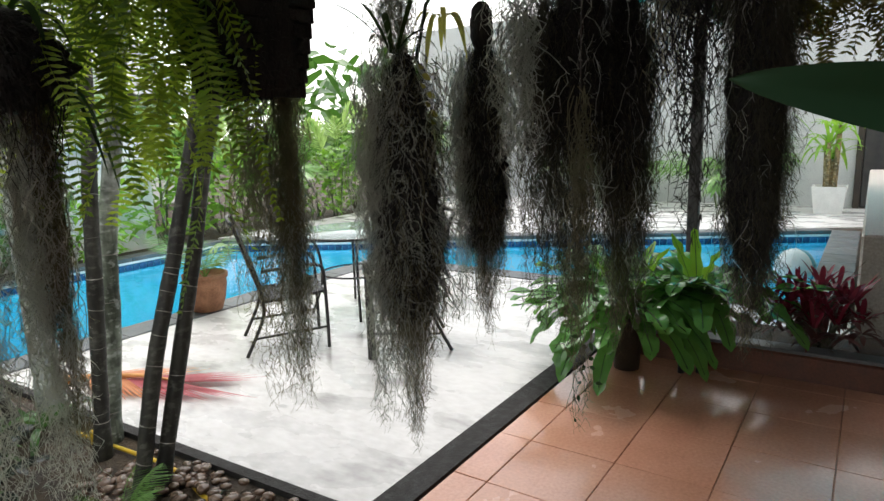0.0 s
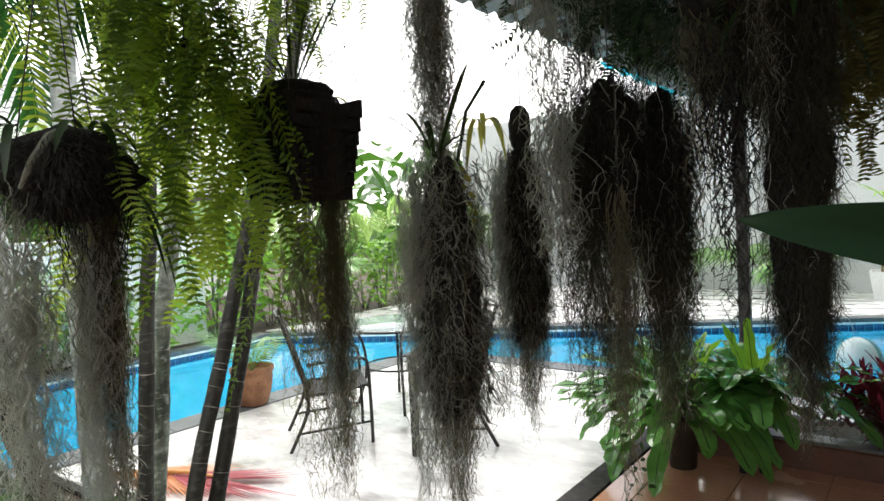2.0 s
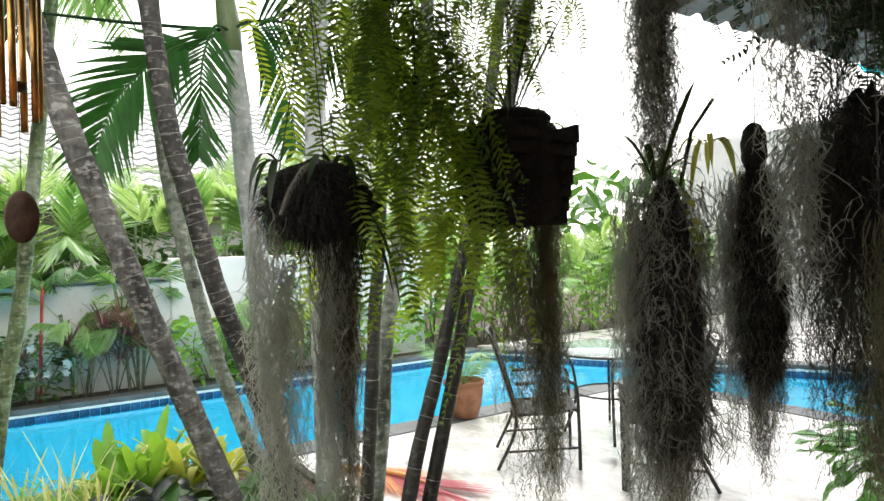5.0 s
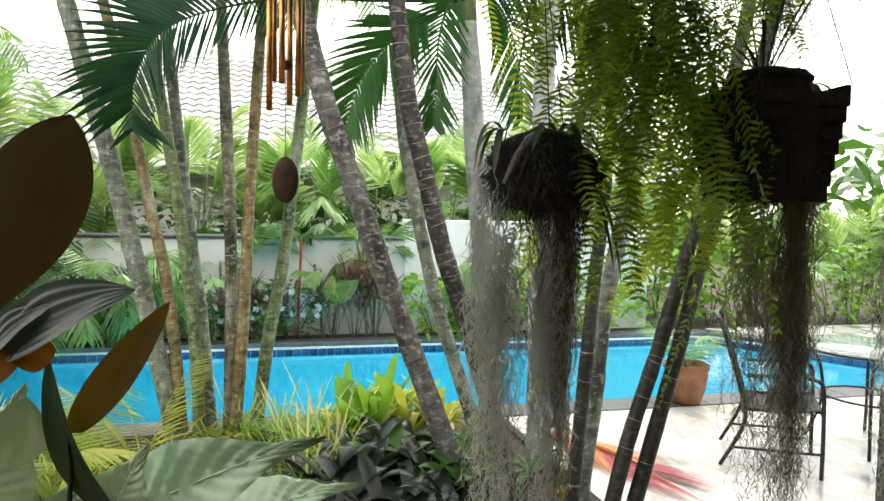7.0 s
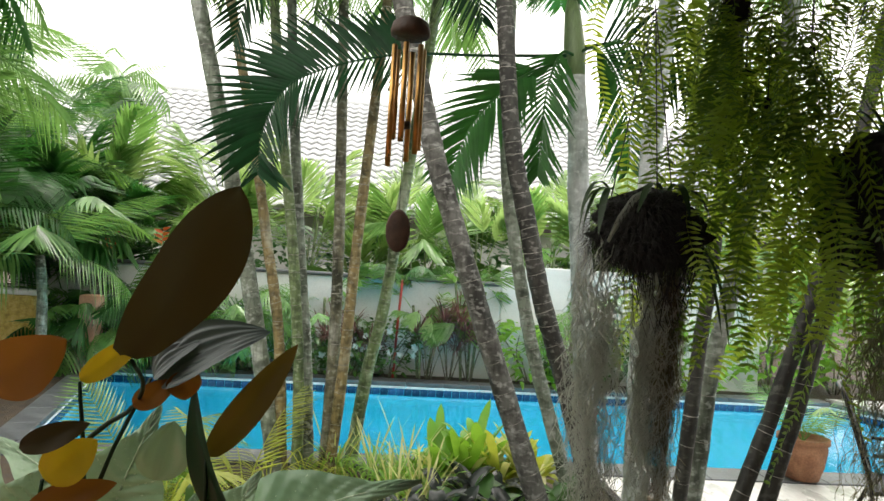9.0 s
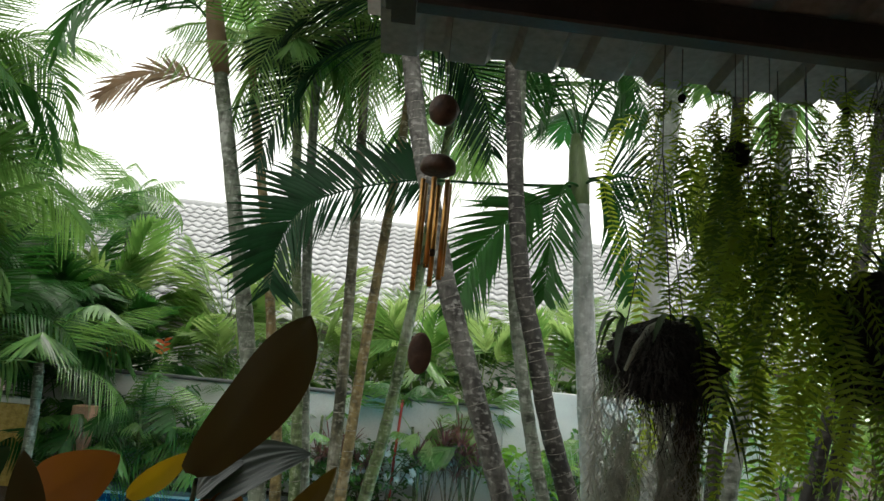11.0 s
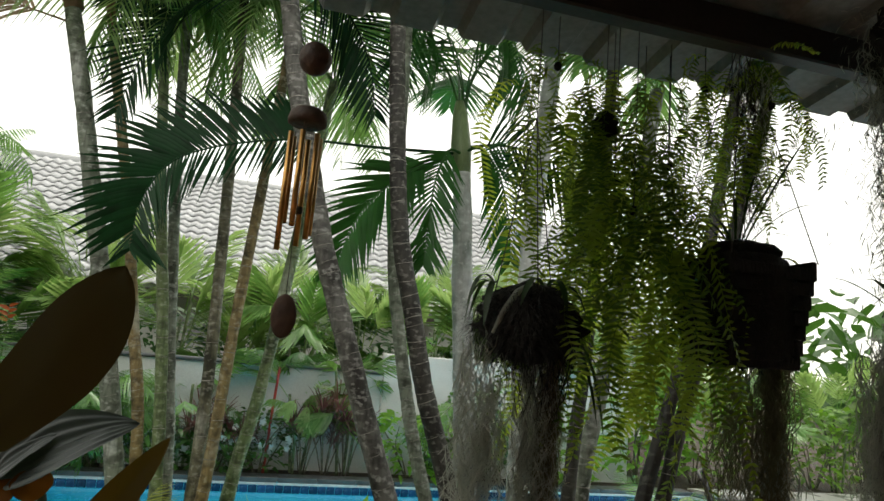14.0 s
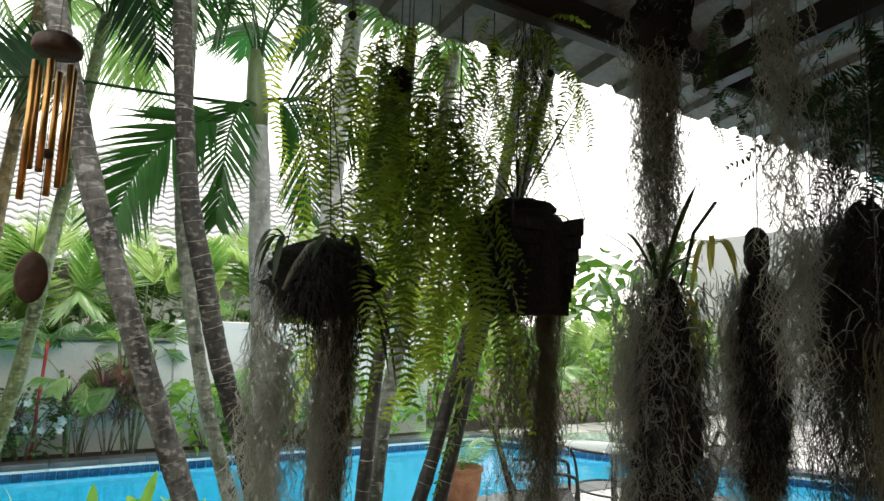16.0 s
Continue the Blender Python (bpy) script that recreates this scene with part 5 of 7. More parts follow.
M_near_yellow = leaf_mat("yellow_leaf", (0.28, 0.18, 0.006), (0.45, 0.30, 0.015), (0.58, 0.38, 0.01), 0.4, 0.45)
M_near_green = leaf_mat("dark_green_leaf", (0.005, 0.016, 0.008), (0.016, 0.042, 0.020), (0.03, 0.09, 0.02), 0.12, 0.35, 0.2)
M_near_grey = leaf_mat("grey_pleated_leaf", (0.035, 0.048, 0.046), (0.085, 0.105, 0.10), (0.08, 0.13, 0.06), 0.15, 0.4)

m, n, l, b = node_mat("table_glass")
M_glass = m
b.inputs["Base Color"].default_value = (0.72, 0.88, 0.86, 1)
b.inputs["Roughness"].default_value = 0.04
b.inputs["Transmission Weight"].default_value = 0.85
b.inputs["IOR"].default_value = 1.45


# -- furniture on the deck --
def patio_chair(at, turn, label):
    """A sling chair of black tube: it faces +y before turning."""
    e = thing("patio_chair", at, label, "chair", "patio chairs")
    e.matrix_basis = pose(*at, 0, 0, turn)
    for s_ in (-1, 1):
        x = 0.27 * s_
        part("front_leg", Mesh().tube(spline([(x, 0.25, 0), (x, 0.25, 0.3), (x, 0.24, 0.58), (x, 0.20, 0.63), (x, 0.1, 0.64), (x, -0.2, 0.62)], 5), 0.013, 8), M_frame, e)
        part("back_leg", Mesh().tube(spline([(x, -0.34, 0), (x, -0.22, 0.25), (x, -0.20, 0.40), (x, -0.26, 0.62), (x * 0.98, -0.36, 0.95), (x * 0.9, -0.38, 0.98)], 5), 0.013, 8), M_frame, e)
        part("seat_rail", Mesh().tube([(x * 0.9, 0.25, 0.43), (x * 0.9, 0.0, 0.40), (x * 0.9, -0.21, 0.39)], 0.012, 8), M_frame, e)
        part("brace", Mesh().tube([(x, 0.25, 0.16), (x, -0.28, 0.13)], 0.009, 6), M_frame, e)
    part("top_rail", Mesh().tube([(-0.25, -0.38, 0.98), (0, -0.40, 0.99), (0.25, -0.38, 0.98)], 0.013, 8), M_frame, e)
    part("front_rail", Mesh().tube([(-0.27, 0.25, 0.40), (0.27, 0.25, 0.40)], 0.012, 8), M_frame, e)
    part("cross_rail", Mesh().tube([(-0.27, -0.21, 0.38), (0.27, -0.21, 0.38)], 0.012, 8), M_frame, e)
    mb = Mesh()
    line = [(0.25, 0.425), (0.1, 0.40), (-0.08, 0.385), (-0.19, 0.40), (-0.235, 0.52), (-0.28, 0.70), (-0.345, 0.93)]
    vs = [(x, y, z + o) for o in (0, 0.004) for y, z in line for x in (-0.235, 0.235)]
    q = 2 * len(line)
    fs = [(2 * i, 2 * i + 1, 2 * i + 3, 2 * i + 2) for i in range(len(line) - 1)] + [(q + 2 * i + 1, q + 2 * i, q + 2 * i + 2, q + 2 * i + 3) for i in range(len(line) - 1)]
    part("sling", mb.add(vs, fs), M_sling, e, "dark woven mesh seat and back")
    return e


patio_chair((3.21, 3.66, 0), -127, "black metal patio chair with a dark mesh sling")
patio_chair((3.62, 2.88, 0), 40, "black metal patio chair turned to the table")
e = thing("glass_table", (4.12, 3.78, 0), "round glass patio table on thin black legs", "table")
part("tabletop", Mesh().lathe([(0.01, 0.722), (0.50, 0.722), (0.505, 0.726), (0.505, 0.730), (0.50, 0.734), (0.01, 0.734)], 48), M_glass, e, "clear greenish glass top")
mb = Mesh()
mb.tube([(0.507 * math.cos(a), 0.507 * math.sin(a), 0.722) for a in (2 * math.pi * k / 40 for k in range(41))], 0.011, 6)
part("rim", mb, M_frame, e, "black metal rim")
for k in range(4):
    a = math.pi / 4 + k * math.pi / 2
    c, s_ = math.cos(a), math.sin(a)
    part("leg", Mesh().tube(spline([(0.40 * c, 0.40 * s_, 0), (0.30 * c, 0.30 * s_, 0.3), (0.33 * c, 0.33 * s_, 0.6), (0.45 * c, 0.45 * s_, 0.715)], 5), 0.012, 8), M_frame, e)
mb = Mesh()
mb.tube([(0.305 * math.cos(a), 0.305 * math.sin(a), 0.36) for a in (2 * math.pi * k / 30 for k in range(31))], 0.009, 6)
part("ring_brace", mb, M_frame, e)
e = thing("metal_post", (3.196, 2.83, 0), "dark metal post with a white plastic tag", "post")
part("pole", Mesh().box(-0.022, -0.022, 0, 0.022, 0.022, 0.70, 0.004), M_frame, e, "", False)
part("tag", Mesh().box(0.024, -0.03, 0.30, 0.034, 0.02, 0.39, 0.004), M_label, e, "white plastic tag", False)

# clay pot with a young palm at the pool edge
e = thing("clay_pot", (3.42, 4.99, 0.012), "round weathered terracotta pot with a young palm", "plant pot")
part("pot", Mesh().lathe([(0.10, 0.0), (0.13, 0.01), (0.165, 0.12), (0.185, 0.25), (0.18, 0.30), (0.20, 0.31), (0.20, 0.35), (0.175, 0.35), (0.165, 0.31), (0.02, 0.30)], 28), M_clay, e)
for k in range(7):
    part("frond", shared(FR_YOUNG[k % 3], M_palm_mid), None, e, "", True, aim((0, 0, 0.30), 51 * k + 10, 58 + 10 * (k % 3), 0, 0.42 + 0.06 * (k % 4)))

# fallen palm leaf on the deck
M_fallen = leaf_mat("fallen_leaf", (0.30, 0.05, 0.05), (0.62, 0.26, 0.10), (0.6, 0.2, 0.06), 0.3, 0.5)
M_fallen_red = leaf_mat("magenta_fallen_leaf", (0.16, 0.02, 0.03), (0.45, 0.10, 0.12), (0.5, 0.1, 0.1), 0.3, 0.5)
M_fallen_stem = surface("orange_stalk", [(0.55, 0.22, 0.06), (0.70, 0.36, 0.12)], 6, (0.45, 0.65), 0.1)
e = thing("fallen_palm_leaf", (1.93, 3.92, 0), "fallen orange and magenta palm leaf on the deck", "palm leaf")
part("stalk", Mesh().tube(spline([(-0.08, 0.42, 0.02), (0.02, 0.20, 0.05), (0.14, -0.06, 0.07), (0.24, -0.28, 0.05)], 6), [0.030 - 0.0013 * i for i in range(19)], 8), M_fallen_stem, e, "orange stalk")
r_ = random.Random(77)
for k in range(48):
    t = (k // 2 + 0.5) / 24
    c = Vector((-0.02 + 0.26 * t, 0.27 - 0.56 * t, 0.06 - 0.02 * t))
    s_ = 1 if k % 2 else -1
    d = Vector((0.89, 0.45, 0)) * s_ * (0.62 - 0.40 * t) + Vector((0.36, -0.93, 0)) * (0.6 + 0.4 * t)
    mb = Mesh()
    tip = c + d.normalized() * r_.uniform(0.34, 0.50) * (0.9 + 0.6 * t)
    tip.z = 0.006
    mb.blade(c, tip, 0.022, (0, 0, 1), -0.05, 4, 0.3)
    part("leaflet", mb, M_fallen if t < 0.45 else M_fallen_red, e)

# hose, pebbles and a seedling palm along the border
e = thing("garden_hose", (1.53, 3.2, 0), "yellow garden hose with a yellow coupling", "hose")
part("hose", Mesh().tube(spline([(-0.02, 0.35, 0.0), (0.0, 0.05, 0.0), (0.02, -0.2, 0.0), (0.03, -0.5, 0.0), (-0.05, -0.9, -0.01)], 8), 0.011, 8), M_hose, e)
part("coupling", Mesh().lathe([(0.014, 0), (0.022, 0.005), (0.024, 0.03), (0.020, 0.06), (0.024, 0.075), (0.013, 0.08)], 14, (-0.02, 0.12, -0.012)), M_hose, e)
r_ = random.Random(5)
PEBBLE = []
for k in range(6):
    me = lump((0, 0, 0), 0.036, 0.027, 0.018, k, 0.16, 6, 9, 2).mesh("pebble")
    me.materials.append(M_pebble)
    PEBBLE.append(me)
for k in range(210):
    x, y = r_.uniform(1.20, 1.65), r_.uniform(1.72, 2.95)
    s_ = r_.uniform(0.55, 1.1)
    part("pebble", PEBBLE[k % 6], None, ground, "", True, Matrix.Translation((x, y, 0.006 + r_.choice((0, 0, 0.016)))) @ Matrix.Rotation(r_.uniform(0, 6.28), 4, "Z") @ Matrix.Scale(s_, 4))


def tuft(name, at, label, category, n_, length, width, material, seed, rise=(0.5, 1.4), fall=(0.5, 1.2), group="", pname="leaf", base_r=0.05, young=None):
    e = thing(name, at, label, category, group)
    strap_tuft(e, pname, at, n_, length, width, material, seed, rise, fall, 0.0, 2 * math.pi, base_r)
    if young:
        strap_tuft(e, pname, at, max(4, n_ // 3), length * 0.85, width * 0.9, young, seed + 1, (1.3, 2.6), (0.2, 0.7), 0.3, 2 * math.pi, base_r)
    return e


def small_palm(at, label, n_, mesh, material, seed, el=(25, 80), sc=(0.6, 1.0), stem=0.0, group="", name="areca_palm"):
    r = random.Random(seed)
    e = thing(name, at, label, "palm", group)
    if stem:
        for k in range(3 if stem < 1.5 else 4):
            a = 2.1 * k + seed
            tip = (0.25 * math.cos(a), 0.25 * math.sin(a), stem * r.uniform(0.7, 1.0))
            part("cane", Mesh().tube(spline([(0.08 * math.cos(a), 0.08 * math.sin(a), 0), (0.15 * math.cos(a), 0.15 * math.sin(a), stem * 0.5), tip], 5), 0.02, 6), M_bark_green, e)
    for k in range(n_):
        a = 360 * k / n_ + r.uniform(-20, 20)
        h = stem * r.uniform(0.55, 1.0)
        b_ = Vector((0.2 * math.cos(radians(a)), 0.2 * math.sin(radians(a)), h)) if stem else Vector((0, 0, 0.02))
        part("frond", shared(r.choice(mesh), material), None, e, "", True, aim(b_, a, r.uniform(*el), r.uniform(-55, 55), r.uniform(*sc)))
    return e


small_palm((1.17, 2.45, 0), "seedling feather palm among pebbles", 7, FR_YOUNG, M_palm_mid, 3, (35, 75), (0.20, 0.28))
GB = "bed plants"
for k, (x, y, s_) in enumerate(((0.56, 4.52, 1.0), (0.80, 4.46, 0.95), (0.36, 4.58, 0.85), (1.02, 4.5, 0.85), (0.68, 4.66, 0.9))):
    e = tuft("bromeliad", (x, y, 0.02), "yellow-green bromeliad rosette with broad strap leaves", "bromeliad", 24, 0.33 * s_, 0.105, M_brom if k % 2 else M_bright, 200 + k, (0.9, 2.4), (0.5, 1.1), GB)
    strap_tuft(e, "leaf", (x, y, 0.03), 9, 0.30 * s_, 0.070, M_cream, 210 + k, (0.9, 2.0), (0.4, 1.0))
for k, (x, y) in enumerate(((0.52, 3.75), (0.30, 3.45), (0.80, 3.65), (0.62, 3.35), (1.0, 3.5), (0.15, 3.7), (0.38, 3.9), (0.7, 3.98), (0.95, 3.95), (0.45, 3.1), (0.15, 3.2), (0.85, 3.15), (1.12, 4.1), (0.60, 4.15))):
    tuft("black_calathea", (x, y, 0.02), "low plant with glossy black-green leaves", "foliage plant", 16, 0.34, 0.12, M_black_leaf if k % 4 else M_shrub, 220 + k, (0.6, 1.5), (0.4, 1.0), GB)
for k in range(30):
    x, y = rnd(-1.9, 0.35), rnd(3.6, 4.78)
    tuft("grass_tuft", (x, y, 0.0), "arching yellow-green grassy tuft", "grass", 26, rnd(0.22, 0.36), 0.012, M_bright if k % 3 else M_brom, 240 + k, (0.8, 2.0), (0.8, 1.8), GB)
for k in range(20):
    x, y = rnd(-2.4, 0.6), rnd(2.0, 3.6)
    tuft("foliage_plant", (x, y, 0.0), "mid-green leafy ground plant", "foliage plant", 16, rnd(0.25, 0.42), 0.07, M_shrub if k % 3 else M_bright, 260 + k, (0.5, 1.5), (0.5, 1.1), GB)
for k, (x, y) in enumerate(((0.13, 4.62), (-0.12, 4.72), (-0.40, 4.72), (0.28, 4.30), (0.02, 4.30), (0.22, 4.02), (0.05, 3.72))):
    tuft("spider_plant", (x, y, 0.02), "striped cream and green spider plant", "foliage plant", 30, 0.30, 0.020, M_bright, 290 + k, (0.8, 2.0), (1.0, 1.9), GB, young=M_cream)
small_palm((-0.92, 4.15, 0), "low yellow-green feather palm at the pool edge", 9, FR_YOUNG, M_brom, 4, (15, 65), (0.55, 0.85), 0.0, GB)
small_palm((-1.7, 4.35, 0), "low yellow-green feather palm at the pool edge", 8, FR_YOUNG, M_palm_light, 5, (15, 65), (0.5, 0.8), 0.0, GB)
tuft("foliage_plant", (1.45, 3.75, 0), "leafy plant with arching green leaves", "foliage plant", 12, 0.35, 0.05, M_shrub, 281, group=GB)


# -- broad leaves beside the camera --
def big_leaf(e, base, tip, width, material, face=None, droop=0.05, fold=0.12, ribs=0, shape="oval", label=""):
    """One large leaf with a curved surface, a raised rib and thin edges."""
    base, tip = local(e, base), local(e, tip)
    d = tip - base
    ln = d.length
    d.normalize()
    nrm = Vector(face) if face else (Vector((0, 0, 1.6)) - Vector(e.location) - (base + tip) / 2)
    side = d.cross(nrm).normalized()
    nn = side.cross(d).normalized()
    seg, across = (72 if ribs > 0 else 24), (32 if ribs < 0 else 12)

    def half(t):
        """Half the blade's width along its length."""
        if shape == "oval":
            return width / 2 * math.sin(math.pi * (0.02 + 0.98 * t) ** 0.8) ** 0.7
        if shape == "heart":
            return width / 2 * (1 - t) ** 0.62 * (0.55 + 0.75 * math.sin(math.pi * min(1, 0.18 + 1.1 * t))) * 1.12
        return width / 2 * (0.42 + 0.58 * math.sin(math.pi / 2 * min(1, t / 0.5))) * max(0.0, 1 - (max(0, t - 0.55) / 0.45) ** 2.4) ** 0.75

    def surf(t, u):
        w = half(t) if 0 < t < 1 else width * (0.10 if shape == "oblong" and t <= 0 else 0.01)
        c = base + d * (ln * t) - nn * (droop * ln * (2 * t - 1) ** 2)
        wave = 0.018 * width * math.sin(9 * t + 3 * u)
        if ribs < 0:
            wave += 0.022 * width * math.cos(math.pi * ribs * u) * math.sin(math.pi * t)
        if ribs > 0:
            wave += 0.065 * width * abs(math.sin(math.pi * ribs * (t - abs(u) * 0.22))) * (1 - u * u) ** 0.5 + 0.02 * width * math.sin(31 * t) * u ** 4
        return c + side * (w * u) + nn * (fold * w * abs(u) ** 1.3 + wave)

    vs = [surf(i / seg, 2 * j / across - 1) for i in range(seg + 1) for j in range(across + 1)]
    q = across + 1
    fs = [(i * q + j, i * q + j + 1, (i + 1) * q + j + 1, (i + 1) * q + j) for i in range(seg) for j in range(across)]
    leaf = part("leaf", Mesh().add(vs, fs), material, e, label)
    rib_mat = M_vein if ribs > 0 else material
    part("rib", Mesh().tube([surf(t, 0) + nn * (0.0004 if ribs else -0.0008) for t in (0.0, 0.2, 0.4, 0.6, 0.8, 0.97)], [width * (0.016 if ribs > 0 else 0.008) * (1 - 0.15 * k) for k in range(6)], 5), rib_mat, leaf)
    if ribs > 0:
        for k in range(1, ribs):
            for s_ in (-1, 1):
                part("vein", Mesh().tube([surf(min(0.99, k / ribs + 0.22 * u), s_ * u) + nn * 0.0006 for u in (0.0, 0.3, 0.6, 0.92)], [width * 0.011, width * 0.009, width * 0.006, width * 0.003], 4), rib_mat, leaf)
    return leaf


e = thing("broadleaf_shrub", (-0.45, 0.78, -0.02), "shrub with large brown-backed, orange and yellow leaves", "shrub")
big_leaf(e, (-0.278, 0.560, 1.512), (-0.184, 0.545, 1.674), 0.090, M_near_brown, (0.745, -0.60, -0.24), 0.04, 0.15, 0, "oblong", "dark brown-backed leaf")
big_leaf(e, (-0.258, 0.752, 1.362), (-0.160, 0.774, 1.503), 0.042, M_near_olive, None, 0.09, 0.25, 0, "oval", "olive and orange leaf")
big_leaf(e, (-0.222, 0.760, 1.250), (-0.290, 0.745, 1.446), 0.046, M_near_green, (-0.55, -0.8, 0.1), 0.10, 0.3, 0, "oval", "dark green leaf")
big_leaf(e, (-0.322, 0.736, 1.462), (-0.200, 0.767, 1.529), 0.074, M_near_grey, (0.3, -0.6, 0.9), 0.12, 0.35, -6, "oval", "grey-green pleated leaf")
big_leaf(e, (-0.330, 0.748, 1.462), (-0.278, 0.752, 1.508), 0.045, M_near_grey, (-0.3, -0.7, 0.7), 0.1, 0.35, -6, "oval", "grey-green pleated leaf")
big_leaf(e, (-0.289, 0.742, 1.470), (-0.284, 0.742, 1.435), 0.040, M_near_orange, None, 0.05, 0.1, 0, "oval", "red-brown leaf")
big_leaf(e, (-0.398, 0.722, 1.456), (-0.338, 0.748, 1.510), 0.030, M_near_yellow, None, 0.06, 0.2, 0, "oval", "yellow leaf")
big_leaf(e, (-0.340, 0.730, 1.428), (-0.296, 0.743, 1.458), 0.030, M_near_orange, None, 0.06, 0.2, 0, "oval", "orange leaf")
big_leaf(e, (-0.420, 0.700, 1.350), (-0.370, 0.712, 1.392), 0.050, M_near_yellow, None, 0.06, 0.2, 0, "oval", "yellow leaf")
big_leaf(e, (-0.440, 0.685, 1.388), (-0.378, 0.710, 1.412), 0.030, M_near_brown, None, 0.06, 0.2)
big_leaf(e, (-0.318, 0.760, 1.330), (-0.300, 0.755, 1.405), 0.060, M_alocasia, None, 0.06, 0.2, -3)
big_leaf(e, (-0.500, 0.715, 1.445), (-0.408, 0.700, 1.505), 0.074, M_near_orange, None, 0.05, 0.15, 0, "oval", "orange-brown leaf")
big_leaf(e, (-0.440, 0.600, 1.420), (-0.455, 0.590, 1.520), 0.036, M_near_brown, None, 0.05, 0.15)
big_leaf(e, (-0.430, 0.690, 1.320), (-0.350, 0.725, 1.340), 0.036, M_near_orange, None, 0.05, 0.15)
big_leaf(e, (-0.66, 0.80, 1.42), (-0.58, 0.79, 1.49), 0.06, M_near_green, None, 0.05, 0.15)
for pts in (((-0.45, 0.78, -0.02), (-0.46, 0.78, 0.7), (-0.44, 0.775, 1.286), (-0.340, 0.745, 1.43), (-0.278, 0.560, 1.512)),
            ((-0.47, 0.80, -0.02), (-0.48, 0.82, 0.8), (-0.400, 0.760, 1.266), (-0.325, 0.740, 1.46)),
            ((-0.44, 0.78, -0.02), (-0.38, 0.80, 0.7), (-0.27, 0.765, 1.22), (-0.258, 0.752, 1.362)),
            ((-0.48, 0.80, -0.02), (-0.55, 0.83, 0.7), (-0.54, 0.77, 1.30), (-0.500, 0.715, 1.445)),
            ((-0.48, 0.80, -0.02), (-0.53, 0.80, 0.8), (-0.48, 0.70, 1.25), (-0.440, 0.600, 1.420)),
            ((-0.46, 0.80, -0.02), (-0.46, 0.85, 0.8), (-0.40, 0.76, 1.25), (-0.398, 0.722, 1.456)),
            ((-0.46, 0.80, -0.02), (-0.50, 0.85, 0.7), (-0.46, 0.75, 1.15), (-0.420, 0.700, 1.350))):
    part("stem", Mesh().tube([local(e, p) for p in spline(pts, 5)], [0.0055 - 0.0034 * i / (5 * (len(pts) - 1)) for i in range(5 * (len(pts) - 1) + 1)], 6), M_near_green, e)

e = thing("elephant_ear", (-0.4, 1.75, -0.02), "elephant ear plant with large pale ribbed leaves", "foliage plant")
for base, tip, w, face in (((-0.36, 1.42, 0.985), (0.045, 1.43, 1.122), 0.17, (0.25, -0.75, 0.65)), ((-0.385, 1.39, 0.985), (-0.318, 1.40, 1.128), 0.125, (0.0, -0.85, 0.55)), ((-0.60, 1.325, 1.06), (-0.525, 1.35, 1.275), 0.15, (0.2, -0.95, 0.35)),
                           ((-0.735, 1.265, 1.05), (-0.690, 1.28, 1.195), 0.13, (0.2, -0.9, 0.5)), ((-0.47, 1.36, 0.97), (-0.44, 1.37, 1.09), 0.11, (0.1, -0.85, 0.5)), ((-0.88, 1.38, 0.98), (-0.86, 1.36, 1.16), 0.15, (0.2, -0.8, 0.6)),
                           ((-0.20, 1.75, 0.78), (0.16, 1.80, 0.86), 0.17, (0.0, -0.5, 0.85)), ((-0.9, 1.9, 0.85), (-1.2, 1.9, 1.05), 0.19, (0.0, -0.5, 0.85))):
    big_leaf(e, base, tip, w, M_alocasia, face, 0.10, 0.22, 9, "heart")
    part("stalk", Mesh().tube([local(e, p) for p in spline([(-0.4, 1.75, -0.02), ((base[0] - 0.4) / 2, (base[1] + 1.8) / 2, base[2] * 0.6), base], 5)], 0.009, 6), M_bark_green, e)

# dark leaf that hangs in from the terrace side
e = thing("rubber_plant", (0.75, -0.16, 0.0), "tall potted plant with one long dark green leaf", "pot plant")
part("pot", Mesh().lathe([(0.10, -0.012), (0.13, 0.0), (0.17, 0.28), (0.18, 0.30), (0.16, 0.30), (0.02, 0.27)], 24), M_clay, e)
part("stem", Mesh().tube([(0, 0, 0.2), (0.02, -0.01, 0.9), (0.0, 0.0, 1.5), (-0.424, 0.113, 1.553)], [0.012, 0.011, 0.008, 0.003], 6), M_near_green, e)
big_leaf(e, (0.326, -0.047, 1.553), (0.244, 0.061, 1.575), 0.028, M_near_green, None, 0.05, 0.25)
big_leaf(e, (0.73, -0.17, 1.60), (0.60, -0.32, 1.75), 0.08, M_near_green, None, 0.06, 0.3)

# -- planter at the end of the terrace --
wall_box("wall_planter", 4.20, -0.60, -0.02, 4.32, 1.53, 0.160, M_brick, "low dark red planter kerb")
solid("ground_planter", Mesh().box(4.33, -0.60, -0.02, 4.90, 1.53, 0.12), M_soil, "dark soil in the planter", "soil")
solid("trim_planter_cap", Mesh().box(4.193, -0.60, 0.163, 4.33, 1.53, 0.185, 0.004), M_coping, "pale worn edge on the planter kerb", "kerb")


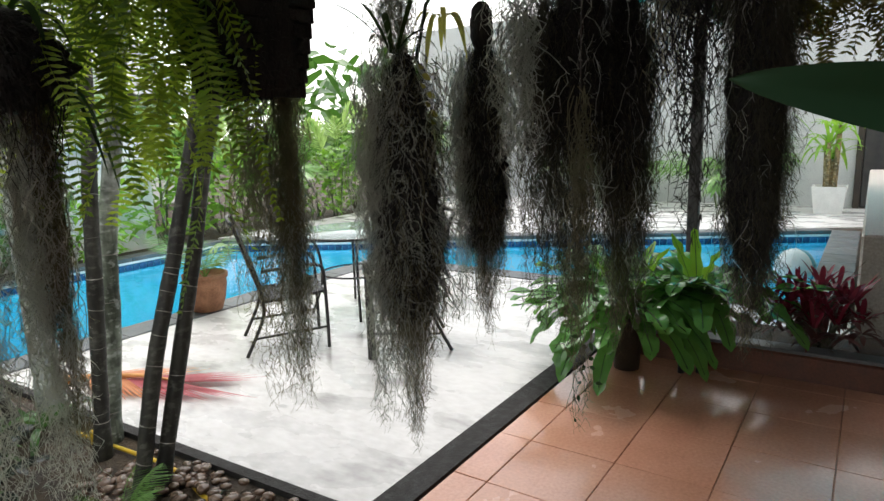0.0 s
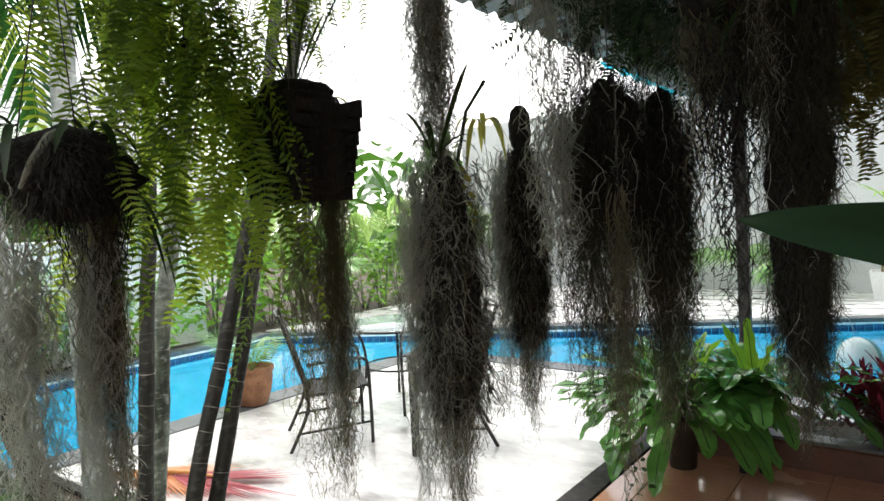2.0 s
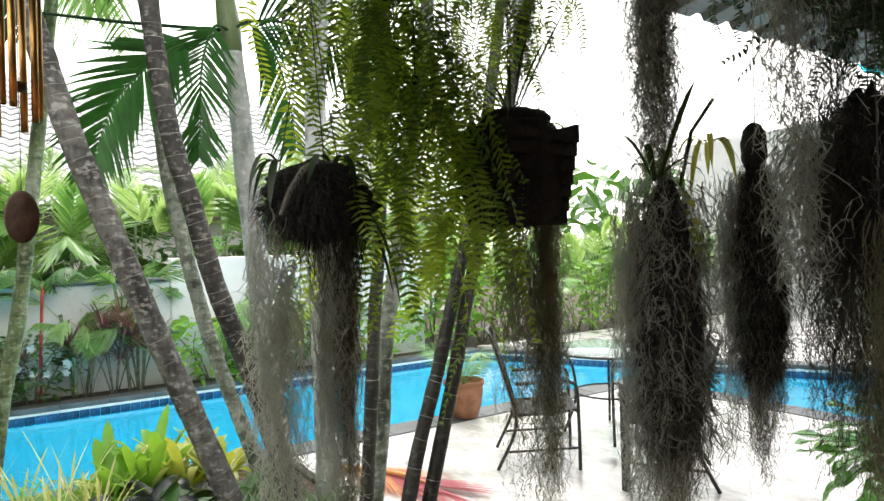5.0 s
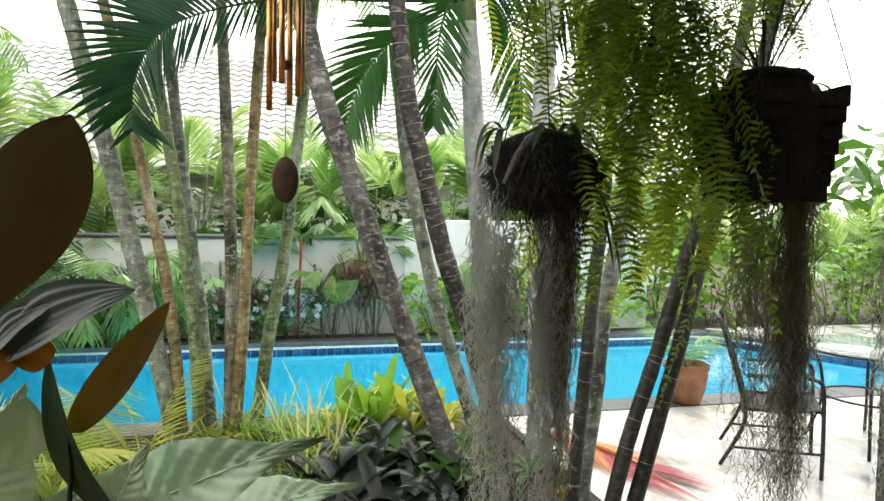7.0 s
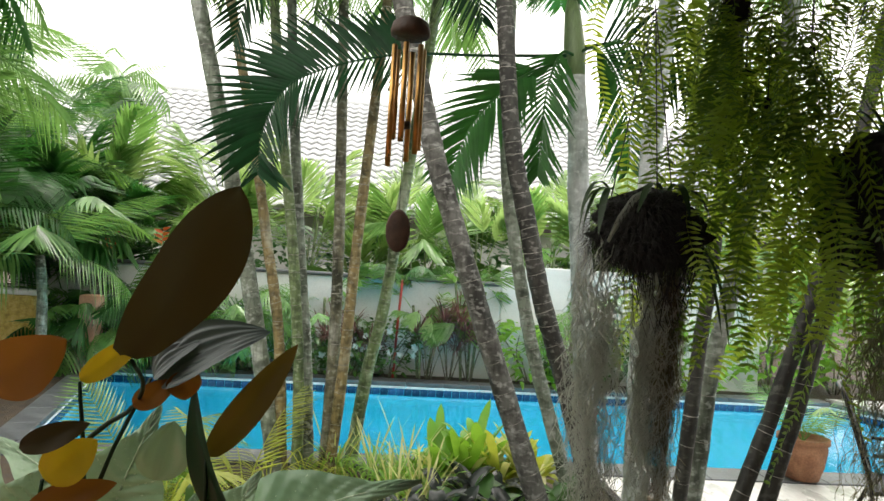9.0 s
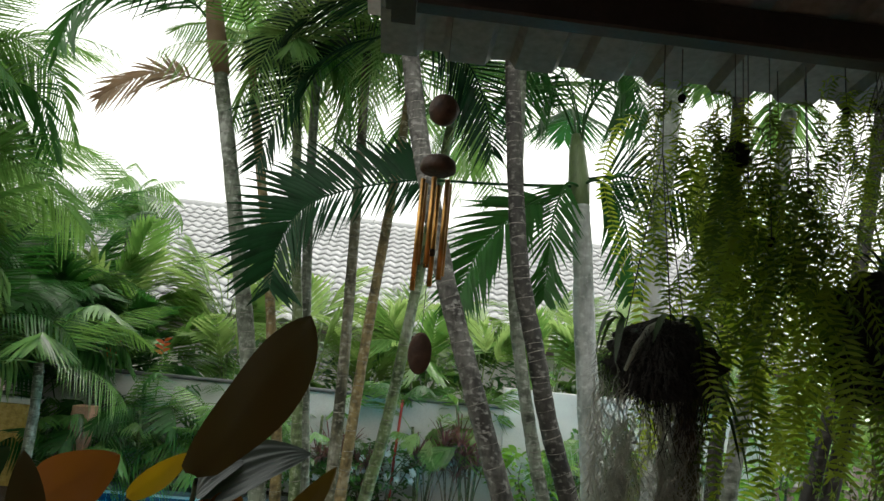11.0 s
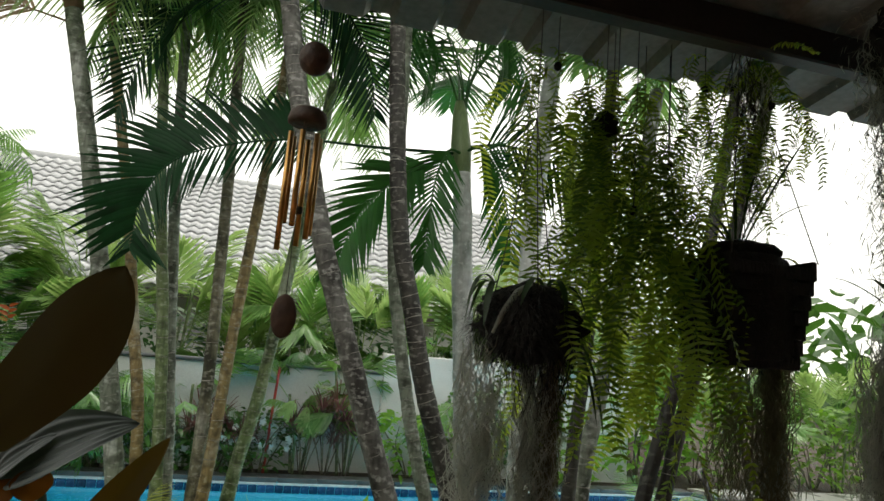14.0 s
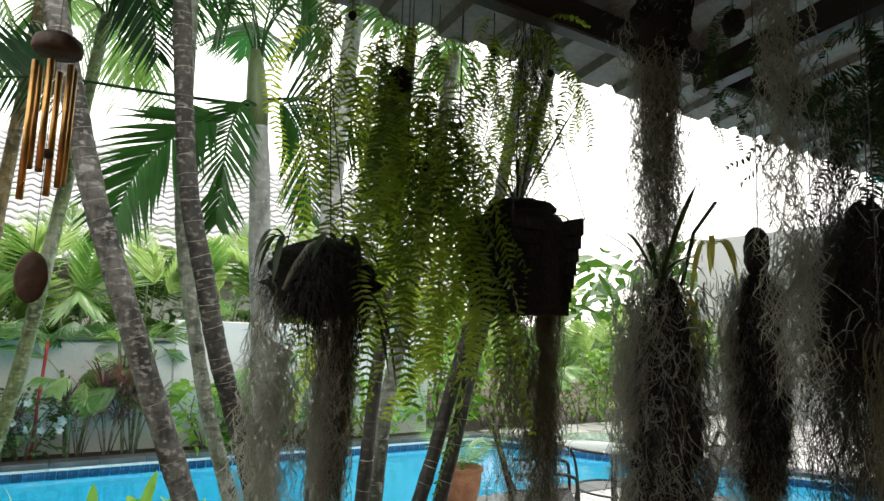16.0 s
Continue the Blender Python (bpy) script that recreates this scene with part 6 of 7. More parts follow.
def nest_fern(at, label, n_, length, seed):
    e = thing("birds_nest_fern", at, label, "fern")
    r = random.Random(seed)
    for k in range(n_):
        inner = k > n_ * 0.92
        az = 2.4 * k + r.uniform(-.2, .2)
        ln = length * (r.uniform(0.6, 0.8) if inner else r.uniform(0.85, 1.15))
        e0, e1 = (r.uniform(1.15, 1.4), r.uniform(0.5, 1.1)) if inner else (r.uniform(0.40, 1.1), r.uniform(-1.15, 0.0))
        d, side = Vector((math.cos(az), math.sin(az), 0)), Vector((-math.sin(az), math.cos(az), 0))
        vs, fs, seg = [], [], 22
        w0 = (0.060 if inner else 0.092) * length * r.uniform(0.85, 1.15)
        c = Vector((0, 0, 0))
        bend = r.uniform(0.7, 1.2)
        for i in range(seg + 1):
            t = i / seg
            ang = e0 + (e1 - e0) * t ** bend
            c = c + (d * math.cos(ang) + Vector((0, 0, math.sin(ang)))) * (ln / seg)
            nrm = Vector((0, 0, math.cos(ang))) - d * math.sin(ang)
            w = w0 * (0.25 + 0.75 * math.sin(math.pi * min(1, 0.08 + 0.86 * t ** 0.9)) ** 0.7) if i < seg else 0.004
            ruff = 0.30 * w * math.sin(t * 26 + k)
            for u in (-1, -0.5, 0, 0.5, 1):
                vs.append(c + side * (w * u * (1 + 0.10 * math.sin(t * 24 + k + u))) + nrm * (0.16 * w * abs(u) + ruff * u * u * (1 if u > 0 else -1)))
        for i in range(seg):
            fs += [(i * 5 + j, i * 5 + j + 1, i * 5 + j + 6, i * 5 + j + 5) for j in range(4)]
        leaf = part("leaf", Mesh().add(vs, fs), M_nest_young if inner else M_nest, e, "bright yellow-green young leaf" if inner else "")
        part("rib", Mesh().tube([Vector(vs[5 * i + 2]) + Vector((0, 0, 0.003)) for i in range(0, seg, 3)], 0.0026, 4), M_orchid, leaf)
    return e


nest_fern((3.92, 1.26, 0.345), "large glossy birds nest fern with ruffled leaves", 88, 0.72, 301)
nest_fern((4.12, 0.88, 0.425), "glossy dark green birds nest fern leaning over the kerb", 44, 0.68, 302)
e = thing("fern_stand", (3.92, 1.26, -0.012), "dark clay pot under the birds nest fern", "plant pot")
part("pot", Mesh().lathe([(0.07, 0), (0.08, 0.005), (0.10, 0.30), (0.115, 0.31), (0.115, 0.345), (0.10, 0.345), (0.09, 0.31), (0.01, 0.30)], 24), M_dark, e)
e = thing("plant_stand", (3.99, 0.93, 0.0), "dark three-legged plant stand", "stand")
for dx, dy in ((0.0, 0.0), (0.05, -0.10), (0.17, -0.02)):
    part("leg", Mesh().tube([(dx, dy, 0), (dx, dy, 0.40)], 0.022, 8), M_steel, e)
part("top", Mesh().box(-0.05, -0.16, 0.40, 0.24, 0.08, 0.43, 0.004), M_steel, e, "", False)
e = thing("cordyline", (4.44, 0.22, 0.115), "crimson and maroon cordyline with pointed leaves", "foliage plant")
r_ = random.Random(310)
for k in range(20):
    a = 2.4 * k
    q = 0.05 + 0.20 * math.sqrt(k / 20)
    tip = Vector((q * math.cos(a), q * math.sin(a), 0.43 - 0.75 * q + r_.uniform(-0.05, 0.08)))
    part("cane", Mesh().tube([(0.05 * math.cos(a), 0.05 * math.sin(a), 0), tip * 0.6, tip], 0.009, 6), M_bark_brown, e)
    at_ = tuple(Vector(e.location) + tip)
    strap_tuft(e, "leaf", at_, 10, 0.125, 0.034, M_cordy, 330 + k, (0.7, 2.2), (0.3, 0.8), base_r=0.02)
    strap_tuft(e, "leaf", (at_[0], at_[1], at_[2] - 0.08), 9, 0.16, 0.044, M_ti, 350 + k, (-0.1, 0.9), (0.3, 0.8), base_r=0.02)
e = thing("beach_ball", (7.45, 0.62, -0.13), "white and teal beach ball floating in the pool", "ball")
M_teal = surface("teal_vinyl", [(0.02, 0.30, 0.34), (0.04, 0.38, 0.42)], 5, (0.25, 0.4), 0.0)
for k in range(6):
    mb = Mesh()
    vs, fs = [], []
    for i in range(13):
        la = -math.pi / 2 + math.pi * i / 12
        for j in range(5):
            lo = math.pi / 3 * (k + j / 4)
            vs.append((0.21 * math.cos(la) * math.cos(lo), 0.21 * math.cos(la) * math.sin(lo) , 0.16 + 0.21 * math.sin(la)))
    fs = [(i * 5 + j, i * 5 + j + 1, i * 5 + j + 6, i * 5 + j + 5) for i in range(12) for j in range(4)]
    part("panel", mb.add(vs, fs), M_teal if k % 3 == 1 else M_label, e)
e = thing("square_planter", (12.42, 0.58, 0.004), "white tapered square planter with a tall leafy plant", "planter")
mb = Mesh()
for r0, z in ((0.20, 0), (0.255, 0.46)):
    mb.v += [(sx * r0, sy * r0, z) for sx, sy in ((-1, -1), (1, -1), (1, 1), (-1, 1))]
mb.v += [(sx * 0.23, sy * 0.23, 0.46) for sx, sy in ((-1, -1), (1, -1), (1, 1), (-1, 1))] + [(sx * 0.22, sy * 0.22, 0.40) for sx, sy in ((-1, -1), (1, -1), (1, 1), (-1, 1))]
mb.f = [(3, 2, 1, 0)] + [(o + i, o + (i + 1) % 4, o + 4 + (i + 1) % 4, o + 4 + i) for o in (0, 4, 8) for i in range(4)] + [(12, 13, 14, 15)]
part("planter", mb, M_label, e, "", False)
for k in range(5):
    a = 1.3 * k
    part("cane", Mesh().tube([(0.08 * math.cos(a), 0.08 * math.sin(a), 0.38), (0.10 * math.cos(a), 0.10 * math.sin(a), 0.9 + 0.14 * k)], 0.03, 7), M_bark_tan, e)
    strap_tuft(e, "leaf", (12.42 + 0.1 * math.cos(a), 0.58 + 0.1 * math.sin(a), 0.9 + 0.14 * k), 9, 0.55, 0.08, M_bright, 320 + k, (0.6, 1.8), (0.6, 1.4))
small_palm((12.6, 2.3, 0.004), "leafy palm against the white house wall", 12, FR_MID, M_palm_mid, 331, (30, 80), (0.6, 1.0), 0.6)
small_palm((12.6, 4.6, 0.004), "leafy palm against the white house wall", 12, FR_MID, M_palm_mid, 332, (30, 80), (0.6, 1.0), 0.6)

# turquoise shade sheet beyond the terrace roof
m, n, l, b = node_mat("turquoise_sheet")
tl = n.new("ShaderNodeBsdfTranslucent")
tl.inputs[0].default_value = (0.02, 0.62, 0.70, 1)
ms = n.new("ShaderNodeMixShader")
ms.inputs[0].default_value = 0.75
b.inputs["Base Color"].default_value = (0.02, 0.45, 0.52, 1)
l.new(b.outputs[0], ms.inputs[1]), l.new(tl.outputs[0], ms.inputs[2]), l.new(ms.outputs[0], n["Material Output"].inputs[0])
mb = Mesh()
q = 24
mb.v = [(6.6 + 2.6 * i / q, -2.5 + 5.4 * j / 4, 3.02 + 0.03 * math.sin(i * 1.57) + 0.06 * j + o) for o in (0, 0.005) for i in range(q + 1) for j in range(5)]
h = 5 * (q + 1)
mb.f = [(i * 5 + j, i * 5 + j + 1, i * 5 + j + 6, i * 5 + j + 5) for i in range(q) for j in range(4)] + [(h + i * 5 + j + 5, h + i * 5 + j + 6, h + i * 5 + j + 1, h + i * 5 + j) for i in range(q) for j in range(4)]
tagged(part("ceiling_awning", mb, m), "translucent turquoise corrugated awning sheet", "awning", "", "structure")

# -- plants against the garden wall --
GW = "plants along the garden wall"


def leafy_shrub(at, label, w, h, n_, size, material, seed, flowers=0, petal=None, name="shrub", category="shrub"):
    """Branching stems with a crown of many small leaves."""
    r = random.Random(seed)
    e = thing(name, at, label, category, GW)
    lv = Mesh()
    for k in range(9):
        a = r.uniform(0, 6.28)
        mb = Mesh().tube(spline([(0.05 * math.cos(a), 0.05 * math.sin(a), -0.02), (w * 0.25 * math.cos(a), w * 0.2 * math.sin(a), h * 0.5), (w * 0.42 * math.cos(a + 0.4), w * 0.36 * math.sin(a + 0.4), h * 0.9)], 4), [0.012 - 0.001 * i for i in range(9)], 5)
        part("stem", mb, M_bark_brown, e)
    for k in range(n_):
        a, q, t = r.uniform(0, 6.28), math.sqrt(r.random()), r.random() ** 0.8
        c = Vector((0.5 * w * q * math.cos(a) * (0.55 + 0.6 * math.sin(3 * t)), 0.42 * w * q * math.sin(a), h * (0.08 + 0.95 * t)))
        v = Vector((math.cos(a) + r.uniform(-.6, .6), math.sin(a) + r.uniform(-.6, .6), r.uniform(-0.4, 0.9))).normalized()
        s_ = size * r.uniform(0.6, 1.3)
        lv.blade(c, c + v * s_, s_ * 0.42, (r.uniform(-.5, .5), -0.5, 1), 0.35, 3, 0.2)
    tagged(part("leaf_mass", lv, material, e), kind="stuff")
    for k in range(flowers):
        c = Vector((r.uniform(-.45, .45) * w, -0.35 * w * r.random(), h * r.uniform(0.35, 1.05)))
        f = Mesh()
        for i in range(5):
            a = 1.2566 * i
            f.blade(c, c + Vector((math.cos(a), -0.35, math.sin(a))) * 0.048, 0.042, (0, -1, 0.2), 0, 3, 0.1, "oval")
        part("flower", f, petal, e, "small white flower" if petal is M_petal else "orange flower")
    return e


leafy_shrub((-0.05, 8.72, -0.02), "flowering shrub with white blossoms by the wall", 1.0, 0.75, 420, 0.10, M_shrub, 401, 30, M_petal)
leafy_shrub((-1.3, 8.75, -0.02), "low dark green shrub by the wall", 1.3, 0.62, 420, 0.12, M_shrub, 402)
leafy_shrub((-2.6, 8.75, -0.02), "low dark green shrub by the wall", 1.4, 0.7, 420, 0.12, M_shrub, 403)
leafy_shrub((1.95, 8.72, -0.02), "bright green broad-leaved shrub by the wall", 1.2, 0.8, 320, 0.18, M_bright, 404, 4, M_petal)
leafy_shrub((3.1, 8.72, -0.02), "green shrub by the wall", 1.3, 0.85, 400, 0.14, M_shrub, 405)
leafy_shrub((4.3, 8.75, -0.02), "bright green shrub by the wall", 1.4, 1.0, 380, 0.15, M_bright, 406)
for k, (x, h, w) in enumerate(((0.78, 1.15, 0.5), (0.50, 0.8, 0.4), (1.05, 0.85, 0.4), (-0.75, 0.8, 0.4), (-0.35, 0.6, 0.35))):
    e = thing("dracaena", (x, 8.60, -0.02), "maroon spiky dracaena with thin canes", "foliage plant", GW)
    r_ = random.Random(420 + k)
    for j in range(6):
        a = 1.05 * j + k
        tip = Vector((w * 0.45 * math.cos(a), 0.3 * w * math.sin(a) - 0.02, h * r_.uniform(0.5, 0.85)))
        part("cane", Mesh().tube([(0.03 * math.cos(a), 0.03 * math.sin(a), 0), tip * 0.5, tip], 0.009, 5), M_bark_brown, e)
        strap_tuft(e, "leaf", tuple(Vector(e.location) + tip), 34, 0.27, 0.022, M_drac, 430 + 10 * k + j, (0.3, 1.8), (0.3, 1.0))
e = thing("heliconia", (0.02, 8.62, -0.02), "red-stemmed heliconia cane by the wall", "foliage plant", GW)
M_redcane = surface("red_cane", [(0.35, 0.02, 0.02), (0.5, 0.05, 0.03)], 6, (0.4, 0.6), 0.1)
part("cane", Mesh().tube([(0, 0, 0), (0.02, 0, 0.7), (0.05, 0, 1.35)], 0.018, 7), M_redcane, e)
for k in range(6):
    part("frond", shared(FR_YOUNG[k % 3], M_palm), None, e, "", True, aim((0.05, 0, 1.3), 60 * k, 35 + 8 * (k % 3), 0, 0.65))

for k, (x, h, s_) in enumerate(((-0.95, 1.15, 0.75), (-2.1, 1.2, 0.8), (2.6, 1.3, 0.8))):
    small_palm((x, 8.66, -0.02), "small feather palm with hanging leaves before the wall", 9, FR_MID, M_palm_mid, 540 + k, (-10, 60), (0.45 * s_, 0.75 * s_), h, GW)
for k, (x, h) in enumerate(((1.04, 1.5), (0.41, 1.05))):
    small_palm((x, 8.72, -0.02), "bright green feather palm weeping before the wall", 13, FR_FAN, M_palm_light if k else M_palm_mid, 550 + k, (-25, 65), (0.42, 0.68), h, GW)
for k, (x, w, h) in enumerate(((-0.6, 0.9, 0.5), (-1.9, 1.2, 0.8), (2.5, 1.0, 0.7))):
    leafy_shrub((x, 8.62, -0.02), "dense dark shrub at the foot of the wall", w, h, 380, 0.10, M_shrub, 410 + k, 6 if k < 1 else 0, M_petal)

# -- palms behind the wall and at the pool's ends --
GA = "palms behind the garden wall"
# lit tops and shaded lower mass by leaf colour: rear row lighter, front darker
for k, (x, y, h, s_) in enumerate(((-3.9, 9.9, 1.3, 1.0), (-2.7, 10.4, 1.7, 1.1), (-1.5, 10.2, 1.9, 1.15), (-0.5, 10.5, 1.4, 1.0), (0.4, 10.1, 1.5, 1.0), (1.3, 10.3, 1.6, 1.0), (2.3, 10.0, 1.5, 1.05), (3.4, 10.2, 1.8, 1.1), (4.5, 10.0, 1.5, 1.1),
                                   (-4.9, 10.6, 1.8, 1.15), (-3.2, 11.6, 2.3, 1.2), (0.0, 11.8, 2.0, 1.2), (2.8, 11.7, 2.2, 1.2))):
    small_palm((x, y, -0.02), "areca palm behind the white wall, its row's light in the leaf colour", 13, FR_FAN, M_palm_light if y > 10.15 else (M_palm_mid, M_palm)[k % 2], 500 + k, (45, 88) if y > 10.15 else (0, 80), (0.85 * s_, 1.25 * s_), h + 0.62, GA)
for k, (x, y, h) in enumerate(((0.25, 9.5, 1.25), (-0.75, 9.45, 1.2), (1.5, 9.45, 1.3))):
    small_palm((x, y, -0.02), "arching feather palm leaning over the wall", 11, FR_FAN, M_palm_mid, 530 + k, (0, 60), (0.6, 0.9), h, GA)
# dark shrubs added in place of the shade between the palms
for k, x in enumerate((-3.6, -2.0, -0.4, 1.2, 2.8)):
    leafy_shrub((x, 11.1, -0.02), "dark shrub added as the shade between the areca palms", 2.0, 1.95 + 0.1 * (k % 2), 520, 0.20, M_palm, 590 + k)
GR = "palms at the pool's far side"
for k, (x, y, h, s_) in enumerate(((5.9, 9.6, 1.2, 1.0), (7.0, 9.9, 1.6, 1.1), (8.0, 9.0, 1.0, 1.0), (9.2, 8.8, 1.5, 1.1), (6.4, 11.0, 2.2, 1.2), (8.6, 10.5, 2.2, 1.2), (10.3, 8.6, 1.4, 1.1), (11.6, 9.2, 1.8, 1.2), (12.5, 9.2, 1.6, 1.2))):
    small_palm((x, y, -0.02), "bright green leafy palm beyond the pool", 15, FR_FAN, M_palm_light if k % 2 else M_palm_mid, 560 + k, (15, 80), (0.65 * s_, 0.95 * s_), h, GR)
for k, (x, y) in enumerate(((5.6, 8.95), (6.7, 9.1), (8.9, 9.0), (10.2, 9.2))):
    leafy_shrub((x, y, -0.02), "bright green bush beyond the pool", 1.5, 1.3, 520, 0.17, M_bright, 580 + k)
GL = "palms at the pool's near end"
for k, (x, y, h, s_) in enumerate(((-3.75, 8.62, 0.75, 0.85), (-3.2, 8.68, 1.15, 0.9), (-2.65, 8.62, 0.6, 0.8), (-2.15, 8.68, 0.95, 0.75), (-4.2, 8.5, 0.6, 0.9))):
    small_palm((x, y, -0.02), "bushy green areca palm at the foot of the wall", 20, FR_ARECA, (M_palm_mid, M_palm, M_palm_mid)[k % 3], 680 + k, (-15, 80), (0.55 * s_, 0.85 * s_), h, GL)
for k, (x, y, h, s_, mt) in enumerate(((-4.6, 9.2, 1.0, 1.0, 1), (-5.3, 9.4, 1.7, 1.15, 0), (-6.2, 8.8, 2.2, 1.2, 0), (-4.3, 9.6, 1.5, 1.1, 1), (-6.9, 9.9, 2.8, 1.3, 0), (-6.6, 7.2, 2.0, 1.15, 0), (-7.6, 8.3, 2.9, 1.3, 0),
                                       (-4.7, 10.8, 2.3, 1.2, 1), (-5.9, 11.2, 2.8, 1.3, 0), (-6.2, 6.0, 1.7, 1.1, 0), (-7.6, 6.4, 2.6, 1.25, 0))):
    small_palm((x, y, -0.02), "dense dark green areca palm at the pool end", 22, FR_FAN, (M_palm, M_palm_mid, M_palm_light)[k % 3 if mt else k % 2], 600 + k, (10, 85), (0.85 * s_, 1.2 * s_), h + 0.3, GL)
palm("grey palm trunk by the pool end", [(-3.95, 7.4, -0.03), (-3.98, 7.4, 0.9), (-4.05, 7.42, 1.4)], 0.06, 0.05, M_bark_grey, 0.15, ring_of(11, (5, 70), (0.75, 1.05), seed=641), FR_MID, M_palm_mid, group=GL, seed=641)
palm("slim palm trunk by the pool end", [(-4.35, 6.9, -0.03), (-4.4, 6.9, 1.0), (-4.5, 6.92, 1.8)], 0.05, 0.045, M_bark_brown, 0.15, ring_of(11, (5, 70), (0.75, 1.05), seed=642), FR_MID, M_palm, group=GL, seed=642)
palm("tall palm with drooping crown beyond the wall", [(-5.6, 12.9, -0.03), (-5.65, 12.9, 2.6), (-5.75, 12.9, 4.75)], 0.09, 0.08, M_bark_grey, 0.2, ring_of(24, (-50, 60), (0.6, 0.95), seed=643), FR_ARECA, M_palm_mid, group=GL, seed=643)
palm("tall palm overhanging the pool end", [(-6.4, 5.4, -0.03), (-6.3, 5.5, 2.2), (-6.0, 5.6, 4.2)], 0.09, 0.07, M_bark_grey, 0.16, ring_of(13, (-5, 60), (0.9, 1.15), seed=644), FR_BIG, M_palm, group=GL, seed=644)
PALM_END = palm("tall palm with long hanging leaves at the pool end", [(-5.3, 6.6, -0.03), (-5.35, 6.6, 2.0), (-5.45, 6.6, 4.3)], 0.09, 0.07, M_bark_grey, 0.16, ring_of(9, (-5, 60), (0.8, 1.0), seed=650), FR_BIG, M_palm_mid, group=GL, seed=650)
for k, line in enumerate((((-5.4, 6.55, 4.35), (-4.94, 6.5, 4.80), (-4.46, 6.5, 4.77), (-4.03, 6.5, 4.40), (-3.66, 6.45, 3.72)), ((-5.4, 6.5, 4.2), (-4.85, 6.45, 4.30), (-4.47, 6.4, 4.27), (-4.10, 6.4, 4.15), (-3.78, 6.4, 3.47)),
                          ((-5.4, 6.5, 3.9), (-4.8, 6.4, 3.60), (-4.37, 6.35, 3.50), (-3.77, 6.3, 3.20), (-3.3, 6.3, 2.75)), ((-5.4, 6.5, 3.9), (-5.0, 6.2, 3.3), (-4.5, 6.1, 3.0), (-4.1, 6.0, 2.5), (-3.9, 6.0, 2.0)))):
    path_frond(PALM_END, line, 44, 0.62, 0.030, M_palm if k % 2 else M_palm_mid, 40 + k, 0.5, 1.0, start=0.15, hang=0.25, rad=0.018)
palm("tall palm with a heavy crown at the pool end", [(-5.9, 7.0, -0.03), (-5.8, 7.0, 1.8), (-5.6, 7.0, 3.3)], 0.08, 0.065, M_bark_grey, 0.16, ring_of(15, (-15, 65), (0.8, 1.05), seed=646), FR_BIG, M_palm_mid, group=GL, seed=646)
palm("palm with a heavy crown at the pool end", [(-5.2, 8.4, -0.03), (-5.1, 8.4, 1.5), (-5.0, 8.4, 2.5)], 0.08, 0.065, M_bark_grey, 0.16, ring_of(15, (-15, 65), (0.7, 0.95), seed=647), FR_BIG, M_palm, group=GL, seed=647)
for k, (x, y, z, mt) in enumerate(((-4.9, 6.4, 2.7, 0), (-6.6, 6.9, 4.1, 0), (-7.4, 8.9, 4.4, 1), (-6.1, 9.9, 3.6, 0), (-4.8, 8.8, 1.9, 1), (-5.5, 5.5, 3.2, 0))):
    palm("leafy feather palm at the pool end", [(x, y, -0.03), (x + 0.05, y, z * 0.5), (x + 0.12, y, z)], 0.06, 0.05, M_bark_grey, 0.16, ring_of(24, (-35, 75), (0.9, 1.3), seed=660 + k), FR_FAN, (M_palm_mid, M_palm)[mt], scars=False, group=GL, seed=660 + k)
palm("tall palm beyond the wall", [(-8.6, 12.2, -0.03), (-8.6, 12.2, 2.6), (-8.5, 12.2, 4.4)], 0.09, 0.07, M_bark_grey, 0.16, ring_of(12, (0, 60), (0.9, 1.15), seed=645), FR_BIG, M_palm_mid, group=GL, seed=645)
for k, (x, y, z) in enumerate(((-3.95, 9.0, 1.65), (-3.25, 8.9, 1.75), (-5.2, 8.0, 3.1))):
    e = thing("heliconia_flower", (x, y, z - 0.6), "orange-red heliconia bracts on a green stem", "flower", GL)
    part("stem", Mesh().tube([(0, 0.05, -z + 0.6), (0, 0.03, 0.2), (0, 0, 0.6)], 0.01, 6), M_bark_green, e)
    for j in range(6):
        mb = Mesh()
        c = Vector((0, 0, 0.48 + 0.035 * j))
        mb.blade(c, c + Vector((0.11 if j % 2 else -0.11, -0.04, 0.06)), 0.05, (0, -1, 0.3), 0.1, 4, 0.5)
        part("bract", mb, M_orange, e)
# golden feature wall and salmon post at the pool's near end
e = thing("feature_wall", (-4.75, 7.9, -0.02), "low golden mosaic wall with a white top", "garden wall")
part("wall", Mesh().box(-1.0, 0, 0, 0.42, 0.22, 0.92, 0.01), M_gold, e, "golden mosaic face", False)
part("cap", Mesh().box(-1.05, -0.04, 0.922, 0.46, 0.26, 0.98, 0.01), M_white, e, "white cap", False)
e = thing("garden_post", (-3.78, 8.15, -0.02), "salmon-pink rendered garden post", "post")
part("post", Mesh().box(-0.11, -0.11, 0, 0.11, 0.11, 0.95, 0.012), M_pink, e, "", False)

# -- the neighbour's house with its tiled roof --
e = thing("neighbour_house", (0, 14.3, -0.02), "neighbouring house with a pale wavy tile roof", "house")
part("wall", Mesh().box(-8.3, 0.4, 0, 9.6, 9.0, 2.75, 0.02), M_white, e, "", False)
TW, TH, RS = 0.30, 0.34, math.radians(34)
mb = Mesh()
cs, sn = math.cos(RS), math.sin(RS)
prof = [(TW * i / 8, 0.030 - 0.030 * math.cos(2 * math.pi * i / 8)) for i in range(9)]
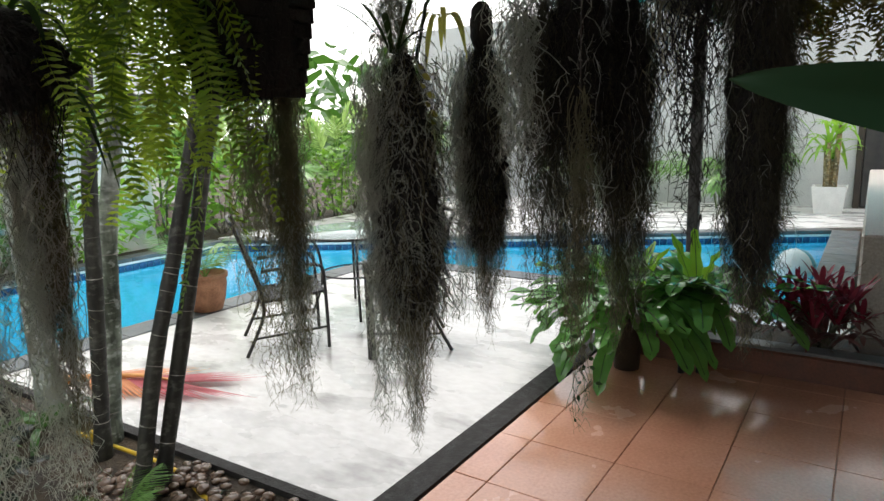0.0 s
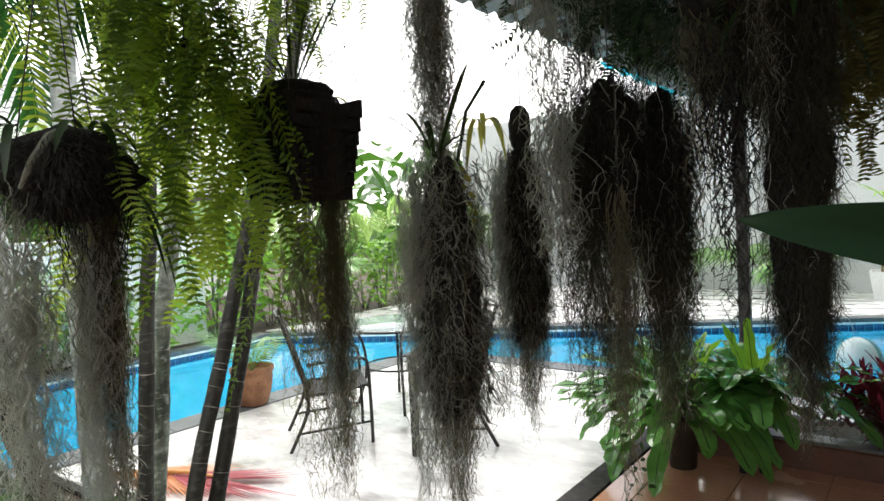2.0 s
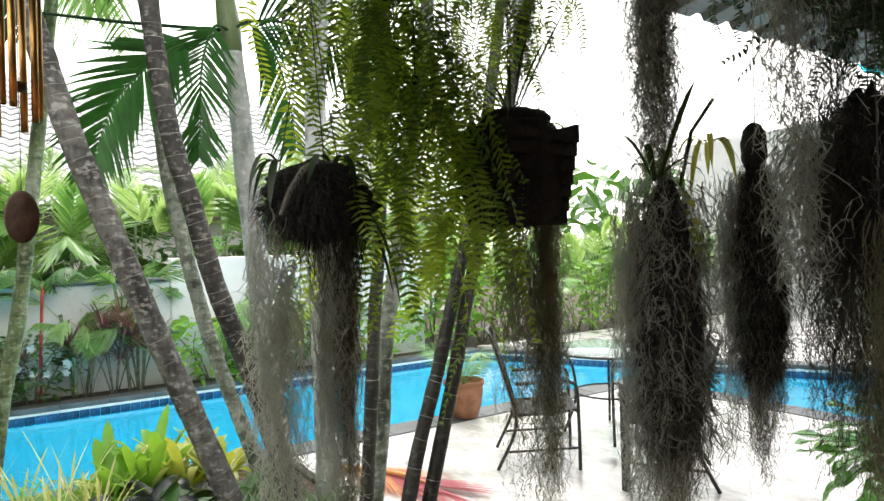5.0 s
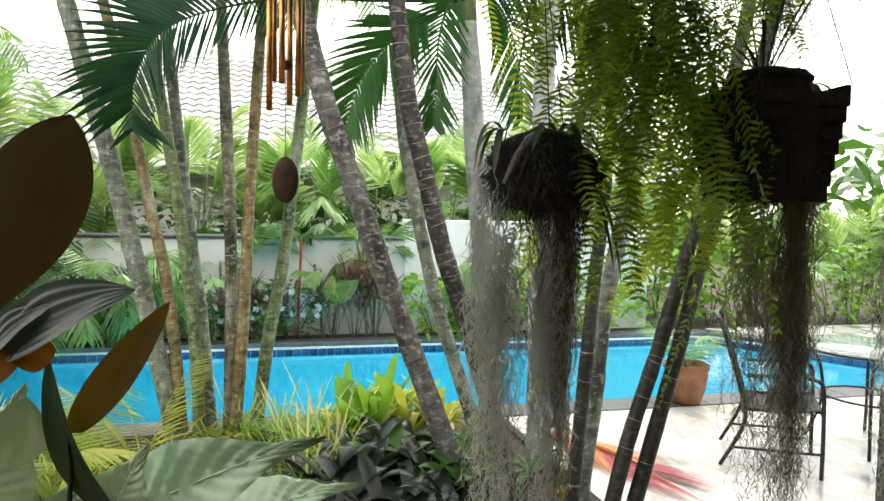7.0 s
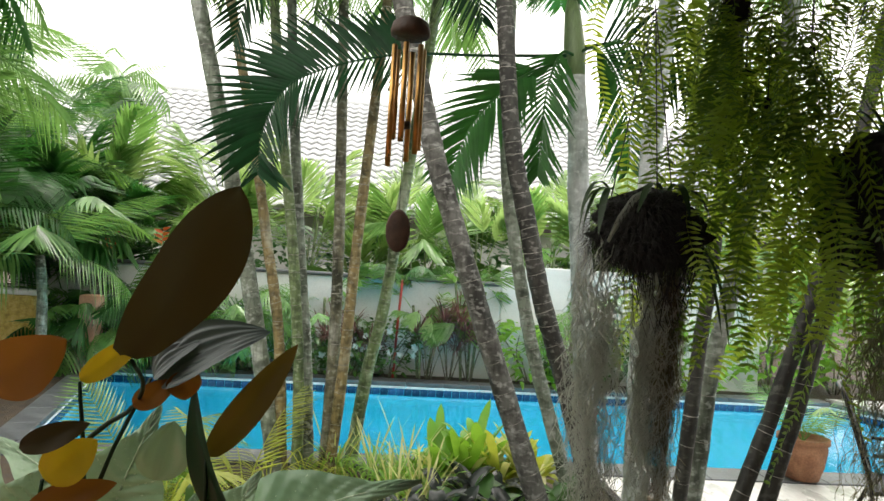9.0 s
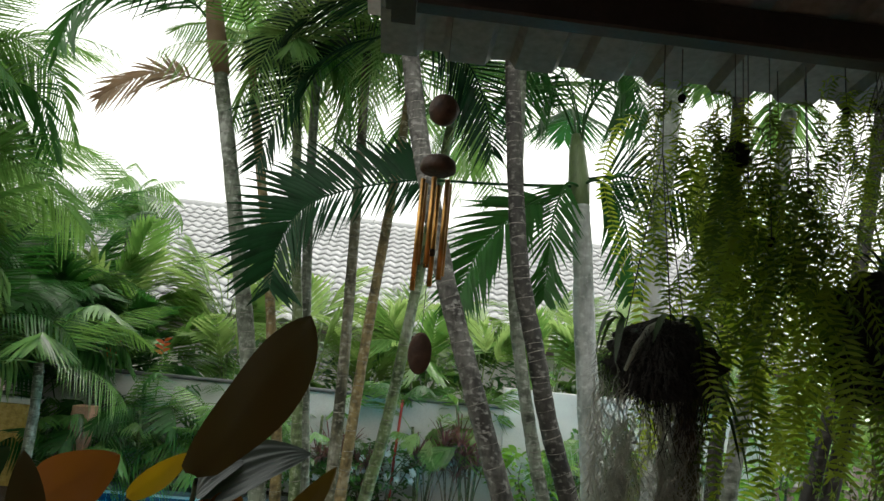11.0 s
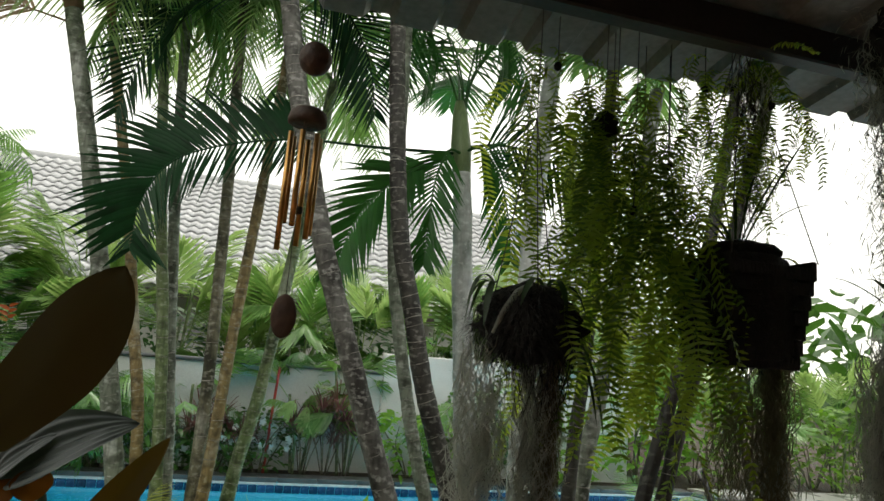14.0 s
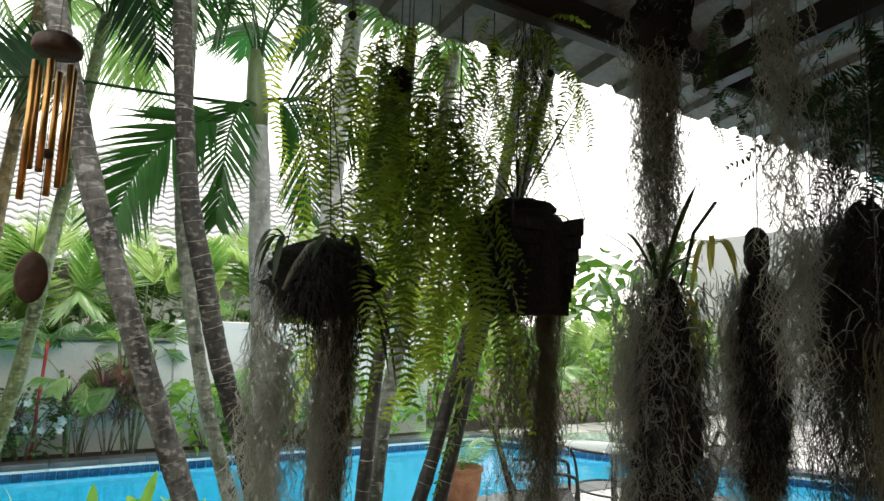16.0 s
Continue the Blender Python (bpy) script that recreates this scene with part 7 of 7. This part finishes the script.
vs = [(px, yy, pz + zz) for yy, zz in ((0, 0.050), (TH * 1.1, 0.0)) for px, pz in prof] + [(px, 0, pz + 0.028) for px, pz in prof] + [(px, 0.06, pz + 0.004) for px, pz in prof]
fs = [(o + i, o + i + 1, q + i + 1, q + i) for o, q in ((0, 9), (18, 0), (27, 18)) for i in range(8)]
TILE = Mesh().add(vs, fs).mesh("tile")
TILE.materials.append(M_rooftile)
roof = part("roof", Mesh().add([(-8.8, -0.3, 2.55), (9.9, -0.3, 2.55), (9.9, 5.3, 2.55 + 5.6 * sn / cs), (-8.8, 5.3, 2.55 + 5.6 * sn / cs), (9.9, 10.9, 2.55), (-8.8, 10.9, 2.55)],
                               [(0, 1, 2, 3), (3, 2, 4, 5), (0, 3, 5), (1, 4, 2)]), M_rooftile, e, "pale wavy clay tiles", False)
rest = Mesh()
count = 0
for row in range(19):
    for col in range(62):
        x = -8.75 + col * TW
        at_ = Vector((x, -0.33 + row * TH * cs, 2.585 + row * TH * sn - 0.33 * 0))
        mt_ = Matrix.Translation(at_) @ Matrix.Rotation(RS, 4, "X")
        if row < 12 and 12 <= col < 37:
            part("tile", TILE, None, roof, "", True, mt_)
            count += 1
        else:
            rest.add([mt_ @ v.co for v in TILE.vertices], [tuple(p.vertices) for p in TILE.polygons])
tagged(part("tiles", rest, M_rooftile, roof), kind="stuff")
part("ridge", Mesh().tube([(-8.8, 5.3, 6.36), (9.9, 5.3, 6.36)], 0.11, 10), M_rooftile, e)
part("fascia", Mesh().box(-8.8, -0.36, 2.42, 9.9, -0.32, 2.56, 0.005), M_dark, e, "", False)

# -- distance: woods all round the garden --
mb = Mesh()
r_ = random.Random(9)
for k in range(9000):
    a = r_.uniform(0, 2 * math.pi)
    d = r_.uniform(34, 60)
    x, y = d * math.cos(a), d * math.sin(a)
    z = r_.random() ** 1.4 * (4.2 + 1.6 * noise.noise(Vector((a * 5, 0, 0))) + 0.05 * d)
    c = Vector((x, y, z))
    v = Vector((r_.uniform(-1, 1), r_.uniform(-1, 1), r_.uniform(-0.6, 0.8))).normalized() * r_.uniform(0.8, 2.0)
    mb.blade(c, c + v, 0.8, (r_.uniform(-1, 1), r_.uniform(-1, 1), 1), 0.3, 2, 0.2)
solid("far_trees", mb, M_shrub, "distant dark green tree belt", "trees", "stuff", True)

# ---- small pieces of the setting: tiles and kerb stones ----
TX, TY = 0.45, 0.4345
for i in range(-16, 4):
    for j in range(-3, 4):
        x0, y0 = 3.14 + i * TX, 0.048 + j * TY
        x1, y1 = min(x0 + TX, 4.195), min(y0 + TY, 1.53)
        if x1 - x0 < 0.05 or y1 - y0 < 0.05 or (y0 >= 0.2 and x0 < 1.3) or y0 < -1.3:
            continue
        if y1 > 0.49 and x0 < 1.70:
            x0 = max(x0, 1.70)
            if x1 - x0 < 0.05:
                continue
        part("tile", Mesh().box(x0 + 0.0012, y0 + 0.0012, -0.011, x1 - 0.0012, y1 - 0.0012, rnd(-0.0015, 0.001), 0.003), M_terracotta, terrace, "", False)


def kerb(a, b_, inner, outer, z0, z1, piece, material, parent, name):
    """Stones along the edge from a to b, set outward of it."""
    a, b_ = Vector((*a, 0)), Vector((*b_, 0))
    d = (b_ - a).normalized()
    o = Vector((d.y, -d.x, 0))
    k = max(1, round((b_ - a).length / piece))
    ln = (b_ - a).length / k
    me = Mesh().box(0.002, inner, z0, ln - 0.002, outer, z1, 0.006).mesh(name, False)
    me.materials.append(material)
    turn = Matrix(((d.x, o.x, 0, 0), (d.y, o.y, 0, 0), (0, 0, 1, 0), (0, 0, 0, 1)))
    for i in range(k):
        part(name, me, None, parent, "", False, Matrix.Translation(a + d * (ln * i)) @ turn)


for a, b_, w in ((POOL[0], POOL[1], 0.285), (POOL[1], POOL[2], 0.26), (POOL[2], POOL[3], 0.32), (POOL[3], POOL[4], 0.2), (POOL[4], POOL[5], 0.24), (POOL[5], POOL[0], 0.24)):
    kerb(a, b_, -0.02, w, -0.045, 0.012, 0.5, M_coping, pool_wall, "coping_stone")
for a, b_ in ((POOL[4], POOL[5]), (POOL[3], POOL[4]), (POOL[5], POOL[0])):
    kerb(a, b_, -0.012, 0.0, -0.17, -0.080, 0.105, M_pooltile, pool_wall, "tile")
    kerb(a, b_, -0.016, 0.0, -0.078, -0.047, 1.0, M_poolline, pool_wall, "grout_strip")
